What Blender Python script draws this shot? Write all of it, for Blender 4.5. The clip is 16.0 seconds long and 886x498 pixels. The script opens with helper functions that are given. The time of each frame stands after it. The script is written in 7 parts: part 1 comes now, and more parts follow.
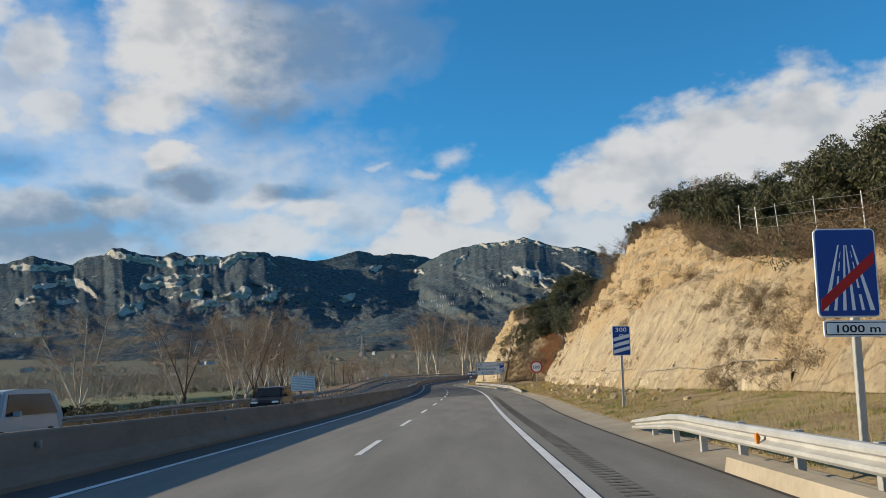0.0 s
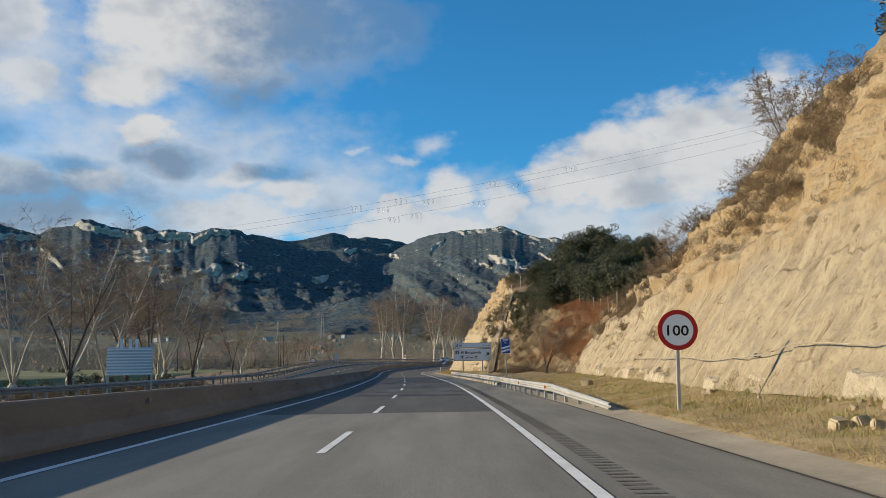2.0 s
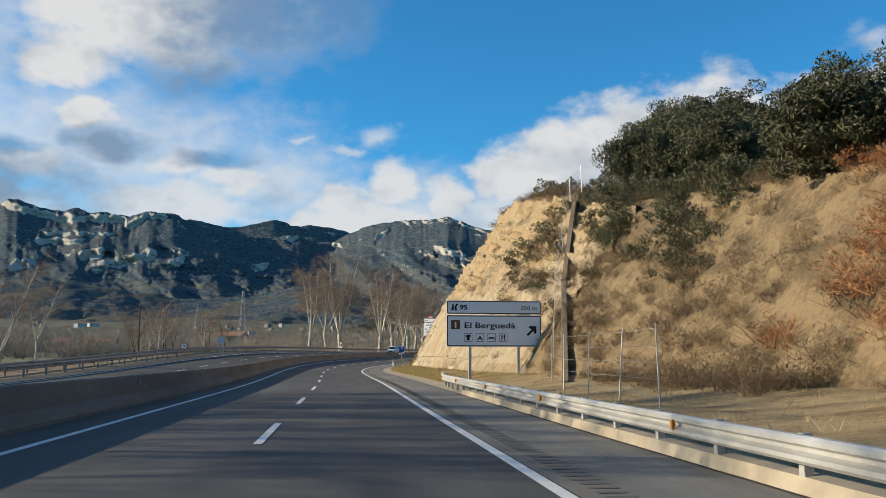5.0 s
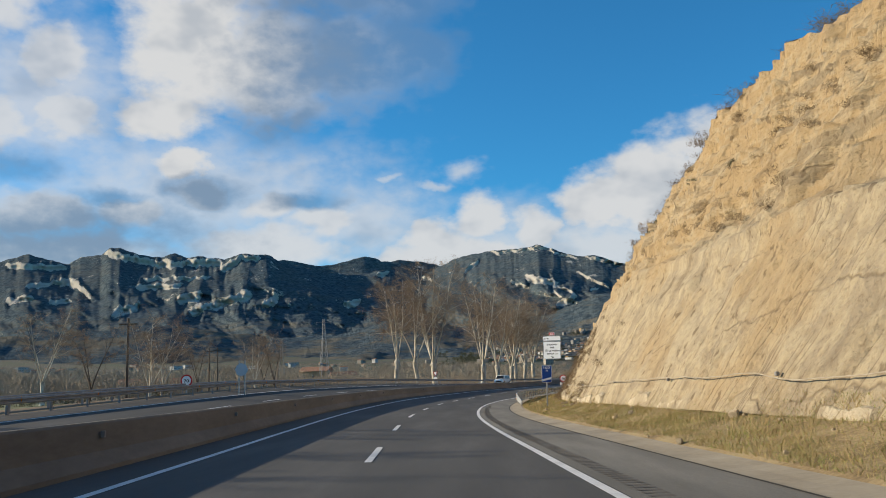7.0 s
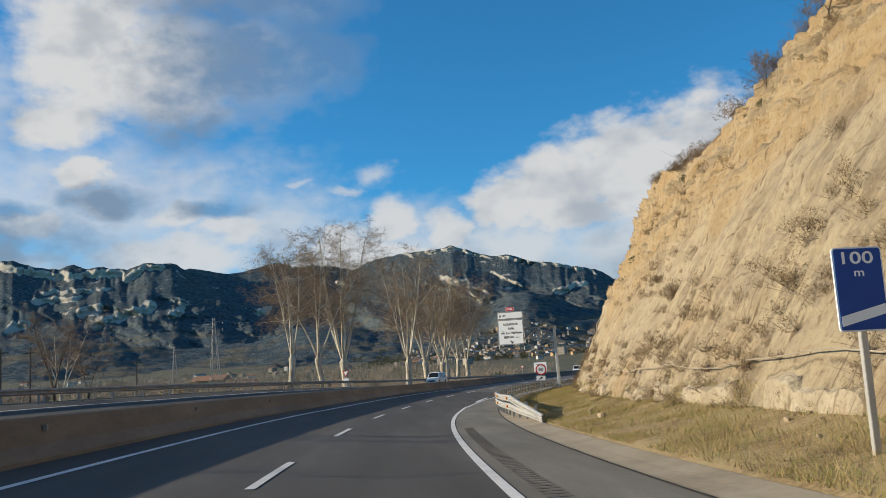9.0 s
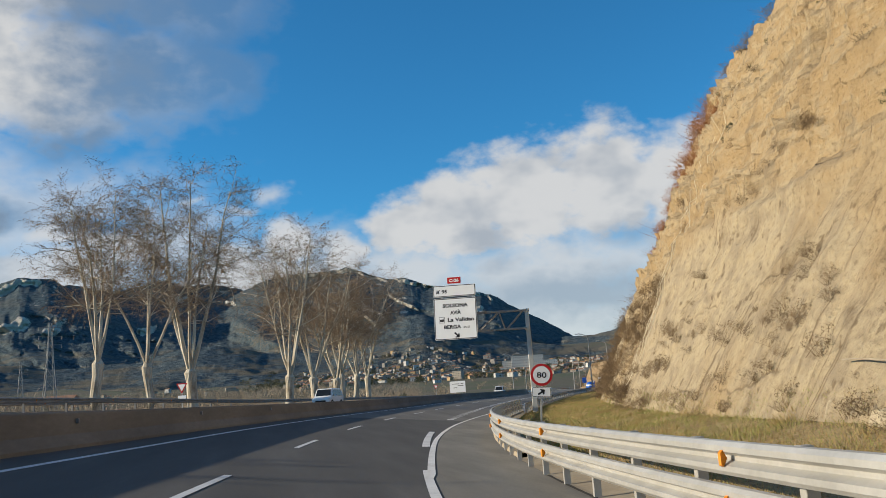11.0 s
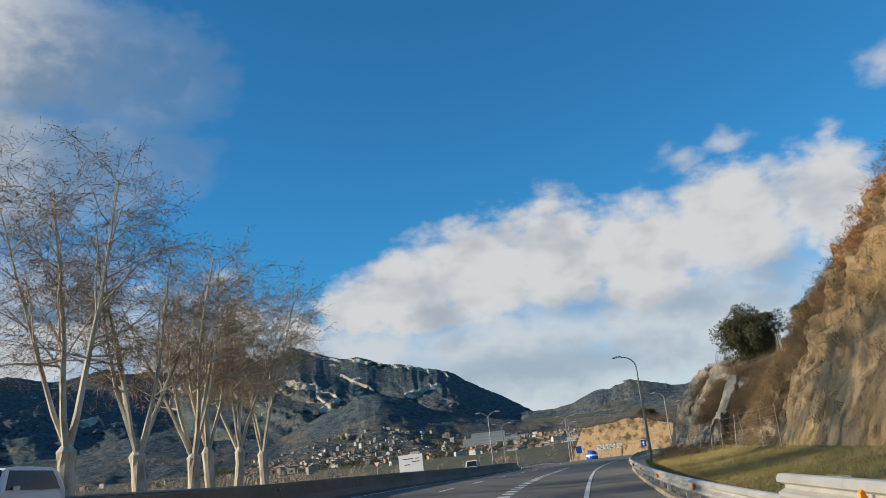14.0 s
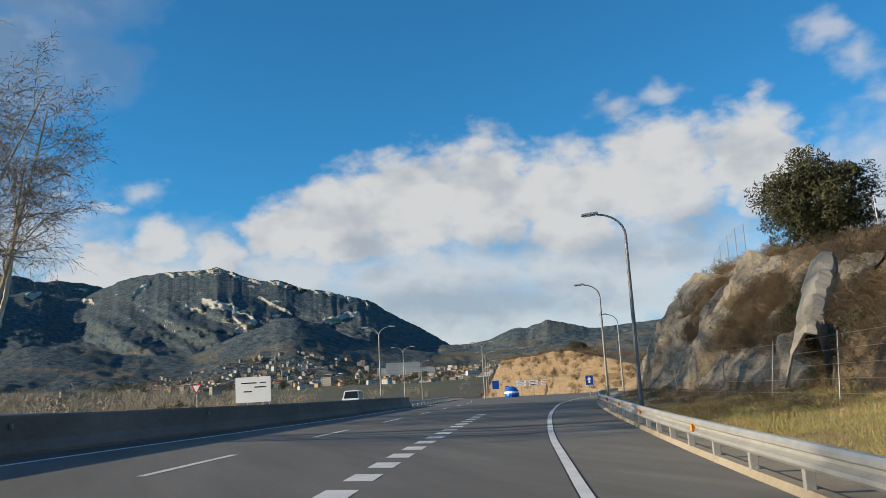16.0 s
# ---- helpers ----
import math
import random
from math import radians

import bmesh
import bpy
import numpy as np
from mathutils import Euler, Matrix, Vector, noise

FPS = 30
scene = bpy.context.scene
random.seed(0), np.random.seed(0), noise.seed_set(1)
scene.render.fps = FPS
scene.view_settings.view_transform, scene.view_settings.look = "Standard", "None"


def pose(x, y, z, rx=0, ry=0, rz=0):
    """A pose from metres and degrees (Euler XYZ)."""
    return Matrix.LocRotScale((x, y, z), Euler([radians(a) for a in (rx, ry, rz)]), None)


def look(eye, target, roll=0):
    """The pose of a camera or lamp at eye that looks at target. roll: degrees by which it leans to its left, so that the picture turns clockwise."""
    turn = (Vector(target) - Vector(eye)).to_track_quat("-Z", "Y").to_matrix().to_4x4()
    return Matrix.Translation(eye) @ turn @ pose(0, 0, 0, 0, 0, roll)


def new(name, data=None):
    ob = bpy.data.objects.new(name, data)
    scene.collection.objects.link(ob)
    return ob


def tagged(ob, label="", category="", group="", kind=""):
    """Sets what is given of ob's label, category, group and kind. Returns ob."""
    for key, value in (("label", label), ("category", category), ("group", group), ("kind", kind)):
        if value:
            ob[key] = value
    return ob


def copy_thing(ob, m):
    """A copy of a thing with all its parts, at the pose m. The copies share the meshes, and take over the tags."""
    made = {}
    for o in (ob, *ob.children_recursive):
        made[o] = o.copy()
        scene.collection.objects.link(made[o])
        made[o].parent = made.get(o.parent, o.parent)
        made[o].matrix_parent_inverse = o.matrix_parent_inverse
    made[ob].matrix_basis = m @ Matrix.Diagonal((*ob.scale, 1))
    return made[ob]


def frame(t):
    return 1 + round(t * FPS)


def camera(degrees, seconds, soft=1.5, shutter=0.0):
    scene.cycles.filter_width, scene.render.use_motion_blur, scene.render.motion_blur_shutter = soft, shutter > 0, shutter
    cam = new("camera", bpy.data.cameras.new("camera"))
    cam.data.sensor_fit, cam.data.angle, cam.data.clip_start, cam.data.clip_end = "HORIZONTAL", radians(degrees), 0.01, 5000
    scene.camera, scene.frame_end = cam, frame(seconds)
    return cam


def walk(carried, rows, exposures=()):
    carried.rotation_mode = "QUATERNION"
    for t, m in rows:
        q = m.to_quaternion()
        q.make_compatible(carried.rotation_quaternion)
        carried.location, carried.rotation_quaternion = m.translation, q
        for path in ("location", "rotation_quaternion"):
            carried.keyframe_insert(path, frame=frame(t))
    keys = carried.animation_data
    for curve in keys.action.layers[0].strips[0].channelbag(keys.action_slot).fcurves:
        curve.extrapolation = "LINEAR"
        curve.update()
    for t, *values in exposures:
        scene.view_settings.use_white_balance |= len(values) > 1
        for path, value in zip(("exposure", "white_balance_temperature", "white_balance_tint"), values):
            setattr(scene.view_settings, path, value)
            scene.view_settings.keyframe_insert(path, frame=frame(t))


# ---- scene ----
# ---- camera ----
cam = camera(53.83, 16.0, soft=0.3)
ROWS = [
    (0.0, 0.00, 0.00, 1.50, 0.83, 8.45, -2.94), (0.5, 0.02, 12.53, 1.45, 0.65, 8.55, -3.11),
    (1.0, 0.03, 24.91, 1.40, 0.30, 8.50, -2.94), (1.5, 0.04, 37.12, 1.35, -0.16, 7.53, -1.83),
    (2.0, 0.08, 49.18, 1.30, -0.72, 7.57, -0.76), (2.5, 0.14, 61.09, 1.27, -1.39, 7.35, -0.65),
    (3.0, 0.15, 72.92, 1.27, -2.01, 7.42, -0.77), (3.5, 0.06, 84.65, 1.29, -3.19, 7.38, -0.44),
    (4.0, -0.15, 96.26, 1.30, -4.37, 7.27, -0.18), (4.5, -0.48, 107.73, 1.29, -4.97, 7.15, -0.05),
    (5.0, -0.89, 119.04, 1.26, -4.43, 7.06, 0.09), (5.5, -1.36, 130.19, 1.23, -2.19, 7.07, 0.46),
    (6.0, -1.81, 141.18, 1.20, 2.33, 7.22, 1.16), (6.5, -2.18, 152.06, 1.19, 2.29, 8.02, -0.62),
    (7.0, -2.56, 162.92, 1.17, 1.47, 9.24, -1.74), (7.5, -2.97, 173.79, 1.15, 0.58, 9.30, -2.50),
    (8.0, -3.37, 184.63, 1.14, -0.12, 9.34, -2.53), (8.5, -3.59, 195.35, 1.15, -0.91, 9.32, -2.96),
    (9.0, -3.57, 205.87, 1.17, -4.34, 9.20, -4.23), (9.5, -3.35, 216.19, 1.18, -6.97, 9.27, -2.92),
    (10.0, -2.92, 226.30, 1.19, -8.94, 9.51, -2.43), (10.5, -2.24, 236.20, 1.21, -10.36, 9.87, -2.86),
    (11.0, -1.28, 245.88, 1.23, -11.36, 10.32, -3.91), (11.5, -0.02, 255.34, 1.28, -12.06, 10.80, -5.34),
    (12.0, 1.54, 264.62, 1.34, -12.59, 11.28, -5.50), (12.5, 3.35, 273.79, 1.42, -13.14, 13.16, -6.13),
    (13.0, 5.48, 282.82, 1.52, -13.90, 14.70, -6.74), (13.5, 7.91, 291.63, 1.64, -14.36, 15.09, -7.11),
    (14.0, 10.63, 300.24, 1.76, -14.93, 15.18, -6.43), (14.5, 13.60, 308.70, 1.90, -17.56, 11.55, -4.54),
    (15.0, 16.76, 317.07, 2.08, -20.09, 10.23, -4.37), (15.5, 20.07, 325.32, 2.29, -20.72, 10.35, -3.79),
    (16.0, 23.49, 333.49, 2.52, -19.38, 10.39, -3.20)]
walk(cam, [(t, pose(x, y, z, 90 + pitch, 0, yaw) @ pose(0, 0, 0, 0, 0, roll)) for t, x, y, z, yaw, pitch, roll in ROWS],
     exposures=[(0.0, 0.45), (4.0, 0.46), (5.5, 0.66), (6.0, 0.68), (6.5, 0.54), (8.0, 0.46), (12.0, 0.42), (16.0, 0.42)])

# ---- sky and sun ----
SUN_AZ, SUN_EL = -83.0, 17.0          # degrees from +y towards +x, and above the horizon


class Graph:
    """Short forms for shader nodes."""

    def __init__(self, tree):
        self.tree = tree
        tree.nodes.clear()

    def node(self, kind, **sets):
        n = self.tree.nodes.new(kind)
        for key, value in sets.items():
            if key in ("operation", "blend_type", "data_type", "sky_type", "sun_disc", "sun_elevation", "sun_rotation", "altitude", "air_density",
                       "dust_density", "ozone_density", "noise_dimensions", "feature", "interpolation_type", "clamp", "use_clamp", "distance"):
                if key == "operation":
                    n.operation = value
                elif key == "blend_type":
                    n.blend_type = value
                elif key == "data_type":
                    n.data_type = value
                elif key == "sky_type":
                    n.sky_type = value
                elif key == "sun_disc":
                    n.sun_disc = value
                elif key == "sun_elevation":
                    n.sun_elevation = value
                elif key == "sun_rotation":
                    n.sun_rotation = value
                elif key == "altitude":
                    n.altitude = value
                elif key == "air_density":
                    n.air_density = value
                elif key == "dust_density":
                    n.dust_density = value
                elif key == "ozone_density":
                    n.ozone_density = value
                elif key == "feature":
                    n.feature = value
                elif key == "interpolation_type":
                    n.interpolation_type = value
                elif key == "use_clamp":
                    n.use_clamp = value
        return n

    def link(self, a, b):
        if isinstance(a, (int, float)):
            b.default_value = a
        elif isinstance(a, tuple):
            b.default_value = a
        else:
            self.tree.links.new(a, b)

    def math(self, operation, a, b=0.0, c=0.0, use_clamp=False):
        n = self.node("ShaderNodeMath", operation=operation, use_clamp=use_clamp)
        for v, i in zip((a, b, c), n.inputs):
            self.link(v, i)
        return n.outputs[0]

    def ramp(self, value, lo, hi, to_lo=0.0, to_hi=1.0):
        n = self.node("ShaderNodeMapRange", interpolation_type="SMOOTHSTEP")
        for v, i in zip((value, lo, hi, to_lo, to_hi), n.inputs):
            self.link(v, i)
        return n.outputs[0]

    def mix(self, factor, a, b, blend_type="MIX"):
        n = self.node("ShaderNodeMix", data_type="RGBA", blend_type=blend_type)
        self.link(factor, n.inputs[0])
        for v, i in ((a, n.inputs[6]), (b, n.inputs[7])):
            self.link((*v, 1.0) if isinstance(v, tuple) and len(v) == 3 else v, i)
        return n.outputs[2]

    def noise(self, vector, scale, detail=4.0, rough=0.55, distort=0.0):
        n = self.node("ShaderNodeTexNoise")
        self.link(vector, n.inputs["Vector"])
        for key, v in (("Scale", scale), ("Detail", detail), ("Roughness", rough), ("Distortion", distort)):
            n.inputs[key].default_value = v
        return n.outputs[0]

    def scaled(self, vector, x, y, z):
        n = self.node("ShaderNodeVectorMath", operation="MULTIPLY")
        self.link(vector, n.inputs[0])
        n.inputs[1].default_value = (x, y, z)
        return n.outputs[0]


world = bpy.data.worlds.new("sky")
scene.world = world
world.use_nodes = True
g = Graph(world.node_tree)
sky = g.node("ShaderNodeTexSky", sky_type="NISHITA", sun_disc=False, sun_elevation=radians(SUN_EL), sun_rotation=radians(SUN_AZ),
             altitude=700.0, air_density=1.0, dust_density=0.0, ozone_density=3.0)
way = g.node("ShaderNodeTexCoord").outputs["Generated"]
sep = g.node("ShaderNodeSeparateXYZ")
g.link(way, sep.inputs[0])
wx, wy, wz = sep.outputs
azim = g.math("MULTIPLY", g.math("ARCTAN2", wx, wy), 57.2958)
elev = g.math("MULTIPLY", g.math("ARCSINE", wz), 57.2958)
comb = g.node("ShaderNodeCombineXYZ")
g.link(azim, comb.inputs[0])
g.link(elev, comb.inputs[1])
flat = g.scaled(comb.outputs[0], 0.1, 0.15, 0.1)
warp = g.node("ShaderNodeVectorMath", operation="MULTIPLY_ADD")
puff = g.node("ShaderNodeTexNoise")
g.link(flat, puff.inputs["Vector"])
for key, v in (("Scale", 3.0), ("Detail", 6.0), ("Roughness", 0.52)):
    puff.inputs[key].default_value = v
g.link(puff.outputs["Color"], warp.inputs[0])
warp.inputs[1].default_value = (3.6, 2.2, 0.0)
g.link(comb.outputs[0], warp.inputs[2])
sep2 = g.node("ShaderNodeSeparateXYZ")
g.link(warp.outputs[0], sep2.inputs[0])
caz, cel = g.math("SUBTRACT", sep2.outputs[0], 1.8), g.math("SUBTRACT", sep2.outputs[1], 1.1)
fine = g.noise(flat, 5.0, 4.5, 0.52)
billow = g.math("ABSOLUTE", g.math("SUBTRACT", g.noise(flat, 3.4, 4.0, 0.5), 0.5))     # round heads with creases between them


def bank_of_cloud(blobs, ragged=0.75):
    """The largest of some soft ellipses (azimuth, elevation, half width, half height) with a billowing edge."""
    total = 0.0
    for a, e, ra, re in blobs:
        dx = g.math("DIVIDE", g.math("SUBTRACT", caz, a), ra)
        dy = g.math("DIVIDE", g.math("SUBTRACT", cel, e), re)
        f = g.math("SUBTRACT", 1.0, g.math("SQRT", g.math("ADD", g.math("MULTIPLY", dx, dx), g.math("MULTIPLY", dy, dy))))
        total = f if total == 0.0 else g.math("SMOOTH_MAX", total, f, 0.18)
    edge = g.math("ADD", g.math("MULTIPLY", g.math("SUBTRACT", fine, 0.5), ragged), g.math("MULTIPLY", g.math("SUBTRACT", billow, 0.08), ragged))
    return g.math("ADD", total, edge)


HEAP = [(-18, 22, 5.6, 6.0), (-12.5, 21, 6, 4.8), (-7, 21.5, 5, 4.0), (-3, 22, 3.8, 2.8), (-14, 28, 13, 5), (-4, 27, 6, 4), (-20, 17.5, 3.2, 2.0), (-18.2, 14.6, 2.6, 1.3)]
PUFFS = [(-26.4, 20.4, 2.6, 2.6), (-25.4, 17.0, 3.0, 2.2), (-29.5, 16.5, 3.5, 2.6), (-30, 23.5, 4, 3), (-34, 19, 5, 5)]
LOW = [(-27, 11.2, 5.5, 2.0), (-21.5, 11.4, 3.0, 1.5), (-17.2, 12.8, 3.0, 1.4), (-13, 11.9, 3.2, 1.4), (-9.5, 11.2, 3.6, 1.3), (-13, 9.6, 7.5, 1.7), (-25, 9.0, 9, 2.0), (-40, 11, 9, 4)]
WISP = [(0.2, 14.2, 1.9, 0.95), (-1.9, 13.5, 1.9, 0.42), (-5.2, 13.9, 1.4, 0.35), (31.6, 18.7, 2.2, 1.0), (34.6, 19.2, 2.0, 0.9), (44.8, 21.2, 2.0, 1.6), (46.6, 19.2, 2.0, 1.6), (44.2, 13.2, 2.2, 2.0), (49, 17, 2.4, 1.4)]
MID = [(1.0, 11.2, 2.6, 1.9), (-2.4, 9.9, 3.4, 1.7), (4.8, 10.3, 2.6, 1.7), (0, 8.4, 10, 2.4)]
BAND = [(8.8, 12.0, 3.2, 2.2), (12.5, 12.4, 4.4, 3.6), (17, 13.2, 5, 4.2), (22.5, 13.8, 4.6, 4.6), (28, 12.8, 5, 4.6), (34, 14, 4.6, 4.6), (40, 14.2, 3.8, 4.2)]
BASE = [(9, 8.8, 6, 2.6), (18, 7, 11, 5.5), (30, 8, 12, 5.5), (22, 4.5, 14, 4.5), (50, 10, 8, 6)]
heap, puffs, low, mid, band, base = (bank_of_cloud(b) for b in (HEAP, PUFFS, LOW, MID, BAND, BASE))
wisp = bank_of_cloud(WISP, 1.2)
thin_end = g.ramp(g.math("ADD", azim, g.math("MULTIPLY", fine, 6.0)), -14.0, 3.0, 0.97, 0.30)   # the heap thins out on its lee side
VEIL = [(-18, 12.5, 15, 5.5), (-27, 18, 8, 6), (-7, 11, 7, 3.4), (3, 9.5, 9, 3)]
veil = bank_of_cloud(VEIL)
cover = g.math("MULTIPLY", g.ramp(heap, -0.14, 0.52), thin_end)
for field, lo, hi, most in ((veil, -0.3, 0.9, 0.72), (puffs, -0.2, 0.6, 0.88), (low, -0.3, 0.65, 0.88), (wisp, -0.1, 1.0, 0.62), (mid, -0.12, 0.55, 0.92), (band, -0.1, 0.42, 0.95), (base, -0.35, 0.7, 0.84)):
    cover = g.math("MAXIMUM", cover, g.ramp(field, lo, hi, 0.0, most))
# thin unseen cloud added all round, out of view, to whiten and lift the shade
round_it = g.math("MAXIMUM", g.math("SUBTRACT", g.math("ABSOLUTE", g.math("SUBTRACT", azim, 8.0)), 52.0), g.math("SUBTRACT", elev, 36.0))
cover = g.math("MAXIMUM", cover, g.math("MULTIPLY", g.ramp(round_it, 0.0, 14.0), g.ramp(g.noise(way, 2.2, 7.0, 0.58), 0.46, 0.64, 0.0, 0.24)))
soft_shade = g.noise(flat, 2.4, 3.0, 0.5)
# the shaded bellies: the lee side of the heap, the low bank, and soft hollows in the long band
BELLY = [(-10, 25.5, 6, 3.4), (-5, 27, 12, 5.0), (-8, 21.5, 8, 4.6), (-2.5, 22.5, 6, 4.5), (-12, 17.5, 4, 2.0), (-17, 12.9, 3.4, 1.2), (-25, 10, 10, 2.5), (-23, 12.2, 2.4, 0.8), (-10.5, 12.4, 3.4, 0.7), (-28, 14.0, 3, 1.2)]
HOLLOW = [(30.5, 9.4, 4.0, 1.8), (24, 10.5, 3.4, 1.4), (14, 11, 2.0, 1.6), (36, 10.5, 3, 1.6), (20, 6.8, 14, 1.8)]
belly, hollow = bank_of_cloud(BELLY, 1.0), bank_of_cloud(HOLLOW, 0.8)
grey = g.math("MAXIMUM", g.ramp(belly, -0.35, 0.8, 0.0, 0.95), g.math("MAXIMUM", g.ramp(hollow, -0.2, 0.9, 0.0, 0.55), g.ramp(soft_shade, 0.46, 0.74, 0.0, 0.42)))
CLOUD_WHITE, CLOUD_GREY = (0.50, 0.50, 0.495), (0.145, 0.195, 0.262)
cloud = g.mix(grey, CLOUD_WHITE, CLOUD_GREY)
SKY_STRENGTH = 0.088
blue = g.mix(1.0, sky.outputs[0], (SKY_STRENGTH * 0.33, SKY_STRENGTH * 1.09, SKY_STRENGTH * 1.38), "MULTIPLY")
back = g.node("ShaderNodeBackground")
g.link(g.mix(cover, blue, cloud), back.inputs[0])
back.inputs[1].default_value = 1.0
g.link(back.outputs[0], g.node("ShaderNodeOutputWorld").inputs[0])

lamp = bpy.data.lights.new("sun", "SUN")
lamp.energy, lamp.angle, lamp.color = 4.9, radians(0.6), (1.0, 0.855, 0.63)
sun = new("sun", lamp)
_a, _e = radians(SUN_AZ), radians(SUN_EL)
sun.matrix_world = look((0, 0, 0), (-math.sin(_a) * math.cos(_e), -math.cos(_a) * math.cos(_e), -math.sin(_e)))


# ---- materials ----
def surface(name, stops, scale=1.0, rough=0.8, metal=0.0, bump=0.0, fine_scale=None, speckle=0.0, stretch=(1, 1, 1), vary=0.0, detail=6.0, coords="Object"):
    """A rough surface whose colour runs through stops (position, colour) by noise, with a finer speckle, relief and a change from object to object."""
    m = bpy.data.materials.new(name)
    m.use_nodes = True
    k = Graph(m.node_tree)
    out, bsdf = k.node("ShaderNodeOutputMaterial"), k.node("ShaderNodeBsdfPrincipled")
    k.link(bsdf.outputs[0], out.inputs[0])
    at = k.scaled(k.node("ShaderNodeTexCoord").outputs[coords], *stretch)
    wide, tiny = k.noise(at, scale, detail, 0.6), k.noise(at, fine_scale or scale * 14, 5.0, 0.65)
    value = k.math("ADD", wide, k.math("MULTIPLY", k.math("SUBTRACT", tiny, 0.5), speckle)) if speckle else wide
    ramp = k.node("ShaderNodeValToRGB")
    k.link(value, ramp.inputs[0])
    while len(ramp.color_ramp.elements) < len(stops):
        ramp.color_ramp.elements.new(0.5)
    for el, (p, c) in zip(ramp.color_ramp.elements, stops):
        el.position, el.color = p, (*c, 1.0)
    colour = ramp.outputs[0]
    if vary:
        shift = k.node("ShaderNodeHueSaturation")
        k.link(k.math("ADD", 1.0 - vary, k.math("MULTIPLY", k.node("ShaderNodeObjectInfo").outputs["Random"], 2 * vary)), shift.inputs["Value"])
        k.link(colour, shift.inputs["Color"])
        colour = shift.outputs[0]
    k.link(colour, bsdf.inputs["Base Color"])
    bsdf.inputs["Metallic"].default_value = metal
    k.link(k.math("ADD", rough - 0.1, k.math("MULTIPLY", tiny, 0.2)), bsdf.inputs["Roughness"])
    bsdf.inputs["Specular IOR Level"].default_value = 0.3
    if bump:
        b = k.node("ShaderNodeBump")
        b.inputs["Strength"].default_value, b.inputs["Distance"].default_value = 1.0, bump
        k.link(k.math("ADD", wide, k.math("MULTIPLY", tiny, 0.5)), b.inputs["Height"])
        k.link(b.outputs[0], bsdf.inputs["Normal"])
    return m


def two(a, b):
    return [(0.3, a), (0.7, b)]


ASPHALT = surface("asphalt", [(0.28, (0.055, 0.054, 0.052)), (0.55, (0.081, 0.078, 0.074)), (0.78, (0.116, 0.112, 0.105))], 0.7, 0.9, bump=0.004, fine_scale=60, speckle=0.45, stretch=(1, 0.12, 1))
ASPHALT_DARK = surface("dark worn asphalt", [(0.28, (0.033, 0.033, 0.033)), (0.55, (0.049, 0.049, 0.048)), (0.78, (0.071, 0.070, 0.067))], 0.7, 0.95, bump=0.004, fine_scale=60, speckle=0.45, stretch=(1, 0.12, 1))
PATCH_ASPHALT = surface("pale resurfaced asphalt", [(0.28, (0.150, 0.140, 0.120)), (0.55, (0.207, 0.193, 0.166)), (0.8, (0.262, 0.244, 0.210))], 0.9, 0.9, bump=0.005, fine_scale=55, speckle=0.5, stretch=(1, 0.12, 1))
WORN_ASPHALT = surface("worn lane asphalt", [(0.28, (0.108, 0.103, 0.092)), (0.55, (0.150, 0.142, 0.127)), (0.8, (0.196, 0.185, 0.163))], 0.9, 0.9, bump=0.005, fine_scale=55, speckle=0.5, stretch=(1, 0.12, 1))
ASPHALT_OLD = surface("shoulder asphalt", [(0.28, (0.132, 0.123, 0.104)), (0.55, (0.190, 0.177, 0.150)), (0.8, (0.255, 0.237, 0.200))], 0.9, 0.9, bump=0.005, fine_scale=55, speckle=0.55, stretch=(1, 0.15, 1))
PAINT = surface("road paint", [(0.2, (0.45, 0.44, 0.41)), (0.5, (0.68, 0.67, 0.64)), (0.8, (0.76, 0.75, 0.72))], 1.2, 0.7, fine_scale=25, speckle=0.6)
CONCRETE = surface("barrier concrete", [(0.2, (0.115, 0.100, 0.079)), (0.5, (0.185, 0.162, 0.130)), (0.8, (0.265, 0.234, 0.192))], 0.45, 0.9, bump=0.006, speckle=0.4, stretch=(1, 0.35, 1.6))
GUTTER = surface("gutter concrete", [(0.2, (0.22, 0.18, 0.125)), (0.5, (0.32, 0.27, 0.195)), (0.8, (0.40, 0.345, 0.26))], 0.5, 0.9, bump=0.008, speckle=0.5)
GALV = surface("galvanised steel", [(0.25, (0.38, 0.37, 0.34)), (0.6, (0.50, 0.49, 0.46)), (0.85, (0.58, 0.57, 0.53))], 1.4, 0.5, metal=0.45, bump=0.001, speckle=0.4)
STEEL_DARK = surface("dark grey steel", two((0.22, 0.21, 0.20), (0.34, 0.33, 0.31)), 2.0, 0.6, metal=0.4)
DRY_GRASS = surface("dry grass soil", [(0.2, (0.11, 0.075, 0.038)), (0.42, (0.25, 0.175, 0.085)), (0.58, (0.36, 0.27, 0.14)), (0.8, (0.17, 0.15, 0.06))], 0.7, 0.95, bump=0.05, speckle=0.7)
STRAW = surface("straw slope", [(0.2, (0.07, 0.05, 0.029)), (0.42, (0.13, 0.093, 0.05)), (0.6, (0.22, 0.158, 0.085)), (0.82, (0.11, 0.088, 0.044))], 0.45, 0.95, bump=0.10, speckle=0.7)
SOIL = surface("scrub soil", [(0.2, (0.11, 0.075, 0.045)), (0.5, (0.19, 0.13, 0.075)), (0.8, (0.28, 0.20, 0.12))], 0.6, 0.95, bump=0.12, speckle=0.6)
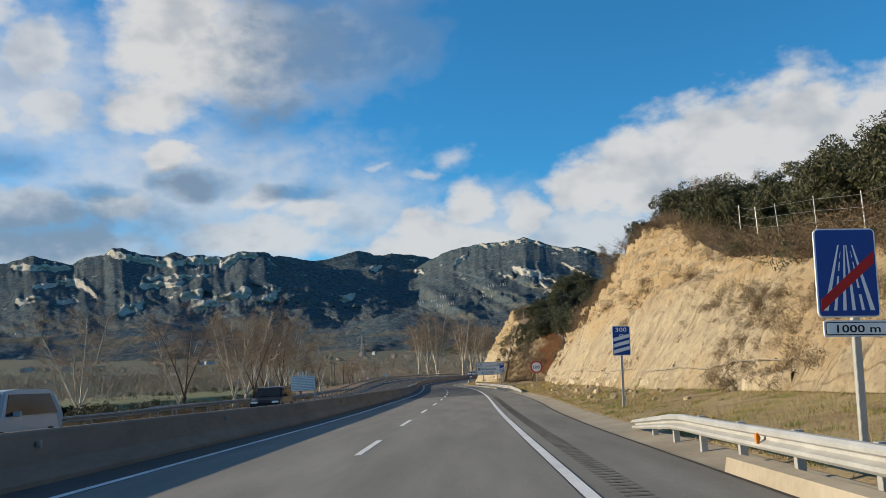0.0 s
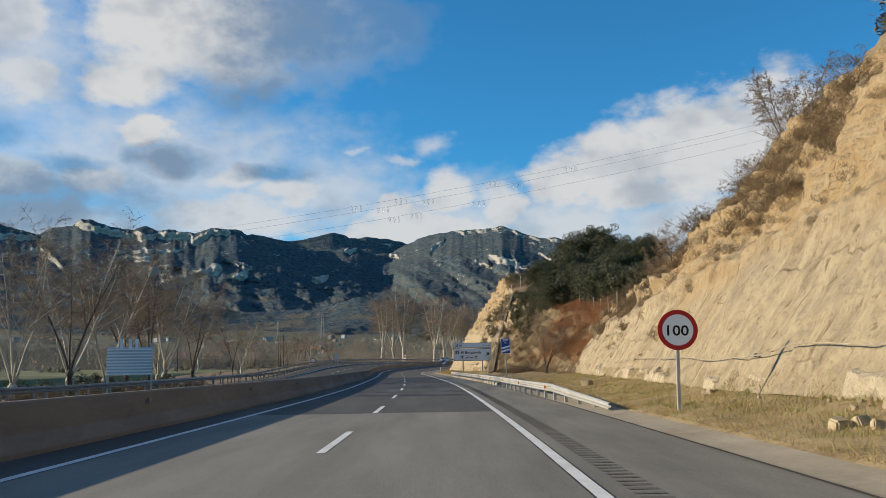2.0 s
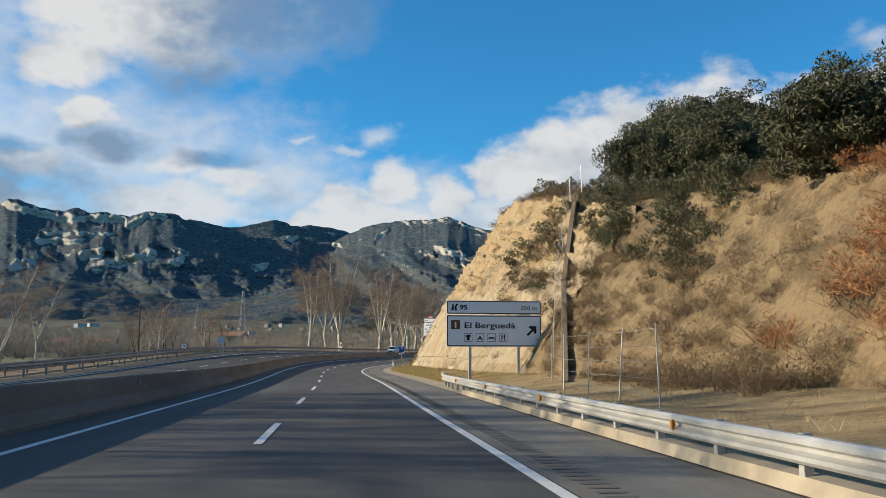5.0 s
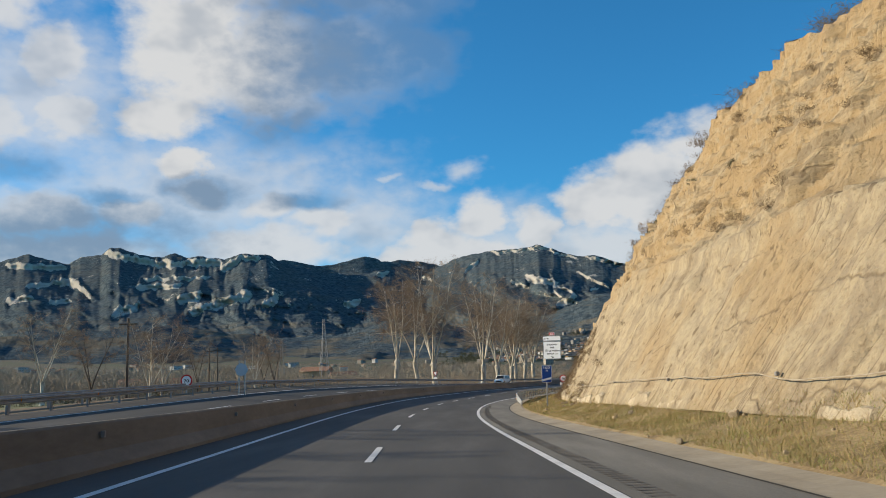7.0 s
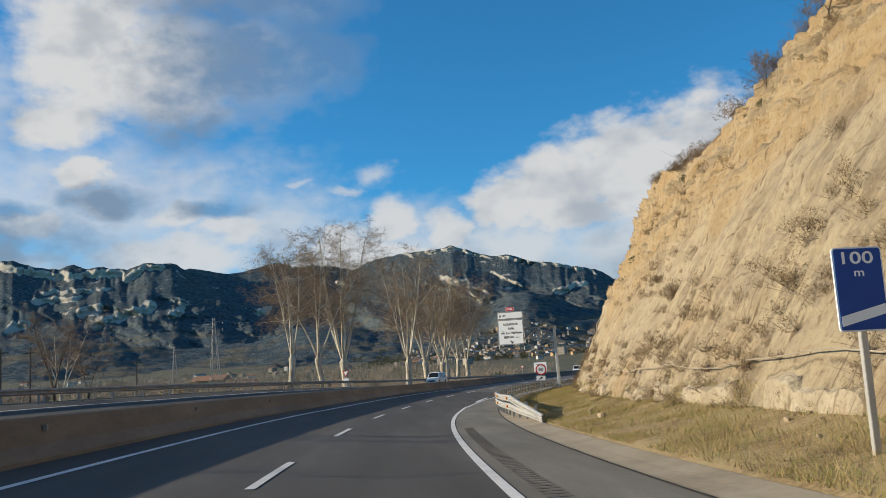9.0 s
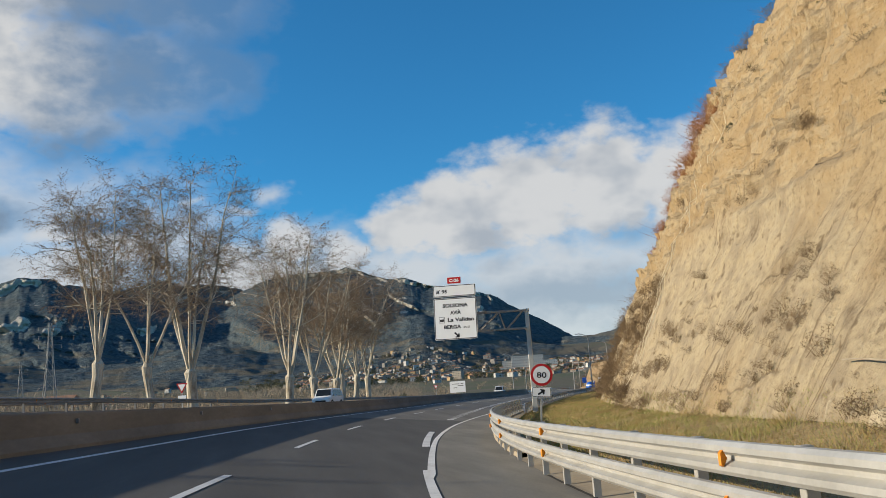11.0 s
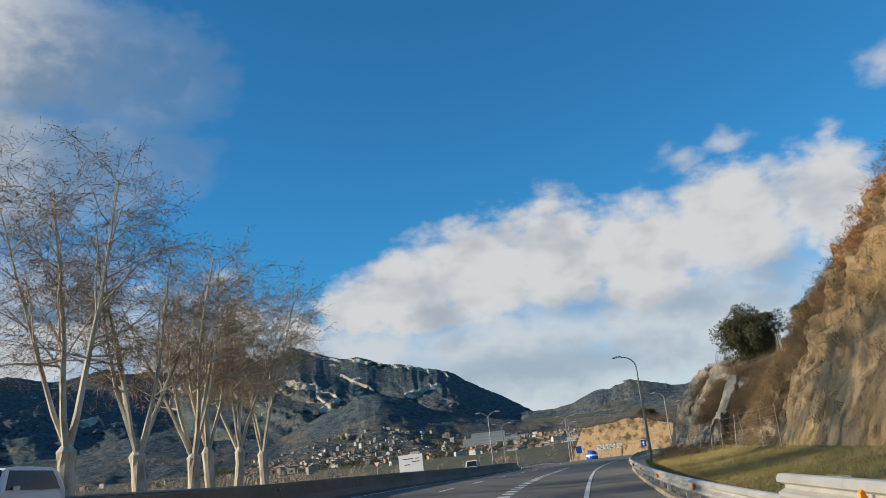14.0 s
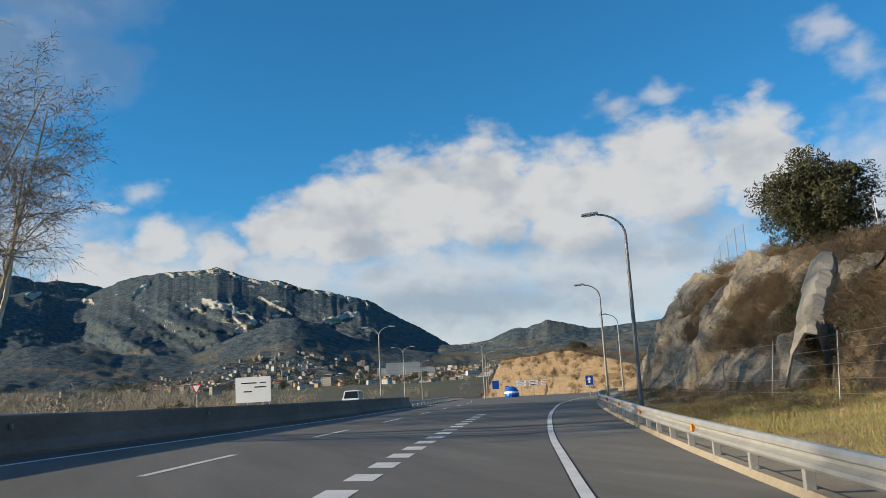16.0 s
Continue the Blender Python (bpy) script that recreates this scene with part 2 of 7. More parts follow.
FIELD = surface("valley fields", [(0.25, (0.055, 0.052, 0.034)), (0.45, (0.11, 0.092, 0.06)), (0.6, (0.075, 0.085, 0.04)), (0.8, (0.13, 0.105, 0.07))], 0.012, 0.95, bump=0.1, fine_scale=0.3, speckle=0.3)
SIGN_WHITE = surface("white sign sheeting", two((0.80, 0.81, 0.81), (0.86, 0.87, 0.87)), 0.8, 0.55, speckle=0.2)
SIGN_BLUE = surface("blue sign sheeting", two((0.008, 0.055, 0.26), (0.012, 0.07, 0.32)), 0.9, 0.5, speckle=0.2)
SIGN_RED = surface("red sign sheeting", two((0.42, 0.012, 0.014), (0.50, 0.02, 0.02)), 0.9, 0.5)
SIGN_BLACK = surface("black sign lettering", two((0.008, 0.008, 0.009), (0.014, 0.014, 0.015)), 2.0, 0.5)
SIGN_BROWN = surface("brown sign sheeting", two((0.12, 0.05, 0.02), (0.15, 0.065, 0.03)), 2.0, 0.5)
SIGN_BACK = surface("sign back aluminium", two((0.44, 0.48, 0.51), (0.52, 0.56, 0.59)), 1.0, 0.5, metal=0.2)
ORANGE = surface("orange reflector", two((0.75, 0.22, 0.01), (0.85, 0.30, 0.02)), 3.0, 0.4)
WOODS = surface("winter brush", two((0.23, 0.18, 0.125), (0.40, 0.325, 0.235)), 0.02, 0.95)
BARK = surface("plane bark", [(0.3, (0.24, 0.19, 0.13)), (0.5, (0.46, 0.41, 0.32)), (0.7, (0.60, 0.56, 0.47))], 1.6, 0.9, bump=0.01, speckle=0.4, stretch=(1, 1, 0.35))
TWIG = surface("bare twigs", two((0.18, 0.124, 0.078), (0.35, 0.255, 0.165)), 0.6, 0.9, vary=0.15)
DARK_BARK = surface("dark bark", two((0.07, 0.055, 0.04), (0.13, 0.10, 0.075)), 2.0, 0.95, bump=0.02, stretch=(1, 1, 0.3))
OAK_LEAF = surface("holm oak leaves", [(0.25, (0.036, 0.040, 0.018)), (0.5, (0.074, 0.074, 0.033)), (0.75, (0.13, 0.12, 0.055))], 1.1, 0.6, speckle=0.5, vary=0.15)
SCRUB = surface("dry scrub", [(0.25, (0.085, 0.058, 0.034)), (0.5, (0.165, 0.115, 0.066)), (0.75, (0.26, 0.185, 0.11))], 0.9, 0.95, speckle=0.5, vary=0.2)
RUSSET = surface("russet oak leaves", two((0.20, 0.085, 0.035), (0.36, 0.17, 0.07)), 1.5, 0.9, vary=0.15)
BLADE = surface("dry grass blades", [(0.25, (0.22, 0.15, 0.065)), (0.5, (0.37, 0.27, 0.12)), (0.75, (0.46, 0.36, 0.18))], 0.5, 0.9, speckle=0.5)
GREEN_BLADE = surface("green grass blades", two((0.16, 0.19, 0.045), (0.33, 0.33, 0.10)), 0.6, 0.9, speckle=0.4)


def rock_material(name, dark, grey, light, ochre, split):
    """Sandy marl, grey-tan below and ochre in the broken beds above, with slanted rills, stains and dark cracks."""
    m = bpy.data.materials.new(name)
    m.use_nodes = True
    k = Graph(m.node_tree)
    out, bsdf = k.node("ShaderNodeOutputMaterial"), k.node("ShaderNodeBsdfPrincipled")
    k.link(bsdf.outputs[0], out.inputs[0])
    at = k.node("ShaderNodeTexCoord").outputs["Object"]
    sp = k.node("ShaderNodeSeparateXYZ")
    k.link(at, sp.inputs[0])
    sheared = k.node("ShaderNodeCombineXYZ")             # follows the ribs, which lean with the height
    k.link(k.math("MULTIPLY_ADD", sp.outputs[2], 0.34, sp.outputs[1]), sheared.inputs[1])
    k.link(sp.outputs[2], sheared.inputs[2])
    slant = sheared.outputs[0]
    wide, beds = k.noise(at, 0.13, 6.0, 0.6), k.noise(k.scaled(at, 0.3, 0.12, 1.3), 1.0, 7.0, 0.65)
    rills = k.noise(k.scaled(slant, 0.5, 1.6, 0.07), 1.0, 7.0, 0.62, 0.0)
    cracks = k.noise(k.scaled(slant, 0.3, 0.8, 0.025), 1.0, 2.0, 0.5)
    grain, clod = k.noise(at, 6.0, 8.0, 0.72), k.noise(at, 1.3, 6.0, 0.65)
    upper = k.ramp(k.math("ADD", sp.outputs[2], k.math("MULTIPLY", k.math("SUBTRACT", wide, 0.5), 5.0)), split - 0.8, split + 1.6)
    a = k.mix(k.ramp(k.math("ADD", k.math("MULTIPLY", rills, 0.25), k.math("MULTIPLY", clod, 0.75)), 0.38, 0.62), grey, light)
    streak = k.noise(k.scaled(slant, 0.6, 3.6, 0.05), 1.0, 6.0, 0.65)
    a = k.mix(k.math("MULTIPLY", k.ramp(streak, 0.54, 0.70, 0.0, 0.24), k.ramp(clod, 0.42, 0.60)), a, dark)
    a = k.mix(k.ramp(wide, 0.50, 0.64, 0.0, 0.7), a, ochre)
    a = k.mix(k.ramp(k.noise(at, 0.32, 7.0, 0.7), 0.54, 0.68, 0.0, 0.5), a, dark)
    b_ = k.mix(k.ramp(k.math("ADD", k.math("MULTIPLY", beds, 0.6), k.math("MULTIPLY", clod, 0.4)), 0.44, 0.62), ochre, light)
    b_ = k.mix(k.ramp(beds, 0.52, 0.60, 0.0, 0.5), b_, dark)
    a = k.mix(k.math("MULTIPLY", upper, 0.95), a, b_)
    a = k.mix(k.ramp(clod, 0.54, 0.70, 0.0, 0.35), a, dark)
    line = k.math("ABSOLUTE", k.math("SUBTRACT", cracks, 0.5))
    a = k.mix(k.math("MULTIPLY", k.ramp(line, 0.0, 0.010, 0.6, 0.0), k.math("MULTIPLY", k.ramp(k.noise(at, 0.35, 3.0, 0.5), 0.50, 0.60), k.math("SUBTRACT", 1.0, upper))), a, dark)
    a = k.mix(k.ramp(k.noise(k.scaled(at, 1, 1, 0.8), 1.9, 3.0, 0.55), 0.62, 0.70, 0.0, 0.65), a, dark)                # pits where lumps have dropped out: their shade as dark spots, no relief
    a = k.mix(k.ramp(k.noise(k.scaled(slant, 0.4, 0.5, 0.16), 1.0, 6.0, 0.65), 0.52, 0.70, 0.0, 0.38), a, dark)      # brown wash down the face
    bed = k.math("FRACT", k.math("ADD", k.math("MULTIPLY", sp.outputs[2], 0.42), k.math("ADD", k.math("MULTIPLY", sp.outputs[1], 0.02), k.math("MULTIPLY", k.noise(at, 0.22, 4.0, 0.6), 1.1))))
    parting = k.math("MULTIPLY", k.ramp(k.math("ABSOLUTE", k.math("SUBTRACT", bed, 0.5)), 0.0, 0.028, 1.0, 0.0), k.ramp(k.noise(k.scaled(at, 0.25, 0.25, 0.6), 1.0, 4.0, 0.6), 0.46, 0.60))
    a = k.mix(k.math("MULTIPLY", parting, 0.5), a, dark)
    # the hollows of the grain relief are darkened in the colour too
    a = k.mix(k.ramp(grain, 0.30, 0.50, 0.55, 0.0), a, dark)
    k.link(a, bsdf.inputs["Base Color"])
    bsdf.inputs["Roughness"].default_value = 0.92
    bsdf.inputs["Specular IOR Level"].default_value = 0.2
    b = k.node("ShaderNodeBump")
    b.inputs["Strength"].default_value, b.inputs["Distance"].default_value = 1.0, 0.22
    h = k.math("ADD", k.math("MULTIPLY", rills, k.math("MULTIPLY_ADD", upper, -0.1, 0.10)), k.math("MULTIPLY", beds, k.math("MULTIPLY", upper, 1.1)))
    h = k.math("ADD", h, k.math("ADD", k.math("MULTIPLY", grain, 0.55), k.math("MULTIPLY", clod, 1.5)))
    k.link(k.math("SUBTRACT", k.math("SUBTRACT", h, k.ramp(line, 0.0, 0.02, 0.10, 0.0)), k.math("MULTIPLY", parting, 0.22)), b.inputs["Height"])
    k.link(b.outputs[0], bsdf.inputs["Normal"])
    return m


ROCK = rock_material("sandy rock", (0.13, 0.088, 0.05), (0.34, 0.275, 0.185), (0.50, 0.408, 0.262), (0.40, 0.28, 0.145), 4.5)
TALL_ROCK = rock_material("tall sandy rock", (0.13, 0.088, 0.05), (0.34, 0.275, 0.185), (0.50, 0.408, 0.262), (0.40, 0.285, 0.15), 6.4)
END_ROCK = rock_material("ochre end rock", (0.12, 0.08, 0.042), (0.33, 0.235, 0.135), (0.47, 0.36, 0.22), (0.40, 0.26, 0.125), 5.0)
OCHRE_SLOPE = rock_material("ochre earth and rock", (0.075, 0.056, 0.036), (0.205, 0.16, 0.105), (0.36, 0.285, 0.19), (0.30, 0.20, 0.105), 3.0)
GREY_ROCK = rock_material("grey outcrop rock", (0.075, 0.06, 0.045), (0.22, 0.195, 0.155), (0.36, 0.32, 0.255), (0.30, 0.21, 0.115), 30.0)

# ---- the line of the road ----
# stations along the driving line: s metres and the heading in degrees to the right of +y
HEADING = [(-80, 0.09), (0, 0.19), (20, -0.04), (40, 0.15), (60, 0.37), (80, -0.47), (100, -1.51), (120, -2.45), (140, -2.2), (160, -1.89), (180, -2.42), (200, -0.04), (220, 2.12), (240, 5.24), (260, 9.33), (280, 13.23), (300, 18.18), (320, 21.57), (337, 22.88), (600, 22.81)]
LEVEL = [(-80, 0.5), (-20, 0.28), (0, 0.2), (40, 0.03), (80, -0.02), (120, -0.04), (160, -0.13), (200, -0.14), (240, -0.08), (260, 0.0), (280, 0.18), (300, 0.43), (320, 0.79), (337, 1.22), (360, 1.75), (400, 2.6), (480, 3.9), (600, 5.2)]
TILT = [(-80, 0.01), (0, 0.015), (40, -0.01), (64, 0.0), (100, -0.012), (140, -0.005), (166, 0.004), (181, 0.02), (199, 0.043), (222, 0.075), (240, 0.10), (270, 0.11), (301, 0.095), (325, 0.065), (350, 0.045), (380, 0.02), (430, 0.0), (600, 0.0)]
EDGE = [(-80, 1.3), (0, 1.3), (25, 1.33), (60, 1.62), (85, 1.75), (125, 2.2), (160, 2.3), (190, 2.0), (204, 1.45), (220, 1.2), (240, 0.8), (262, 0.42), (285, -0.45), (316, -1.5), (328, -2.05), (350, -2.2), (362, -1.8), (385, -0.9), (420, 0.2), (600, -6.0)]
EXIT = [(-80, 1.4), (262, 0.45), (276, 0.25), (285, 0.05), (300, 0.12), (312, 0.42), (325, 0.65), (353, 0.9), (366, 1.25), (386, 2.6), (402, 4.3), (425, 8.5), (440, 15.0), (455, 26.0), (600, 150.0)]
PAVED = [(-80, 3.2), (0, 3.25), (28, 3.2), (38, 3.6), (50, 4.1), (80, 4.2), (100, 4.3), (150, 4.5), (180, 4.35), (190, 4.15), (206, 3.5), (213, 3.3), (231, 3.1), (251, 2.8), (268, 2.3), (285, 2.2), (325, 2.75), (345, 2.9), (361, 3.4), (386, 4.9), (402, 6.6), (425, 11), (440, 18.0), (455, 29.5), (600, 154)]
TOE = [(-80, 9.5), (19, 8.9), (28, 8.7), (40, 7.4), (58, 8.0), (72, 7.4), (91, 9.0), (104, 10.2), (120, 12.0), (140, 12.5), (160, 9.5), (170, 8.0), (187, 7.2), (200, 7.0), (212, 6.4), (225, 6.8), (240, 7.2), (260, 7.5), (272, 7.4), (290, 8.0), (330, 8.8), (350, 9.6), (362, 10.5), (380, 9.6), (395, 9.2), (405, 9.5), (413, 12.0), (425, 18.0), (440, 28.0), (455, 40.0), (600, 165.0)]
CREST = [(-80, 4.0), (0, 3.2), (14, 3.4), (24, 3.5), (33, 4.5), (41, 6.4), (51, 9.3), (60, 10.9), (71, 11.6), (82, 10.8), (90, 8.8), (100, 6.4), (110, 5.4), (122, 5.2), (140, 6.2), (155, 8.0), (165, 9.0), (170, 10.0), (180, 12.5), (191, 14.4), (203, 15.8), (212, 17.0), (222, 15.2), (237, 13.6), (245, 12.2), (256, 12.6), (275, 15.5), (300, 20.0), (312, 19.0), (326, 14.8),
         (338, 12.0), (346, 7.8), (354, 5.6), (362, 4.2), (367, 3.8), (373, 5.2), (382, 6.6), (392, 7.3), (400, 7.3), (406, 6.0), (413, 4.4), (440, 5.0), (480, 8.0), (600, 9.0)]

BEDDING = [(-80, 3.2), (40, 4.2), (65, 4.6), (80, 4.2), (105, 3.4), (165, 4.0), (190, 5.6), (215, 6.4), (235, 7.6), (260, 5.2), (285, 6.8), (320, 5.0), (345, 3.0), (380, 20), (600, 20)]


def along(table, s):
    return np.interp(s, [a for a, _ in table], [b for _, b in table])


_step = np.arange(-80, 601, 1.0)
_head = np.convolve(np.pad(np.radians(along(HEADING, _step)), 6, mode="edge"), np.ones(13) / 13, "valid")
_x, _y = np.cumsum(np.sin(_head)), np.cumsum(np.cos(_head))
_x, _y = _x - np.interp(0, _step, _x), _y - np.interp(0, _step, _y)


_hl, _xl, _yl = _head.tolist(), _x.tolist(), _y.tolist()


def pick(values, s):
    f = min(max(s + 80, 0.0), 679.0)
    i = int(f)
    return values[i] + (values[i + 1] - values[i]) * (f - i)


def heading(s):
    return pick(_hl, s)


_worked = {}


def smooth(table, s, reach=8.0):
    """The table's value at s, eased over the reach."""
    key = (id(table), reach)
    if key not in _worked:
        q = np.arange(-90, 611, 0.5)
        _worked[key] = [float(v) for v in sum(along(table, q + d * reach) for d in (-1, -0.5, 0.5, 1)) / 4]
    v, f = _worked[key], min(max((s + 90) * 2, 0.0), 1398.0)
    i = int(f)
    return v[i] + (v[i + 1] - v[i]) * (f - i)


def road_z(s, u):
    """Height of the carriageway, banked in the bend."""
    tilt = smooth(TILT, s)
    return smooth(LEVEL, s) - tilt * (u if u < 0 else 0.35 * u)


def spot(s, u, z):
    a = heading(s)
    return Vector((pick(_xl, s) + u * math.cos(a), pick(_yl, s) - u * math.sin(a), z))


def verge_z(s, u):
    p, t = smooth(PAVED, s), smooth(TOE, s)
    k = min(max((u - p) / max(t - p, 0.5), 0.0), 1.0)
    return road_z(s, p) + (0.05 + 0.55 * k * k) * (1 if t > p else 0)


def steepness(s):
    return float(np.interp(s, [240, 285, 335, 352], [1.75, 2.15, 2.15, 1.75]))


LEAN = 0.34                             # how far the ribs of the rock lean back with the height


def leaning_face(s, k):
    """The cutting along its leaning ribs."""
    q = s - LEAN * k * smooth(CREST, s, 5)
    for _ in range(3):
        q = s - LEAN * k * smooth(CREST, q, 5)
    return face_point(q, k, 1.0, s)


def face_point(s, k, rough=1.0, rib=None):
    """A point of the cutting: k from 0 at the toe to 1 at the crest."""
    t, high = smooth(TOE, s, 4), smooth(CREST, s, 5)
    steep = steepness(s)
    z0 = verge_z(s, t)
    u = t + k * high / steep + 0.5 * k * k
    p = spot(s, u, z0 + k * high)
    if rough:
        up = p.z - z0
        split = smooth(BEDDING, s) + 0.9 * noise.noise(Vector((s * 0.09, 6.0, 0)))
        upper = min(max((up - split) / 0.7, 0.0), 1.0)
        f = noise.fractal(Vector((p.x * 0.13, p.y * 0.13, p.z * 0.16)), 0.9, 2.0, 3) * (0.24 if s < 350 else 0.55)
        # lower marl: slanted ribs and half-pipes of the old drill holes
        slant = s + up * LEAN if rib is None else rib
        ribs = noise.fractal(Vector((slant * 0.45, p.z * 0.08, 3.0)), 0.8, 2.1, 2 if s < 367 else 5) * (0.10 if s < 367 else 0.42) + 0.10 * noise.fractal(Vector((s * 0.5, p.z * 0.55, 21.0)), 0.8, 2.1, 4)
        hole = abs((slant / 1.35) % 1.0 - 0.5) * 1.35
        keep = noise.noise(Vector((math.floor(slant / 1.35) * 3.7, p.z * 0.10, 8.0))) > 0.12
        ribs -= (0.13 if keep else 0.0) * max(0.0, 1 - hole / 0.14)
        # upper sandstone: broken beds with overhanging lips
        tilt_z = up + 0.05 * s + 0.35 * noise.noise(Vector((s * 0.22, p.z * 0.3, 2.0)))
        ledge = (tilt_z * 0.62) % 1.0
        beds = (ledge ** 3.0) * 0.6 * (0.25 + max(0.0, noise.noise(Vector((s * 0.16, math.floor(tilt_z * 0.62) * 3.1, 9.0))) + 0.45))
        lump = noise.cell(Vector((slant * 0.55, math.floor(tilt_z * 0.62) * 2.3, 4.0))) * 0.26
        chip = noise.fractal(Vector((s * 1.1, p.z * 1.1, 5.0)), 0.8, 2.1, 3) * (0.12 + 0.14 * upper + (0.25 if 318 < s < 350 else 0.0))
        shelf = -0.32 * upper + 0.22 * math.exp(-((up - split - 0.1) / 0.35) ** 2)
        gully = -1.5 * math.exp(-((s - 367.2 - 7.5 * k) / 0.75) ** 2) * min(1.0, k * 4) if s > 360 else 0.0
        out = gully + (f + ribs * (1 - upper) + (beds + lump) * upper + chip + shelf) * rough * min(1.0, 0.25 + 3 * k)
        a = heading(s)
        p += Vector((-math.cos(a) * 0.87, math.sin(a) * 0.87, 0.5)) * out
    return p


def top_z(s, u):
    """The natural slope above the cutting."""
    t, high = smooth(TOE, s, 4), smooth(CREST, s, 5)
    edge = t + high / steepness(s) + 0.5
    z0 = verge_z(s, t) + high
    d = max(u - edge, 0.0)
    lift = 0.20 if s > 110 else 0.06 if s > 45 else 0.06 + 0.30 * min((45 - s) / 14.0, 1.0)
    return z0 + lift * d * math.exp(-d / 45.0) + 0.8 * noise.fractal(Vector((s * 0.06, u * 0.06, 1.0)), 1.0, 2.0, 3) * min(d / 4, 1)


def mesh_object(name, verts, faces, material, shade=True):
    me = bpy.data.meshes.new(name)
    me.from_pydata([tuple(v) for v in verts], [], faces)
    me.materials.append(material)
    if shade:
        me.shade_smooth()
    return new(name, me)


def sheet(name, stations, across, point, material, label, kind="structure", shade=True):
    """A sheet over stations (s) and the numbers across, by point(s, k)."""
    verts = [point(s, k) for s in stations for k in across]
    n = len(across)
    faces = [(i * n + j, i * n + j + 1, (i + 1) * n + j + 1, (i + 1) * n + j) for i in range(len(stations) - 1) for j in range(n - 1)]
    ob = mesh_object(name, verts, faces, material, shade)
    return tagged(ob, label, name.replace("_", " "), kind=kind) if label else ob


def part(name, bm, material, parent, label=""):
    """Links a bmesh as one mesh under a thing or a part."""
    me = bpy.data.meshes.new(name)
    bm.to_mesh(me)
    bm.free()
    me.materials.append(material)
    ob = new(name, me)
    ob.parent = parent
    return tagged(ob, label)


def thing(name, label, category, m, group=""):
    ob = new(name)
    ob.empty_display_size = 0.3
    ob.matrix_world = m
    return tagged(ob, label, category, group)


def box(x0, y0, z0, x1, y1, z1, bevel=0.0, bm=None):
    bm = bm or bmesh.new()
    made = bmesh.ops.create_cube(bm, size=1.0, matrix=Matrix.LocRotScale(((x0 + x1) / 2, (y0 + y1) / 2, (z0 + z1) / 2), None, (x1 - x0, y1 - y0, z1 - z0)))
    if bevel:
        edges = list({e for v in made["verts"] for e in v.link_edges})
        bmesh.ops.bevel(bm, geom=edges, offset=bevel, segments=2, affect="EDGES")
    return bm


def tube(points, radii, sides=6, bm=None):
    """A tube along points with a radius at each."""
    bm = bm or bmesh.new()
    rings = []
    for i, (p, r) in enumerate(zip(points, radii)):
        p = Vector(p)
        d = (Vector(points[min(i + 1, len(points) - 1)]) - Vector(points[max(i - 1, 0)])).normalized()
        q = d.to_track_quat("Z", "Y")
        rings.append([bm.verts.new(p + q @ Vector((math.cos(a) * r, math.sin(a) * r, 0))) for a in (2 * math.pi * j / sides for j in range(sides))])
    for a, b in zip(rings, rings[1:]):
        for j in range(sides):
            bm.faces.new((a[j], a[(j + 1) % sides], b[(j + 1) % sides], b[j]))
    bm.faces.new(rings[0][::-1])
    bm.faces.new(rings[-1])
    return bm


def place(s, u, z=None, turn=0.0, lean=0.0):
    """A pose at a station, facing along the road."""
    if z is None:
        z = road_z(s, u) if u < smooth(PAVED, s) else verge_z(s, u)
    p = spot(s, u, z)
    return pose(p.x, p.y, p.z, 0, lean, -math.degrees(heading(s)) + turn)


# ---- carriageways ----
S_ALL = [float(s) for s in range(-60, 561, 2)]


def strip(name, s0, s1, lo, hi, material, label, up=0.0, step=1.0, crosswise=1, kind="structure"):
    """A strip of paving between two offsets, each a number or a function of s."""
    st = list(np.arange(s0, s1 + 0.01, step))
    get = lambda f, s: f(s) if callable(f) else f

    def at(s, k):
        a, b = get(lo, s), get(hi, s)
        if crosswise == 4:                # one column follows the crown of the banking
            crown = min(max(0.0, a + 0.05), b - 0.05)
            u = a + (crown - a) * k / 0.75 if k <= 0.75 else crown + (b - crown) * (k - 0.75) / 0.25
        else:
            u = a + (b - a) * k
        return spot(s, u, road_z(s, u) + up)
    return sheet(name, st, [i / crosswise for i in range(crosswise + 1)], at, material, label, kind)


edge_u = lambda s: smooth(EDGE, s)
exit_u = lambda s: smooth(EXIT, s) if s > 262 else smooth(EDGE, s)
paved_u = lambda s: max(smooth(PAVED, s), exit_u(s) + 1.2)
BARRIER_FACE = -7.95                      # foot of the median barrier, from the edge line
strip("road", -60, 560, lambda s: edge_u(s) - 8.7, lambda s: exit_u(s) + 0.12, ASPHALT, "dark grey asphalt carriageway of a dual highway", crosswise=4)
strip("hard_shoulder", -60, 560, lambda s: exit_u(s) + 0.12, paved_u, ASPHALT_OLD, "lighter worn asphalt hard shoulder beside the road", crosswise=2)
strip("opposite_road", -60, 560, lambda s: edge_u(s) - 20.5, lambda s: edge_u(s) - 8.7, ASPHALT_DARK, "dark asphalt carriageway beyond the median barrier", crosswise=4)
strip("patch", -60, 74, lambda s: edge_u(s) - 6.75, lambda s: edge_u(s) - 0.1, PATCH_ASPHALT, "lighter resurfaced stretch of asphalt lanes", up=0.004, crosswise=4)
strip("patch", 298, 520, lambda s: edge_u(s) - 6.75, lambda s: exit_u(s) - 0.1, WORN_ASPHALT, "lighter worn asphalt lanes at the exit", up=0.004, crosswise=4)


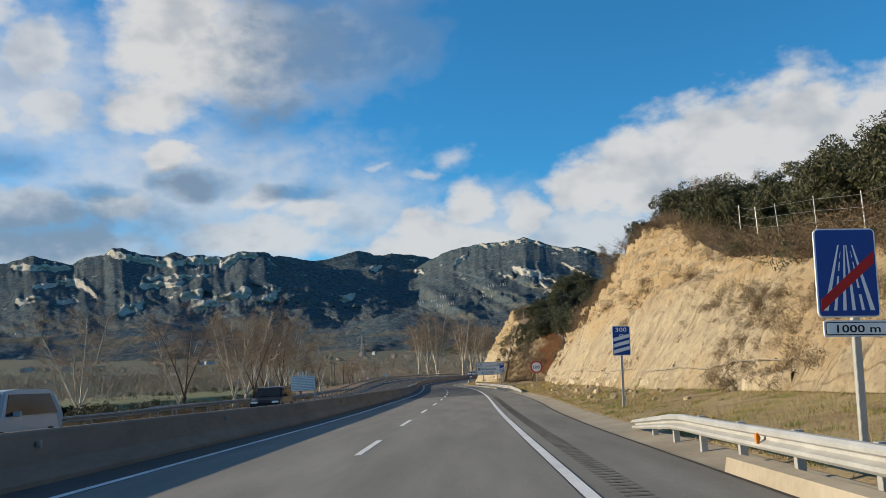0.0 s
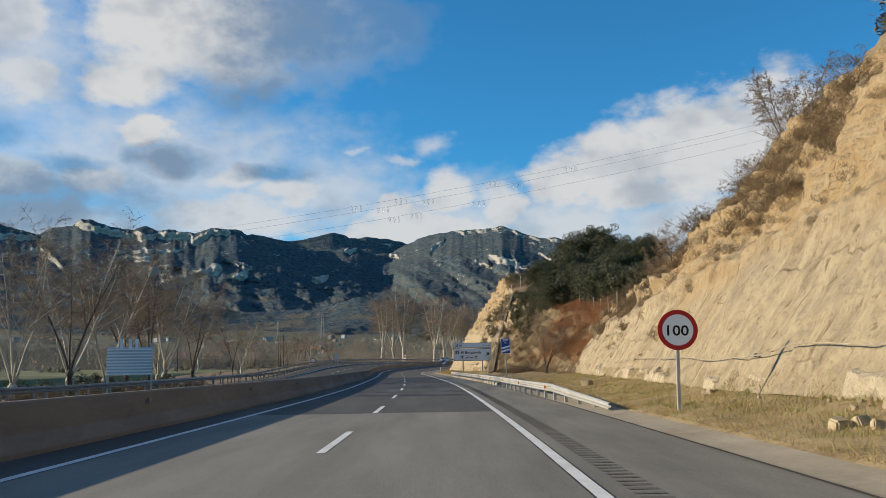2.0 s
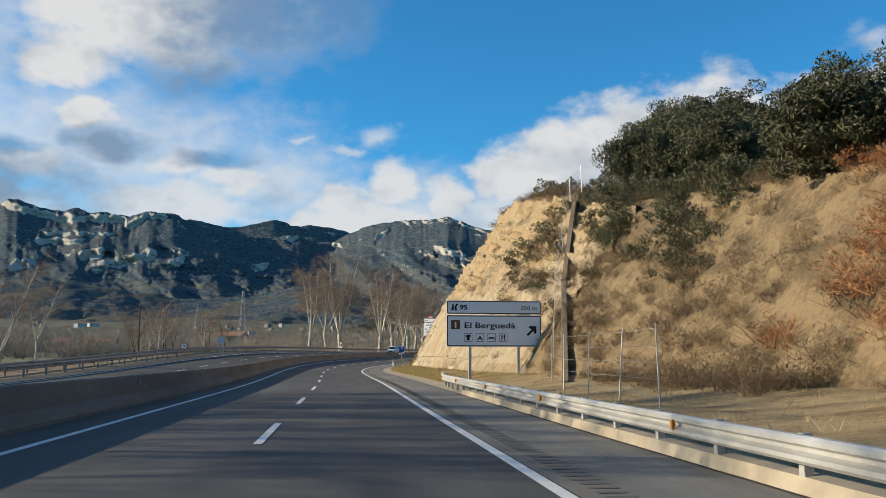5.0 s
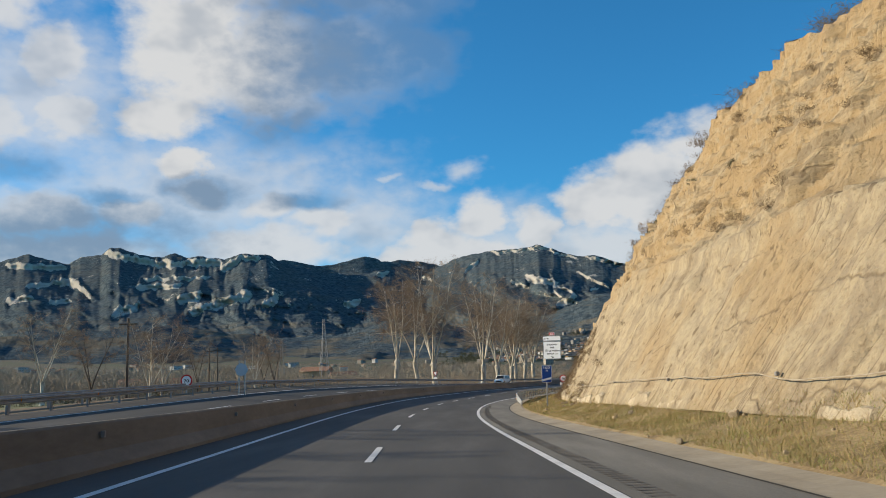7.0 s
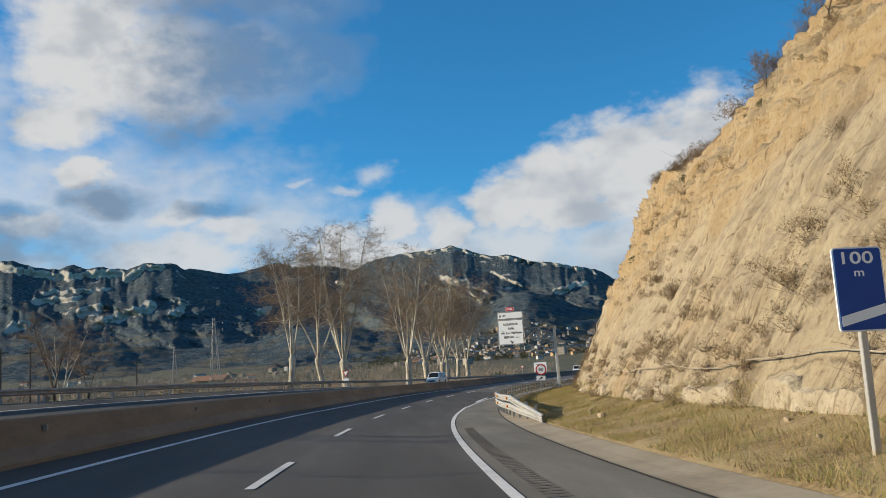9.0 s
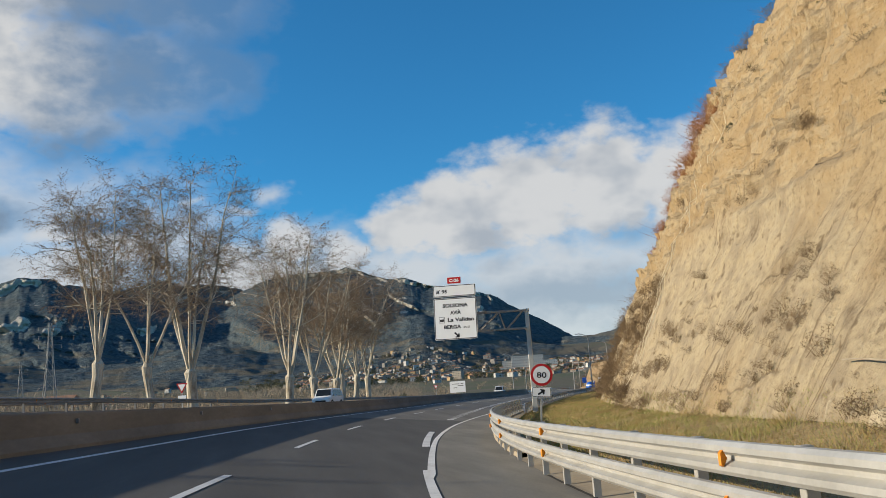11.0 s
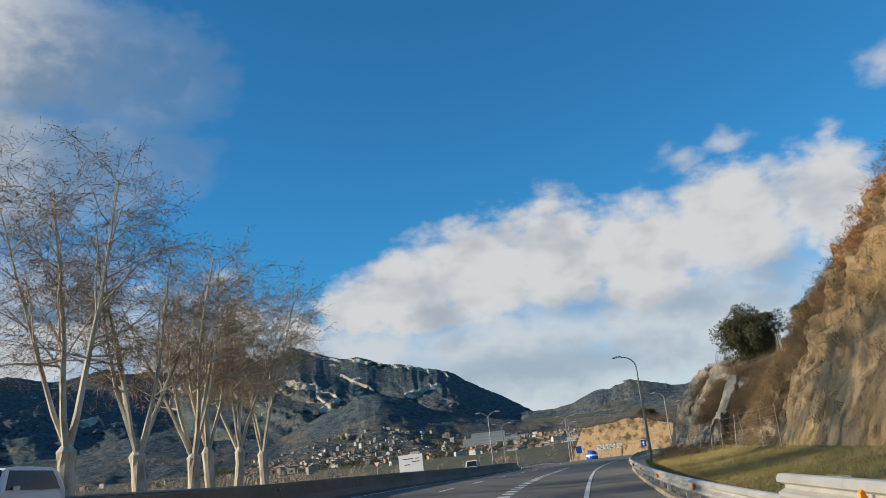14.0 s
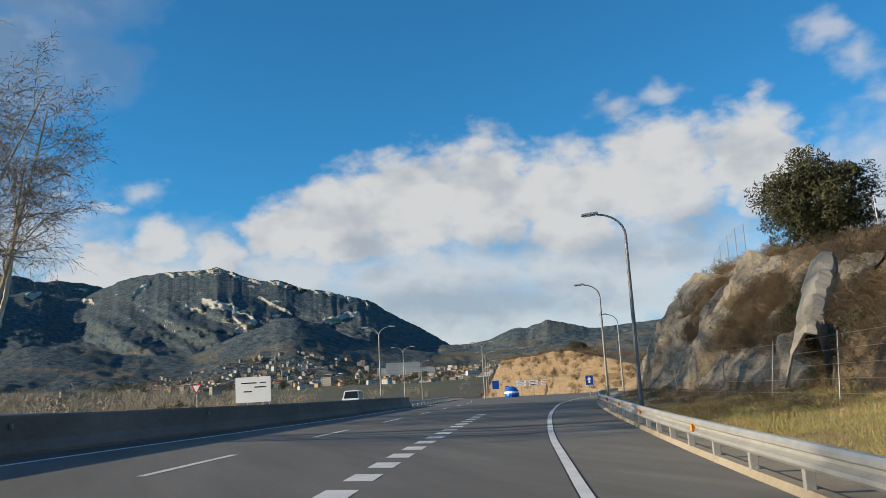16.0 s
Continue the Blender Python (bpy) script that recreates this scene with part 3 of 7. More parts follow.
def marking(name, s0, s1, u, width, label, step=1.0):
    f = u if callable(u) else (lambda s: u)
    return strip(name, s0, s1, lambda s: f(s) - width / 2, lambda s: f(s) + width / 2, PAINT, label, up=0.009, step=min(step, s1 - s0))


marking("edge_line", -60, 264, edge_u, 0.16, "solid white edge line on the asphalt")
marking("edge_line", 262, 430, exit_u, 0.16, "solid white edge line of the exit lane")
marking("median_line", -60, 500, lambda s: edge_u(s) - 6.85, 0.16, "solid white line beside the median barrier")
lane = tagged(new("lane_line"), "broken white lane line of short dashes", "lane line", kind="structure")
DASHES = [(-2, -5.9), (0, 16.95), (6, 85.5), (11, 144.8), (14, 179.7), (18, 231.0), (22, 283.0), (24, 308.0), (26, 329.0), (28, 350.5), (40, 480.0)]
for i in range(-1, 38):
    s = float(along(DASHES, i))
    d = marking("dash", s, s + 4.4, lambda q: edge_u(q) - 3.42, 0.14, "", 1.1)
    d.parent = lane
divide = tagged(new("exit_line"), "thick broken white line parting the exit lane", "lane line", kind="structure")
marking("long_dash", 273, 284, lambda q: edge_u(q) + 0.05, 0.24, "").parent = divide
for i in range(40):
    s = 299.16 + i * 2.02
    marking("dash", s, s + 1.0, edge_u, 0.42, "", 1.0).parent = divide
for off, n in ((-10.2, "edge_line"), (-18.2, "edge_line")):
    marking(n, -60, 500, lambda s, o=off: edge_u(s) + o, 0.16, "white edge line of the opposite carriageway", 2.0)
far_lane = tagged(new("lane_line"), "broken white lane line of the opposite carriageway", "lane line", kind="structure")
for i in range(40):
    s = 2.0 + i * 11.5
    marking("dash", s, s + 4.4, lambda q: edge_u(q) - 14.2, 0.14, "", 1.1).parent = far_lane

# rumble strip milled into the shoulder beside the edge line
RUMBLE = surface("milled asphalt", two((0.10, 0.09, 0.077), (0.135, 0.12, 0.103)), 2.0, 0.9)
verts, faces = [], []
for i in range(760):
    s = 1.0 + i * 0.31
    if s > 236:
        break
    for ds, du in ((0, 0.34), (0, 0.66), (0.13, 0.66), (0.13, 0.34)):
        u = edge_u(s) + du
        verts.append(spot(s + ds, u, road_z(s + ds, u) + 0.005))
    faces.append(tuple(range(4 * i, 4 * i + 4)))
tagged(mesh_object("rumble_strip", verts, faces, RUMBLE, False), "row of milled grooves beside the edge line", "rumble strip", kind="stuff")

# concrete gutter along the shoulder
GUT = [(0.0, 0.004), (0.10, 0.0), (0.45, 0.02), (0.85, 0.06), (0.97, 0.03), (1.0, -0.5)]
KERB = [(0.0, 0.004), (0.04, 0.10), (0.2, 0.10), (0.26, 0.05), (0.95, 0.02), (1.0, -0.5)]
sheet("gutter", list(np.arange(-60, 268, 1.0)), list(range(6)), lambda s, k: spot(s, paved_u(s) + GUT[k][0], road_z(s, paved_u(s)) + GUT[k][1]), GUTTER, "pale concrete kerb and gutter along the shoulder", shade=False)
sheet("gutter", list(np.arange(267, 430, 1.0)), list(range(6)), lambda s, k: spot(s, paved_u(s) + KERB[k][0], road_z(s, paved_u(s)) + KERB[k][1]), GUTTER, "pale concrete kerb and gutter along the exit lane", shade=False)

# precast kerb under the first guard rail
sheet("precast_kerb", list(np.arange(-60, 11.9, 0.5)), list(range(5)), lambda s, k: spot(s, paved_u(s) + (0.02, 0.06, 0.26, 0.34, 0.36)[k], road_z(s, paved_u(s)) + (0.0, 0.19, 0.21, 0.16, 0.0)[k]), GUTTER, "pale precast concrete kerb under the guard rail", shade=False)

sheet("precast_kerb", list(np.arange(104, 152, 0.5)), list(range(5)), lambda s, k: spot(s, paved_u(s) + (0.02, 0.06, 0.26, 0.34, 0.36)[k], road_z(s, paved_u(s)) + (0.0, 0.17, 0.19, 0.15, 0.0)[k]), GUTTER, "pale precast concrete kerb under the guard rail", shade=False)
JOINT = surface("dark asphalt joint", two((0.03, 0.027, 0.024), (0.055, 0.05, 0.043)), 3.0, 0.95)
strip("joint", -60, 262, lambda s: paved_u(s) - 0.05, lambda s: paved_u(s) + 0.015 + 0.02 * noise.noise(Vector((s * 1.3, 0, 0))), JOINT, "dark open joint between asphalt and gutter", up=0.008, step=0.7)

# median barrier
NEW_JERSEY = [(0.0, 0.0), (0.0, 0.08), (-0.17, 0.33), (-0.24, 0.80), (-0.27, 0.84), (-0.41, 0.84), (-0.44, 0.80), (-0.51, 0.33), (-0.68, 0.08), (-0.68, 0.0)]
BAR_END = 414


def barrier_u(s):
    return edge_u(s) + BARRIER_FACE


barrier = sheet("median_barrier", list(np.arange(-60, BAR_END, 1.0)), list(range(10)), lambda s, k: spot(s, barrier_u(s) + NEW_JERSEY[k][0], road_z(s, barrier_u(s)) + NEW_JERSEY[k][1]),
                CONCRETE, "weathered concrete safety barrier between the carriageways", shade=False)
for i in range(38):
    s = 3.0 + i * 11.0
    m = place(s, barrier_u(s) - 0.185, road_z(s, barrier_u(s)))
    bm = box(0, -0.05, 0.56, 0.07, 0.05, 0.68, 0.01)
    bmesh.ops.transform(bm, matrix=m, verts=bm.verts)
    part("reflector", bm, STEEL_DARK, barrier, "small dark reflector bracket")

# ---- ground, verges and hills ----
VALLEY = [(0, -0.6), (120, -0.4), (200, 0.3), (400, 5.0), (800, 18.0), (1500, 48.0), (2200, 95.0), (2800, 170.0), (5200, 300.0)]


def valley_z(x, y):
    r = math.hypot(x, y - 150)
    side = min(max((x + 60) / 160, 0.0), 1.0)
    z = float(along(VALLEY, r))
    return z + 2.2 * noise.fractal(Vector((x * 0.004, y * 0.004, 2.0)), 1.0, 2.0, 4) * min(r / 400, 3.0) - 3.0 * (1 - side) * math.exp(-r / 400.0) - 6.0 * side * math.exp(-r / 500.0)


RADII = [0, 12, 25, 40, 60, 80, 105, 135, 170, 210, 260, 320, 390, 470, 560, 670, 800, 960, 1150, 1380, 1650, 1950, 2300, 2700, 3100, 3600, 4200, 4800]
verts, faces = [], []
for r in RADII:
    for j in range(180):
        a = 2 * math.pi * j / 180
        x, y = r * math.sin(a), 150 + r * math.cos(a)
        verts.append((x, y, valley_z(x, y)))
for i in range(len(RADII) - 1):
    for j in range(180):
        faces.append((i * 180 + j, (i + 1) * 180 + j, (i + 1) * 180 + (j + 1) % 180, i * 180 + (j + 1) % 180))
tagged(mesh_object("ground", verts, faces, FIELD), "brown winter fields of a wide valley floor", "ground", kind="structure")

# bank between the opposite carriageway and the fields
BANK = [(-20.5, 0.0), (-22.0, -0.05), (-24.5, -0.35), (-29.0, -0.5), (-36.0, -0.7), (-50.0, -1.3), (-75.0, -2.6), (-100.0, -6.0)]
sheet("roadside_bank", list(np.arange(-60, 561, 4.0)), list(range(8)),
      lambda s, k: spot(s, edge_u(s) + BANK[k][0], road_z(s, edge_u(s) + max(BANK[k][0], -22)) * (1 if k < 4 else 1 - (k - 3) * 0.12) + BANK[k][1] + (0.25 * noise.noise(Vector((s * 0.2, k, 0))) if k > 1 else 0)),
      SOIL, "brown earth bank beside the opposite carriageway")

sheet("verge", list(np.arange(-60, 440, 1.0)), [i / 9 for i in range(10)],
      lambda s, k: (lambda u: spot(s, u, verge_z(s, u) + (0.05 * noise.fractal(Vector((s * 0.5, u * 0.5, 0)), 1.0, 2.0, 3) if 0 < k < 1 else 0) - (0.1 if k == 0 else 0)))(paved_u(s) + 0.75 + k * max(smooth(TOE, s, 4) + 0.6 - paved_u(s) - 0.75, 0.3)),
      DRY_GRASS, "verge of dry and green grass at the foot of the cutting")
face_k = [(i / 84) for i in range(85)]
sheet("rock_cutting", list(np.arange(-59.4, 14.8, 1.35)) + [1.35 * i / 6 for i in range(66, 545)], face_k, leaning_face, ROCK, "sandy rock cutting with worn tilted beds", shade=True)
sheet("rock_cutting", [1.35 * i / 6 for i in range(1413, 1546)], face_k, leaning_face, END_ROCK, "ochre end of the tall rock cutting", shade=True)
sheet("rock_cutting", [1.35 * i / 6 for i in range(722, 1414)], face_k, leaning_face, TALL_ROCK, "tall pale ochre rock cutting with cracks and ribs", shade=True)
sheet("earth_slope", list(np.arange(117.5, 162.6, 0.6)), [i / 12 for i in range(13)], lambda s, k: face_point(s, k, 0.5), STRAW, "straw-coloured earth slope with dry grass between two cuttings", shade=False)
sheet("earth_slope", list(np.arange(344.0, 367.6, 0.5)), [i / 24 for i in range(25)], lambda s, k: face_point(s, k, 1.0), OCHRE_SLOPE, "ochre and brown scrubby slope beside the exit lane", shade=False)
sheet("rock_outcrop", list(np.arange(367, 470, 0.45)), [i / 36 for i in range(37)], lambda s, k: face_point(s, k, 1.7), GREY_ROCK, "grey and ochre rock outcrop beside the exit lane", shade=False)


def hill_point(s, k):
    t, high = smooth(TOE, s, 4), smooth(CREST, s, 5)
    edge = t + high / steepness(s) + 0.5
    if k == 0:
        return face_point(s, 1.0)
    d = 90 * k ** 1.8
    if k == 1:
        d = 130
    return spot(s, edge + d, top_z(s, edge + d) if k < 1 else -14.0)


sheet("hilltop", list(np.arange(-60, 470, 1.5)), [i / 22 for i in range(23)], hill_point, SOIL, "scrubby brown hillside above the rock cuttings")

# pale broken ledge at the foot of the cuttings
FOOT_ROCK = rock_material("pale foot rock", (0.20, 0.15, 0.09), (0.46, 0.38, 0.26), (0.60, 0.51, 0.36), (0.44, 0.32, 0.18), 40.0)


def foot_point(s, k):
    tread = math.floor(s / 1.7 + 0.9 * noise.noise(Vector((s * 0.3, 2.0, 0))))
    step = noise.cell(Vector((tread * 1.31, 3.0, 1.0)))
    there = min(max(noise.noise(Vector((s * 0.11, 8.0, 0))) * 3 + 1.7, 0.0), 1.0)
    high = (0.34 + 0.26 * step + 0.10 * noise.noise(Vector((s * 1.1, 1.0, 0)))) * there
    out = (0.10 + 0.16 * noise.cell(Vector((tread * 2.17, 7.0, 2.0)))) * there
    u = smooth(TOE, s, 4) + 0.25
    rows = ((-out - 0.12, -0.25), (-out - 0.05, 0.35 * high), (-out, 0.85 * high), (-out + 0.14, high), (0.30 * high + 0.5, high + 0.12))
    du, dz = rows[k]
    chip = 0.07 * noise.fractal(Vector((s * 2.3, k * 1.7, 4.0)), 0.8, 2.0, 3)
    return spot(s, u + du + chip, verge_z(s, smooth(TOE, s, 4)) + dz + chip)


for s0, s1 in ((24, 104), (170, 262)):
    sheet("rock_foot", list(np.arange(s0, s1, 0.16)), list(range(5)), foot_point, FOOT_ROCK, "pale broken rock ledge at the foot of the cutting", shade=False)

# the cut hill where the exit lane bends away
def far_hill(a, b):
    s, u = 466 + 62 * a, 19.0 - 25.0 * a
    high = 8.2 * min(1.0, 0.55 + 1.2 * a) * min(1.0, (1.02 - a) * 5)
    rise = min(b / 0.4, 1.0)
    back = 2.5 * rise + max(b - 0.4, 0.0) * 90
    z = road_z(s, 0) - 0.8 + high * rise ** 0.8 * (1 - max(b - 0.75, 0.0) * 2.2)
    p = spot(s + back * 0.85, u + back * 0.5, z)
    n = noise.fractal(Vector((p.x * 0.25, p.y * 0.25, z * 0.3)), 0.9, 2.0, 4)
    return p + Vector((-0.3, -0.8, 0.25)) * n * 0.9


CUT_ROCK = rock_material("ochre cut", (0.11, 0.075, 0.04), (0.24, 0.185, 0.12), (0.36, 0.285, 0.19), (0.28, 0.19, 0.105), 4.0)
sheet("cut_hill", [i / 70 for i in range(71)], [j / 30 for j in range(31)], far_hill, CUT_ROCK, "ochre cut hillside where the exit lane bends away", shade=False)

# ---- mountains ----
# skylines: azimuth and elevation in degrees, seen from the road
LEFT_RIDGE = [(-60, 6.8), (-40, 7.8), (-32, 8.1), (-28.6, 8.26), (-27.2, 8.74), (-26, 8.45), (-24.9, 8.23), (-24.3, 8.64), (-23.1, 8.8), (-22.6, 9.29), (-22, 9.3), (-20.9, 8.89), (-19.5, 8.78), (-18.7, 9.06),
              (-18.1, 8.8), (-17.1, 8.87), (-15.7, 8.66), (-14.7, 9.08), (-13.5, 9.02), (-12.9, 8.94), (-12, 8.46), (-9.3, 7.96), (-8, 7.69), (-6.8, 7.63), (-5.9, 7.86), (-5.1, 7.91), (-4, 7.4), (-2.9, 7.5)]
RIGHT_RIDGE = [(-1.4, 8.24), (-0.2, 8.7), (1.5, 8.97), (2.5, 9.01), (4.2, 9.11), (4.7, 9.26), (5.5, 8.99), (7.3, 8.34), (7.8, 8.36), (8.4, 8.36), (10, 7.82), (11.3, 7.61), (13.2, 7.13), (14.2, 6.83), (15.1, 6.16), (16.9, 5.19), (18.3, 4.36), (19.7, 3.45), (21, 2.8), (40, 2.6)]
BACK_RIDGE = [(-20, 7.6), (-12, 8.7), (-9.7, 8.24), (-8.7, 8.38), (-7.4, 8.68), (-6.5, 8.83), (-5.9, 8.72), (-5.6, 8.46), (-4.6, 8.54), (-2.9, 8.44), (-1.5, 8.08), (4, 6.5), (14, 4.2), (18.2, 4.42), (22, 3.6)]
EAST_RIDGE = [(14, 2.4), (16.5, 3.6), (18.2, 3.9), (20.2, 3.91), (21.2, 4.07), (22.8, 4.72), (23.5, 4.66), (24.9, 5.1), (26, 4.83), (27.7, 4.4), (34, 4.8), (45, 5.4), (60, 5.8)]


def mountain_material():
    m = bpy.data.materials.new("hazy forested limestone")
    m.use_nodes = True
    k = Graph(m.node_tree)
    out, bsdf = k.node("ShaderNodeOutputMaterial"), k.node("ShaderNodeBsdfPrincipled")
    k.link(bsdf.outputs[0], out.inputs[0])
    at = k.node("ShaderNodeTexCoord").outputs["Object"]
    normal = k.node("ShaderNodeNewGeometry").outputs["Normal"]
    sp = k.node("ShaderNodeSeparateXYZ")
    k.link(normal, sp.inputs[0])
    cliff = k.node("ShaderNodeAttribute")
    cliff.attribute_name = "bare_rock"
    op = k.node("ShaderNodeSeparateXYZ")
    k.link(at, op.inputs[0])
    broken = k.noise(k.scaled(at, 1, 1, 0.7), 0.045, 8.0, 0.70)
    crags = k.math("MULTIPLY", k.ramp(k.noise(k.scaled(at, 1, 1, 1.3), 0.010, 8.0, 0.70), 0.50, 0.66, 0.0, 0.42), k.ramp(op.outputs[2], 230.0, 420.0))
    sheer = k.ramp(sp.outputs[2], 0.30, 0.68, 0.22, 0.0)
    bare = k.math("ADD", k.math("ADD", k.math("MAXIMUM", k.math("MULTIPLY", cliff.outputs["Fac"], 0.9), crags), sheer), k.math("MULTIPLY", k.math("SUBTRACT", broken, 0.5), 2.0))
    # distance haze is mixed into the woods' colour as blue-grey
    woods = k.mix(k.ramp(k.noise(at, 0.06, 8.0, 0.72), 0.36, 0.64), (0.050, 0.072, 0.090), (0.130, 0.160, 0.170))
    open_land = k.math("MULTIPLY", k.ramp(op.outputs[2], 120.0, 330.0, 1.0, 0.25), k.ramp(k.noise(k.scaled(at, 1, 1, 5.0), 0.006, 7.0, 0.66), 0.46, 0.60, 0.0, 0.85))
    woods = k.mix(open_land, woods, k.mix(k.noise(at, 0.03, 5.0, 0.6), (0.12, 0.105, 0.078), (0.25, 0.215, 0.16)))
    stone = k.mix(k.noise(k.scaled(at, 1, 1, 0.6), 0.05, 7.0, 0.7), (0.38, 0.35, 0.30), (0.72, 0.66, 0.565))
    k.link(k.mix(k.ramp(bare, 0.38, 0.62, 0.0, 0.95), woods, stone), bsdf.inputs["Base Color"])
    bsdf.inputs["Roughness"].default_value = 1.0
    bsdf.inputs["Specular IOR Level"].default_value = 0.0
    b = k.node("ShaderNodeBump")
    b.inputs["Strength"].default_value, b.inputs["Distance"].default_value = 1.0, 13.0
    k.link(k.noise(at, 0.06, 8.0, 0.72), b.inputs["Height"])
    k.link(b.outputs[0], bsdf.inputs["Normal"])
    return m


MOUNTAIN = mountain_material()
# cliff bands: azimuth and elevation of both ends, and the height in degrees
CREST_WALLS = [(-22.8, 8.94, -19.9, 8.41, 0.60), (-19.9, 8.31, -18.1, 8.43, 0.64), (-18.1, 8.53, -15.9, 8.45, 0.75), (-15.9, 8.14, -14.7, 8.67, 0.75), (-14.7, 8.87, -13.5, 8.77, 0.5), (-28.3, 8.08, -25.1, 7.99, 0.5), (-40, 7.2, -30, 7.6, 0.5),
               (1.6, 8.86, 4.2, 9.0, 0.26), (4.2, 9.06, 5.7, 8.95, 0.3), (5.7, 8.8, 7.3, 8.2, 0.2), (7.8, 8.28, 10.3, 7.7, 0.28), (9.0, 7.95, 10.9, 7.55, 0.22), (11.3, 7.45, 13.2, 7.0, 0.32), (13.5, 6.98, 14.0, 6.64, 0.2)]
LEFT_CLIFFS = [(-27.2, 6.78, -25.4, 7.11, 0.38), (-25.4, 7.11, -24.3, 6.94, 0.64), (-24.3, 6.94, -23.6, 6.26, 0.5), (-28.2, 5.9, -26.8, 6.12, 0.5), (-25.9, 5.94, -24.7, 5.95, 0.4), (-22.3, 5.28, -20.8, 5.79, 0.9), (-21, 6.88, -18.3, 7.01, 0.5),
               (-20.6, 7.39, -16.7, 7.52, 0.3), (-18.5, 6.09, -17.1, 6.4, 0.9), (-17.7, 5.48, -14.1, 6.39, 0.9), (-13.3, 5.86, -12.3, 6.17, 0.75), (-8.1, 5.79, -7, 5.88, 0.6), (-5.9, 7.65, -5.1, 7.74, 0.4), (-36, 6.0, -31, 6.4, 0.6)]
RIGHT_CLIFFS = [(3.9, 7.13, 5.9, 6.72, 0.67), (2.9, 6.84, 4.0, 6.47, 0.27), (5.9, 6.55, 7.1, 5.84, 0.25), (7.2, 7.31, 9.1, 6.32, 0.22), (5.8, 5.33, 7.0, 5.68, 0.58), (8.0, 6.21, 8.5, 6.21, 0.2), (-0.1, 7.7, 0.8, 8.33, 0.37), (-2.9, 7.37, -2.3, 7.18, 0.33), (5.6, 6.24, 6.1, 5.89, 0.23),
                (11.1, 5.8, 13.3, 6.15, 0.5)]


# how far off the crest of the range stands: the massifs run towards the road on their eastern side
CREST_LINE = [(-60, 4700), (-36, 4600), (-29, 4480), (-13, 3840), (-9, 3900), (-3.5, 4120), (9, 3700), (14, 3650), (24, 3900), (60, 3900)]


def mountain(name, ridge, near, crests, floor_e, label, seed, cliffs, az0, az1, spur, step=0.09, rows=104):
    """A mountain side that rises from floor_e to its skyline; cliff bands break the slope, spurs and gullies fold it."""
    az = np.arange(az0, az1, step)
    verts, bare = [], []
    v = np.linspace(0, 1, rows)
    for a in az:
        top = float(along(ridge, a)) + 0.07 * noise.fractal(Vector((a * 1.7, seed, 0)), 0.8, 2.1, 4)
        e = floor_e + (top - floor_e) * v
        c, step_back = np.zeros(rows), np.zeros(rows)
        crest_r = float(sum(along(crests, a + d) for d in (-2.4, -1.2, 0, 1.2, 2.4)) / 5)
        steep = (crest_r - near) / (top - floor_e)
        for a0, e0, a1, e1, high in cliffs:
            k = (a - a0) / (a1 - a0)
            if -0.12 < k < 1.12:
                wob = noise.fractal(Vector((a * 2.1, e0 * 3.0, 7.0)), 0.8, 2.1, 3)
                end = min(1.0, (k + 0.12) * 6, (1.12 - k) * 6)
                half = 0.5 * high * (0.82 + 0.5 * noise.noise(Vector((a * 3.3, e0, 2.0)))) * end + 1e-3
                d = e - (e0 + (e1 - e0) * k + 0.14 * wob)
                c = np.maximum(c, np.clip(1.9 - 1.5 * np.abs(d) / half, 0, 1) * end)
                step_back -= 0.85 * end * d * steep * np.exp(-(d / (1.3 * half)) ** 2)
        r = near + (crest_r - near) * (1.35 * v - 0.35 * v * v) + step_back
        for i in range(rows):
            fold = noise.fractal(Vector((a * 0.30 + 0.45 * e[i], e[i] * 0.55, seed)), 0.8, 2.1, 6) * spur * math.sin(math.pi * min(0.12 + v[i], 1.0))
            if c[i] > 0.02:
                fold += c[i] * 18.0 * noise.fractal(Vector((a * 2.2, e[i] * 1.5, 3.0)), 0.8, 2.1, 4)
            q = r[i] + fold
            verts.append((q * math.sin(radians(a)), 150 + q * math.cos(radians(a)), 1 + q * math.tan(radians(e[i]))))
        q = crest_r + 500
        verts.append((q * math.sin(radians(a)), 150 + q * math.cos(radians(a)), crest_r * math.tan(radians(top)) - 260))
        bare += c.tolist() + [0.0]
    n = rows + 1
    faces = [(i * n + j, i * n + j + 1, (i + 1) * n + j + 1, (i + 1) * n + j) for i in range(len(az) - 1) for j in range(n - 1)]
    ob = mesh_object(name, verts, faces, MOUNTAIN, True)
    ob.data.attributes.new("bare_rock", "FLOAT", "POINT").data.foreach_set("value", bare)
    return tagged(ob, label, "mountain", kind="structure")


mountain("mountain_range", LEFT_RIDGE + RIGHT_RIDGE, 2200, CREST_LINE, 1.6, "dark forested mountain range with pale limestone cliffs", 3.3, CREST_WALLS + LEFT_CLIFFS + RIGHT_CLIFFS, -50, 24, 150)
mountain("far_mountain", BACK_RIDGE, 4500, [(-60, 4780), (60, 4780)], 6.0, "forested mountain behind the range, haze blue in its colour", 5.7, [], -18, 8, 60, 0.2, 40)
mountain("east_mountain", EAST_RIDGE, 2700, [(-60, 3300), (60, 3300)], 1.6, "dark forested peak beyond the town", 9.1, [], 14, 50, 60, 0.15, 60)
FOOT = [(-60, 150), (-30, 158), (-24, 170), (-20, 190), (-16, 172), (-12, 150), (-8, 160), (-5, 192), (-3, 190), (0, 165), (3.4, 160), (4.6, 182), (7, 220), (8.4, 244), (9.4, 243), (11, 222), (12.6, 190), (15, 160), (18, 136), (20, 126), (25, 150), (30, 170), (60, 190)]


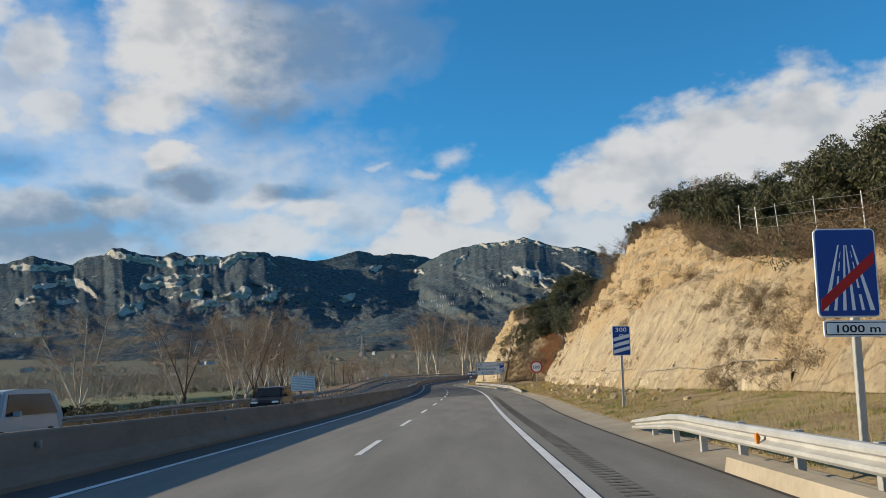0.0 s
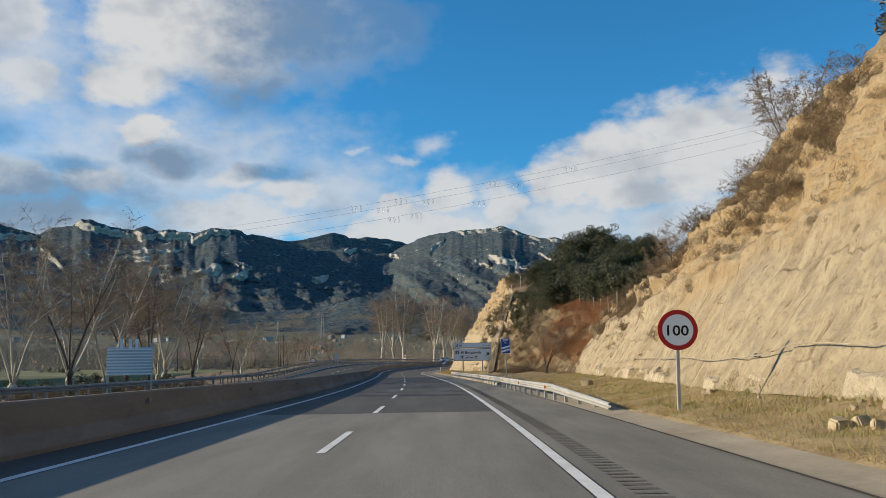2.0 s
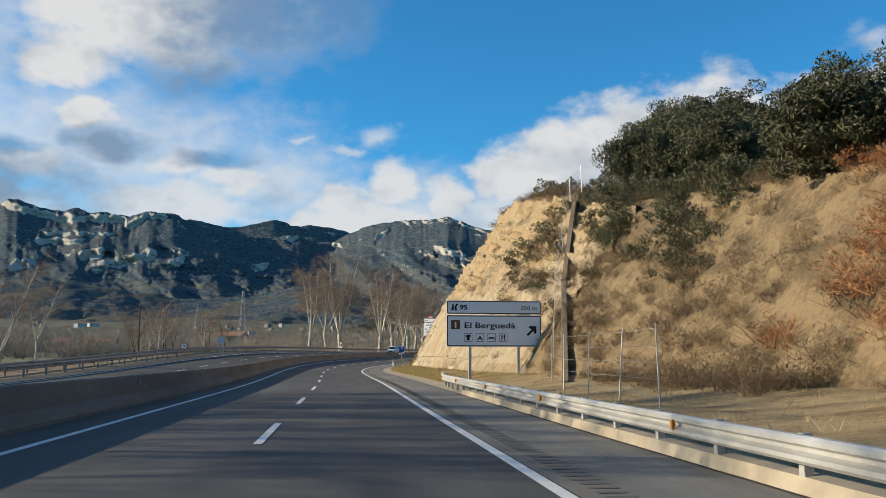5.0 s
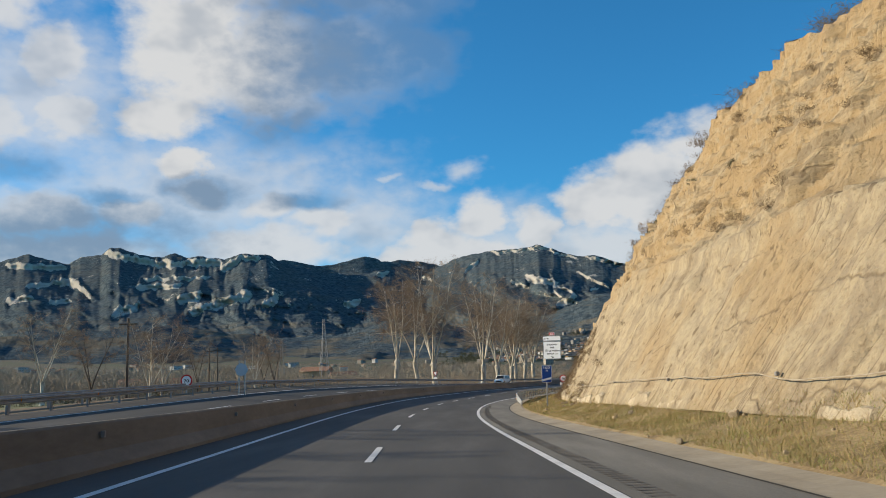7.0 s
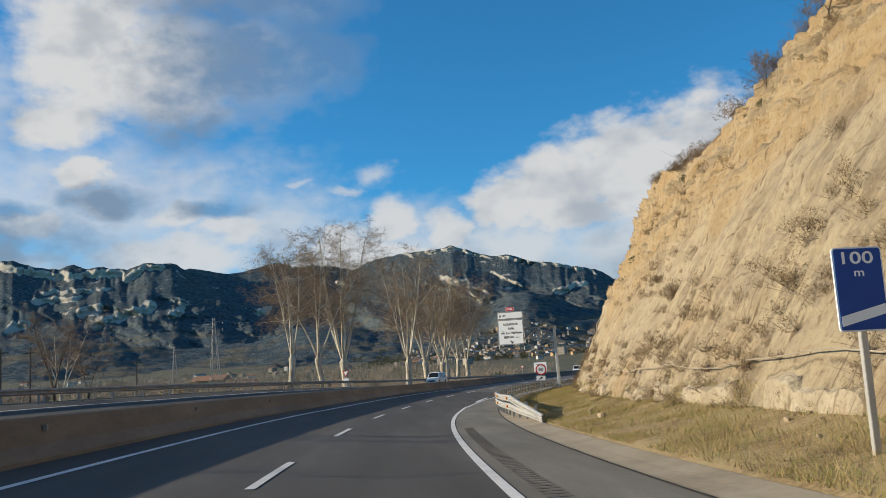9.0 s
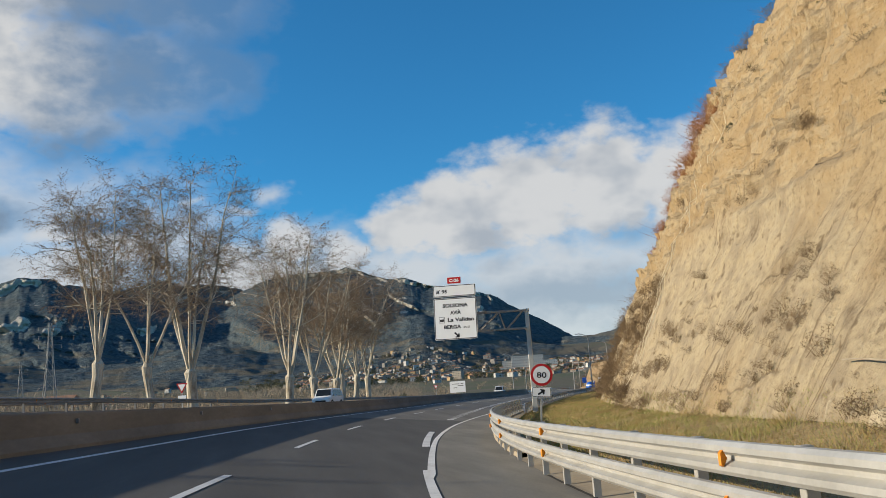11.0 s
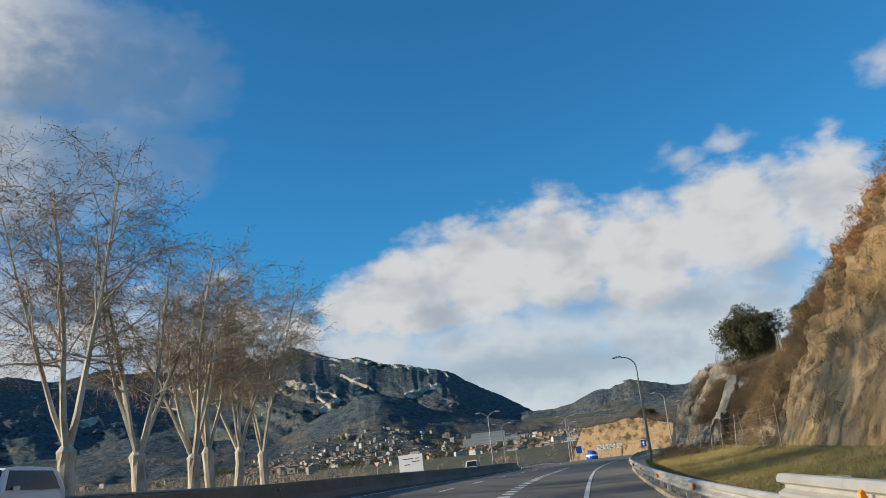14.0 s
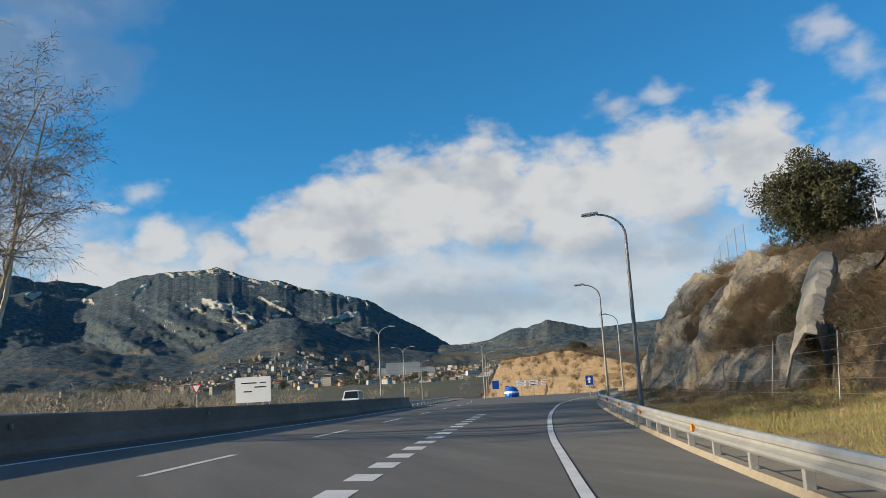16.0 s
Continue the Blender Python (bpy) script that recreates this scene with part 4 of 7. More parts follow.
def foothill():
    """Wooded hills at the foot of the range."""
    az, rr = np.arange(-50, 45, 0.16), np.concatenate([np.linspace(1450, 2350, 56), np.linspace(2350, 2900, 6)[1:]])
    verts = []
    for a in az:
        top = float(along(FOOT, a))
        for r in rr:
            q = (r - 1450) / 900
            x, y = r * math.sin(radians(a)), 150 + r * math.cos(radians(a))
            if q <= 1:
                z = foot_z(q, top) + (top - 44) * 0.10 * noise.fractal(Vector((x * 0.0045, y * 0.002, 8.1)), 0.8, 2.1, 5) * math.sin(math.pi * q) + 4 * noise.fractal(Vector((x * 0.02, y * 0.02, 2.0)), 0.8, 2.1, 4) * min(q * 5, 1.0)
                z = min(z, 2 + (top + 2) * (r / 2350))
            else:
                z = top * (1 - 0.9 * (r - 2350) / 550)
            verts.append((x, y, z))
    n = len(rr)
    faces = [(i * n + j, i * n + j + 1, (i + 1) * n + j + 1, (i + 1) * n + j) for i in range(len(az) - 1) for j in range(n - 1)]
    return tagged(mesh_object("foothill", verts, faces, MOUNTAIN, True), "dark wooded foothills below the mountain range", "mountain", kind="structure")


def foot_z(q, top):
    return 44 + (top - 44) * (0.55 * q ** 1.5 + 0.45 * q ** 4)


foothill()


# ---- roadside furniture ----
def letters(text, height, width=None, weight=0.0):
    """A flat mesh of some writing, its baseline's middle at the origin, facing -y."""
    cu = bpy.data.curves.new("writing", "FONT")
    cu.body, cu.align_x, cu.size, cu.offset, cu.resolution_u = text, "CENTER", height / 0.73, weight, 3
    ob = bpy.data.objects.new("writing", cu)
    scene.collection.objects.link(ob)
    bpy.context.view_layer.update()
    me = bpy.data.meshes.new_from_object(ob.evaluated_get(bpy.context.evaluated_depsgraph_get()))
    bpy.data.objects.remove(ob)
    bm = bmesh.new()
    bm.from_mesh(me)
    xs = [v.co.x for v in bm.verts]
    k = width / (max(xs) - min(xs)) if width else 1.0
    mid_x = (max(xs) + min(xs)) / 2
    bmesh.ops.transform(bm, matrix=pose(0, 0, 0, 90) @ Matrix.Diagonal((k, 1, 1, 1)) @ Matrix.Translation((-mid_x, 0, 0)), verts=bm.verts)
    return bm


def moved(bm, x, y, z):
    bmesh.ops.translate(bm, vec=(x, y, z), verts=bm.verts)
    return bm


def outline(points, y0, y1):
    """A plate from an outline in x and z."""
    bm = bmesh.new()
    a = [bm.verts.new((x, y0, z)) for x, z in points]
    b = [bm.verts.new((x, y1, z)) for x, z in points]
    bm.faces.new(a)
    bm.faces.new(b[::-1])
    n = len(points)
    for i in range(n):
        bm.faces.new((a[(i + 1) % n], a[i], b[i], b[(i + 1) % n]))
    bmesh.ops.recalc_face_normals(bm, faces=bm.faces)
    return bm


def rounded(x0, z0, x1, z1, r, y0, y1):
    pts = []
    for cx, cz, a0 in ((x1 - r, z1 - r, 0), (x0 + r, z1 - r, 90), (x0 + r, z0 + r, 180), (x1 - r, z0 + r, 270)):
        pts += [(cx + r * math.cos(radians(a0 + d)), cz + r * math.sin(radians(a0 + d))) for d in (0, 22.5, 45, 67.5, 90)]
    return outline(pts, y0, y1)


def disc(x, z, r, y0, y1, n=40):
    return outline([(x + r * math.cos(2 * math.pi * i / n), z + r * math.sin(2 * math.pi * i / n)) for i in range(n)], y0, y1)


def panel(parent, name, x0, z0, x1, z1, fill, rim=None, r=0.06, rim_w=0.03, y=0.0, label=""):
    """A sign plate with a coloured face and a rim inside a thin pale border."""
    plate = part(name, rounded(x0, z0, x1, z1, r, y - 0.03, y), SIGN_WHITE if rim else fill, parent, label)
    if rim:
        e = 0.02
        part("border", rounded(x0 + e, z0 + e, x1 - e, z1 - e, r * 0.85, y - 0.034, y - 0.031), rim, plate)
        e += rim_w
        part("face", rounded(x0 + e, z0 + e, x1 - e, z1 - e, r * 0.6, y - 0.038, y - 0.035), fill, plate)
    return plate


def arrow(x, z, size, angle, y, thick=0.22):
    """A straight arrow of that length, turned from straight up."""
    w, h = thick / 2, 0.5
    pts = [(-w, -h), (w, -h), (w, 0.08), (0.36, -0.02), (0.36, 0.16), (0, 0.5), (-0.36, 0.16), (-0.36, -0.02), (-w, 0.08)]
    c, s_ = math.cos(radians(angle)), math.sin(radians(angle))
    return outline([(x + size * (px * c + pz * s_), z + size * (-px * s_ + pz * c)) for px, pz in pts], y - 0.002, y)


def fork(x, z, size, y, material, parent):
    """The motorway exit mark: two tapering lanes, one bending away."""
    part("exit_mark", outline([(x - 0.5 * size, z), (x - 0.28 * size, z + size), (x - 0.1 * size, z + size), (x - 0.06 * size, z)], y - 0.002, y), material, parent)
    part("exit_mark", outline([(x + 0.04 * size, z), (x + 0.0 * size, z + 0.55 * size), (x + 0.3 * size, z + size), (x + 0.62 * size, z + size), (x + 0.3 * size, z + 0.55 * size), (x + 0.42 * size, z)], y - 0.002, y), material, parent)


def sign_post(parent, x, z0, z1, w=0.08, y=0.05, name="post"):
    return part(name, box(x - w / 2, y - w / 2, z0, x + w / 2, y + w / 2, z1, 0.006), GALV, parent, "galvanised box-section post")


def distance_sign(s, u, bars, text, base, lean, label):
    ob = thing("distance_sign", label, "road sign", place(s, u, base, 0, lean), "exit countdown signs")
    sign_post(ob, 0, -0.15, 2.6)
    plate = panel(ob, "panel", -0.3, 1.78, 0.3, 2.78, SIGN_BLUE, SIGN_BLUE, 0.05, 0.0)
    part("number", moved(letters(text, 0.15, 0.38, 0.003), 0, -0.042, 2.58), SIGN_WHITE, plate, "white figures")
    part("unit", moved(letters("m", 0.10, 0.12, 0.002), 0, -0.042, 2.43), SIGN_WHITE, plate)
    for i in range(bars):
        z = 1.84 + i * 0.205
        part("bar", outline([(-0.27, z), (0.27, z + 0.14), (0.27, z + 0.26), (-0.27, z + 0.12)], -0.042, -0.0395), SIGN_WHITE, plate, "slanting white bar")


distance_sign(30.0, 5.36, 3, "300", road_z(30, 3) + 0.12, 2.0, "blue 300 m countdown sign with three white bars")
distance_sign(107.1, 5.36, 2, "200", road_z(107, 3) + 0.25, -1.0, "blue 200 m countdown sign with two white bars")
distance_sign(216.0, 5.37, 1, "100", road_z(216, 3) - 0.1, 1.5, "blue 100 m countdown sign with one white bar")


def limit_sign(s, u, text, high, base, lean, label, arrow_plate=False):
    ob = thing("speed_limit_sign", label, "road sign", place(s, u, base, 0, lean), "speed limit signs")
    sign_post(ob, 0, -0.15, high + 0.3, 0.08)
    plate = part("disc", disc(0, high, 0.48, -0.03, 0), SIGN_RED, ob, "red ringed disc")
    part("face", disc(0, high, 0.37, -0.036, -0.031), SIGN_WHITE, plate)
    part("number", moved(letters(text, 0.25, 0.52 if len(text) > 2 else 0.42, 0.006), 0, -0.04, high - 0.13), SIGN_BLACK, plate, "black figures")
    if arrow_plate:
        p = panel(ob, "arrow_plate", -0.42, high - 0.97, 0.42, high - 0.53, SIGN_WHITE, SIGN_BLACK, 0.04, 0.02, label="white plate with a black arrow")
        part("arrow", arrow(0, high - 0.75, 0.36, 55, -0.041), SIGN_BLACK, p)


limit_sign(70.0, 5.72, "100", 1.74, road_z(70, 3) + 0.32, 1.0, "round 100 speed limit sign on a grey post")
limit_sign(284.7, 4.33, "80", 2.05, road_z(284.7, 3) + 0.2, 5.0, "round 80 speed limit sign with an arrow plate", True)

# end-of-dual-carriageway sign
ob = thing("road_sign", "blue end of dual carriageway sign with a red stroke", "road sign", place(11.5, 4.98, road_z(11.5, 3) + 0.33, 0, 2.5))
sign_post(ob, 0.1, -0.15, 2.0, 0.09)
plate = panel(ob, "panel", -0.40, 1.55, 0.40, 2.72, SIGN_BLUE, SIGN_BLUE, 0.07, 0.0)
for x0, x1, w, z1 in ((-0.30, -0.09, 0.030, 2.5), (0.30, 0.09, 0.030, 2.5), (-0.06, -0.012, 0.022, 2.5), (0.06, 0.012, 0.022, 2.5)):
    part("line", outline([(x0 - w, 1.64), (x0 + w, 1.64), (x1 + w * 0.3, z1), (x1 - w * 0.3, z1)], -0.042, -0.0395), SIGN_WHITE, plate)
for x0, x1 in ((-0.18, -0.055), (0.18, 0.055)):
    for a, b in ((0.0, 0.24), (0.34, 0.52), (0.6, 0.74), (0.8, 0.9)):
        xa, xb, w = x0 + (x1 - x0) * a, x0 + (x1 - x0) * b, 0.02 * (1 - a)
        part("line", outline([(xa - w, 1.64 + 0.86 * a), (xa + w, 1.64 + 0.86 * a), (xb + w * 0.8, 1.64 + 0.86 * b), (xb - w * 0.8, 1.64 + 0.86 * b)], -0.042, -0.0395), SIGN_WHITE, plate)
part("stroke", outline([(-0.36, 1.62), (-0.36, 1.78), (0.36, 2.42), (0.36, 2.26)], -0.046, -0.043), SIGN_RED, plate, "red diagonal stroke")
plate = panel(ob, "distance_plate", -0.34, 1.30, 0.54, 1.51, SIGN_WHITE, SIGN_BLACK, 0.03, 0.012, label="white distance plate")
part("number", moved(letters("1000 m", 0.10, 0.56, 0.002), 0.1, -0.041, 1.355), SIGN_BLACK, plate)

# El Berguedà exit sign
ob = thing("exit_sign", "wide white direction sign with a black rim on two posts", "road sign", place(163.2, 7.75, road_z(163.2, 4) + 0.02))
for x in (-1.24, 1.26):
    sign_post(ob, x, -0.3, 4.1, 0.14, 0.09)
plate = panel(ob, "upper_panel", -2.45, 3.55, 2.45, 4.24, SIGN_WHITE, SIGN_BLACK, 0.08, 0.045)
fork(-2.05, 3.73, 0.34, -0.039, SIGN_BLACK, plate)
part("number", moved(letters("95", 0.24, 0.40, 0.012), -1.58, -0.041, 3.78), SIGN_BLACK, plate)
part("distance", moved(letters("250 m", 0.21, 0.84, 0.002), 1.8, -0.041, 3.78), SIGN_BLACK, plate)
plate = panel(ob, "lower_panel", -2.45, 1.90, 2.45, 3.50, SIGN_WHITE, SIGN_BLACK, 0.09, 0.05)
part("symbol", rounded(-2.22, 2.78, -1.76, 3.24, 0.02, -0.042, -0.0395), SIGN_BROWN, plate, "brown information symbol")
part("symbol_letter", moved(letters("i", 0.30, 0.09, 0.02), -1.99, -0.046, 2.86), SIGN_WHITE, plate)
part("name", moved(letters("El", 0.30, 0.36, 0.007), -1.35, -0.042, 2.84), SIGN_BLACK, plate, "black lettering")
part("name", moved(letters("Berguedà", 0.30, 2.07, 0.007), 0.06, -0.042, 2.84), SIGN_BLACK, plate, "black lettering")
for i, x in enumerate((-1.34, -0.74, -0.14, 0.46)):
    part("symbol_frame", rounded(x - 0.21, 2.15, x + 0.21, 2.57, 0.01, -0.041, -0.0395), SIGN_BLACK, plate)
    part("symbol_field", rounded(x - 0.19, 2.17, x + 0.19, 2.55, 0.01, -0.045, -0.0425), SIGN_WHITE, plate)
    shape = ([(-0.09, 0.05), (0.09, 0.05), (0.05, 0.18), (0.12, 0.2), (0.12, 0.34), (-0.12, 0.34), (-0.12, 0.2), (-0.05, 0.18)],
             [(-0.15, 0.06), (-0.06, 0.06), (0, 0.17), (0.06, 0.06), (0.15, 0.06), (0, 0.29)],
             [(-0.15, 0.08), (-0.12, 0.08), (-0.12, 0.13), (0.12, 0.13), (0.12, 0.08), (0.15, 0.08), (0.15, 0.21), (-0.15, 0.21)],
             [(-0.09, 0.04), (-0.05, 0.04), (-0.04, 0.2), (0.05, 0.2), (0.05, 0.04), (0.1, 0.04), (0.1, 0.35), (0.05, 0.35), (0.02, 0.24), (-0.03, 0.24), (-0.04, 0.35), (-0.1, 0.35)])[i]
    part("symbol", outline([(x + a, 2.17 + b) for a, b in shape], -0.048, -0.046), SIGN_BLACK, plate)
part("arrow", arrow(1.95, 2.72, 0.66, 45, -0.041, 0.17), SIGN_BLACK, plate)

# gantry with the exit sign
ob = thing("sign_gantry", "grey steel cantilever gantry post with a lattice arm", "gantry", place(305.1, 3.8, road_z(305, 3) - 0.03, 0, 1.2))
bm = bmesh.new()
for z, w in ((-0.3, 0.17), (7.0, 0.13)):
    for x, y in ((-w, -w), (w, -w), (w, w), (-w, w)):
        bm.verts.new((x + (0.22 if z < 0 else 0.0), y, z))
bm.verts.ensure_lookup_table()
for f in ((0, 1, 5, 4), (1, 2, 6, 5), (2, 3, 7, 6), (3, 0, 4, 7), (4, 5, 6, 7), (3, 2, 1, 0)):
    bm.faces.new([bm.verts[i] for i in f])
bmesh.ops.bevel(bm, geom=list(bm.edges), offset=0.02, segments=1, affect="EDGES")
part("column", bm, GALV, ob)
for z in (5.72, 6.92):
    part("clamp", box(-0.19, -0.29, z - 0.08, 0.17, 0.29, z + 0.08, 0.01), GALV, ob, "dark bolted clamp")
for y in (-0.28, 0.28):
    for z in (5.72, 6.92):
        part("chord", box(-5.4, y - 0.035, z - 0.045, 0.0, y + 0.035, z + 0.045, 0.008), STEEL_DARK, ob)
    for x0, z0, x1, z1 in ((-0.25, 6.9, -1.35, 5.75), (-1.5, 5.75, -1.85, 6.9), (-1.85, 6.9, -3.2, 5.75), (-3.35, 5.75, -3.4, 6.9), (-3.4, 6.9, -4.7, 5.75)):
        part("brace", tube([(x0, y, z0), (x1, y, z1)], [0.036, 0.036], 4), STEEL_DARK, ob)
for i in range(9):
    for z in (5.72, 6.92):
        part("cross_bar", box(-0.5 - i * 0.4, -0.28, z - 0.05, -0.38 - i * 0.4, 0.28, z + 0.03), STEEL_DARK, ob)
ob = thing("direction_sign", "white overhead direction sign with black lettering on a gantry", "road sign", place(304.6, -0.85, road_z(304.6, -0.85) + 0.0, -4.0, 1.2))
dz = -road_z(304.6, -0.85) + 0.33
plate = panel(ob, "main_panel", -1.45, 5.33 + dz, 1.45, 8.10 + dz, SIGN_WHITE, SIGN_BLACK, 0.10, 0.05, y=-0.45)
yy = -0.45 - 0.041
for text, z, w, h in (("SOLSONA", 7.49, 1.72, 0.24), ("AVIÀ", 7.01, 0.74, 0.24)):
    part("name", moved(letters(text, h, w, 0.014), 0.02, yy, z + dz), SIGN_BLACK, plate)
part("name", moved(letters("La Valldan", 0.25, 1.78, 0.012), 0.36, yy, 6.53 + dz), SIGN_BLACK, plate)
part("name", moved(letters("BERGA", 0.24, 1.16, 0.014), -0.22, yy, 6.06 + dz), SIGN_BLACK, plate)
part("name", moved(letters("sud", 0.19, 0.40, 0.002), 0.72, yy, 6.06 + dz), SIGN_BLACK, plate)
part("symbol_frame", rounded(-1.12, 6.46 + dz, -0.74, 6.86 + dz, 0.01, yy, yy + 0.002), SIGN_BLACK, plate)
part("symbol_field", rounded(-1.10, 6.48 + dz, -0.76, 6.84 + dz, 0.01, yy - 0.004, yy - 0.002), SIGN_WHITE, plate)
part("factory_symbol", outline([(-1.07, 6.55 + dz), (-0.79, 6.55 + dz), (-0.79, 6.76 + dz), (-0.82, 6.76 + dz), (-0.83, 6.66 + dz), (-0.89, 6.72 + dz), (-0.89, 6.66 + dz), (-0.96, 6.72 + dz), (-0.96, 6.66 + dz), (-1.07, 6.72 + dz)], yy - 0.008, yy - 0.006), SIGN_BLACK, plate)
part("arrow", arrow(0.06, 5.62 + dz, 0.46, 135, yy, 0.24), SIGN_BLACK, plate)
plate = panel(ob, "exit_panel", -1.45, 8.20 + dz, 1.45, 8.98 + dz, SIGN_WHITE, SIGN_BLACK, 0.09, 0.045, y=-0.45)
fork(-1.12, 8.44 + dz, 0.24, yy, SIGN_BLACK, plate)
part("number", moved(letters("95", 0.22, 0.36, 0.012), -0.68, yy, 8.46 + dz), SIGN_BLACK, plate)
plate = panel(ob, "road_number_panel", -0.46, 9.06 + dz, 0.48, 9.52 + dz, SIGN_RED, SIGN_RED, 0.05, 0.0, y=-0.45, label="red road number plate")
part("number", moved(letters("C-26", 0.20, 0.66, 0.012), 0.01, yy - 0.004, 9.19 + dz), SIGN_WHITE, plate)
for x in (-0.9, 0.9):
    part("hanger", box(x - 0.04, -0.44, 5.25 + dz, x + 0.04, -0.34, 9.0 + dz), STEEL_DARK, ob)


# ---- guard rails ----
W_BEAM = [(0.0, -0.14), (0.05, -0.135), (0.08, -0.10), (0.08, -0.055), (0.0, -0.018), (0.0, 0.018), (0.08, 0.055), (0.08, 0.10), (0.05, 0.135), (0.0, 0.14)]


def guard_rail(s0, s1, u_of, label, side=-1, beams=(0.38,), spacing=2.0, nose0=True, nose1=True, ground=None, metal=GALV):
    """A steel rail on posts. side: -1 faces to smaller u."""
    g_of = ground or (lambda s, u: max(road_z(s, smooth(PAVED, s)), road_z(s, u)) + 0.06)
    ob = thing("guard_rail", label, "guard rail", Matrix.Identity(4), "guard rails")

    def drop(s):
        d = 0.0
        if nose0:
            d = max(d, 1 - (s - s0) / 8.0)
        if nose1:
            d = max(d, 1 - (s1 - s) / 5.0)
        return min(max(d, 0.0), 1.0)
    st = list(np.arange(s0, s1 + 0.01, 1.0))
    for h in beams:
        verts, n = [], len(W_BEAM)
        for s in st:
            u, d = u_of(s), drop(s)
            z = g_of(s, u) + h * (1 - 0.8 * d)
            for a, b in W_BEAM:
                verts.append(spot(s, u + side * (0.10 + a), z + b * (1 - 0.3 * d)))
        faces = [(i * n + j, i * n + j + 1, (i + 1) * n + j + 1, (i + 1) * n + j) for i in range(len(st) - 1) for j in range(n - 1)]
        me = bpy.data.meshes.new("beam")
        me.from_pydata(verts, [], faces)
        me.materials.append(metal)
        beam = new("beam", me)
        beam.parent = ob
        tagged(beam, "ribbed galvanised steel beam")
        mod = beam.modifiers.new("thick", "SOLIDIFY")
        mod.thickness = 0.008
    post_mesh = None
    s = s0 + 2.2
    while s < s1 - 1.0:
        u, d = u_of(s), drop(s)
        m = place(s, u, g_of(s, u))
        if post_mesh is None:
            bm = box(-0.05, -0.055, -0.5, 0.05, 0.055, 0.52, 0.004)
            post_mesh = bpy.data.meshes.new("post")
            bm.to_mesh(post_mesh)
            bm.free()
            post_mesh.materials.append(metal)
        p = new("post", post_mesh)
        p.parent = ob
        p.matrix_local = m @ pose(0, 0, -0.5 * d) @ Matrix.Diagonal((1, 1, 1 if max(beams) < 0.65 else max(beams) / 0.44, 1))
        s += spacing
    s, i = s0 + (1.2 if nose0 else 3.0), 0
    while s < s1 - 2:
        if drop(s) < 0.6:
            u = u_of(s)
            for h in beams:
                c = outline([(0.0, -0.065), (0.06, 0.0), (0.0, 0.07), (-0.04, 0.05), (-0.04, -0.05)], -0.012, 0.012)
                bmesh.ops.transform(c, matrix=place(s, u, g_of(s, u)) @ pose(side * 0.19, 0, h, 0, 0, 40 * -side), verts=c.verts)
                part("reflector", c, ORANGE, ob, "small orange reflector")
        s += 8.0
        i += 1
    return ob


interp = lambda table: (lambda s: smooth(table, s, 3.0))
guard_rail(-40, 20.5, interp([(-40, 3.9), (9, 3.75), (16, 3.7), (20, 3.95)]), "galvanised guard rail ending in a ramp before the cutting", nose0=False)
guard_rail(73, 168, interp([(73, 4.9), (79, 4.4), (90, 4.22), (120, 4.45), (150, 4.75), (160, 4.9), (164, 5.2), (168, 6.0)]), "long galvanised guard rail, ramped at one end, beside the shoulder", nose1=False)
guard_rail(236, 312, interp([(236, 4.2), (241, 3.5), (252, 2.9), (262, 2.45), (270, 2.3), (282, 2.35), (300, 2.55), (312, 2.75)]), "double-beam galvanised guard rail on the outside of the exit", beams=(0.38, 0.74), spacing=2.0, nose1=False)
guard_rail(303, 440, interp([(303, 3.6), (309, 3.1), (320, 2.95), (335, 2.95), (345, 3.05), (353, 3.2), (361, 3.6), (386, 5.2), (402, 6.9), (430, 11.4), (440, 13)]), "galvanised guard rail along the exit lane", beams=(0.42,), spacing=2.2, nose1=False)
far_ground = lambda s, u: road_z(s, u)
# the rail's near side lies in shade: put into the colour by darker metal
guard_rail(-50, 500, lambda s: edge_u(s) - 20.3, "guard rail beyond the opposite carriageway, its shade put in as dark steel", side=1, beams=(0.60,), spacing=4.0, nose0=False, nose1=False, ground=far_ground, metal=STEEL_DARK)
guard_rail(415, 540, lambda s: edge_u(s) - 9.0 + (s - 415) * 0.03, "galvanised guard rail beyond the end of the concrete barrier", side=1, nose0=False, nose1=False, ground=far_ground, spacing=4.0)


# darker metal again stands for the shaded side of the rail
guard_rail(60, 300, lambda s: edge_u(s) - 23.4, "guard rail along the slip road, its shade put in as dark steel", side=1, beams=(0.75,), spacing=4.0, nose0=False, nose1=False, ground=lambda s, u: road_z(s, edge_u(s) - 22) - 0.25, metal=STEEL_DARK)


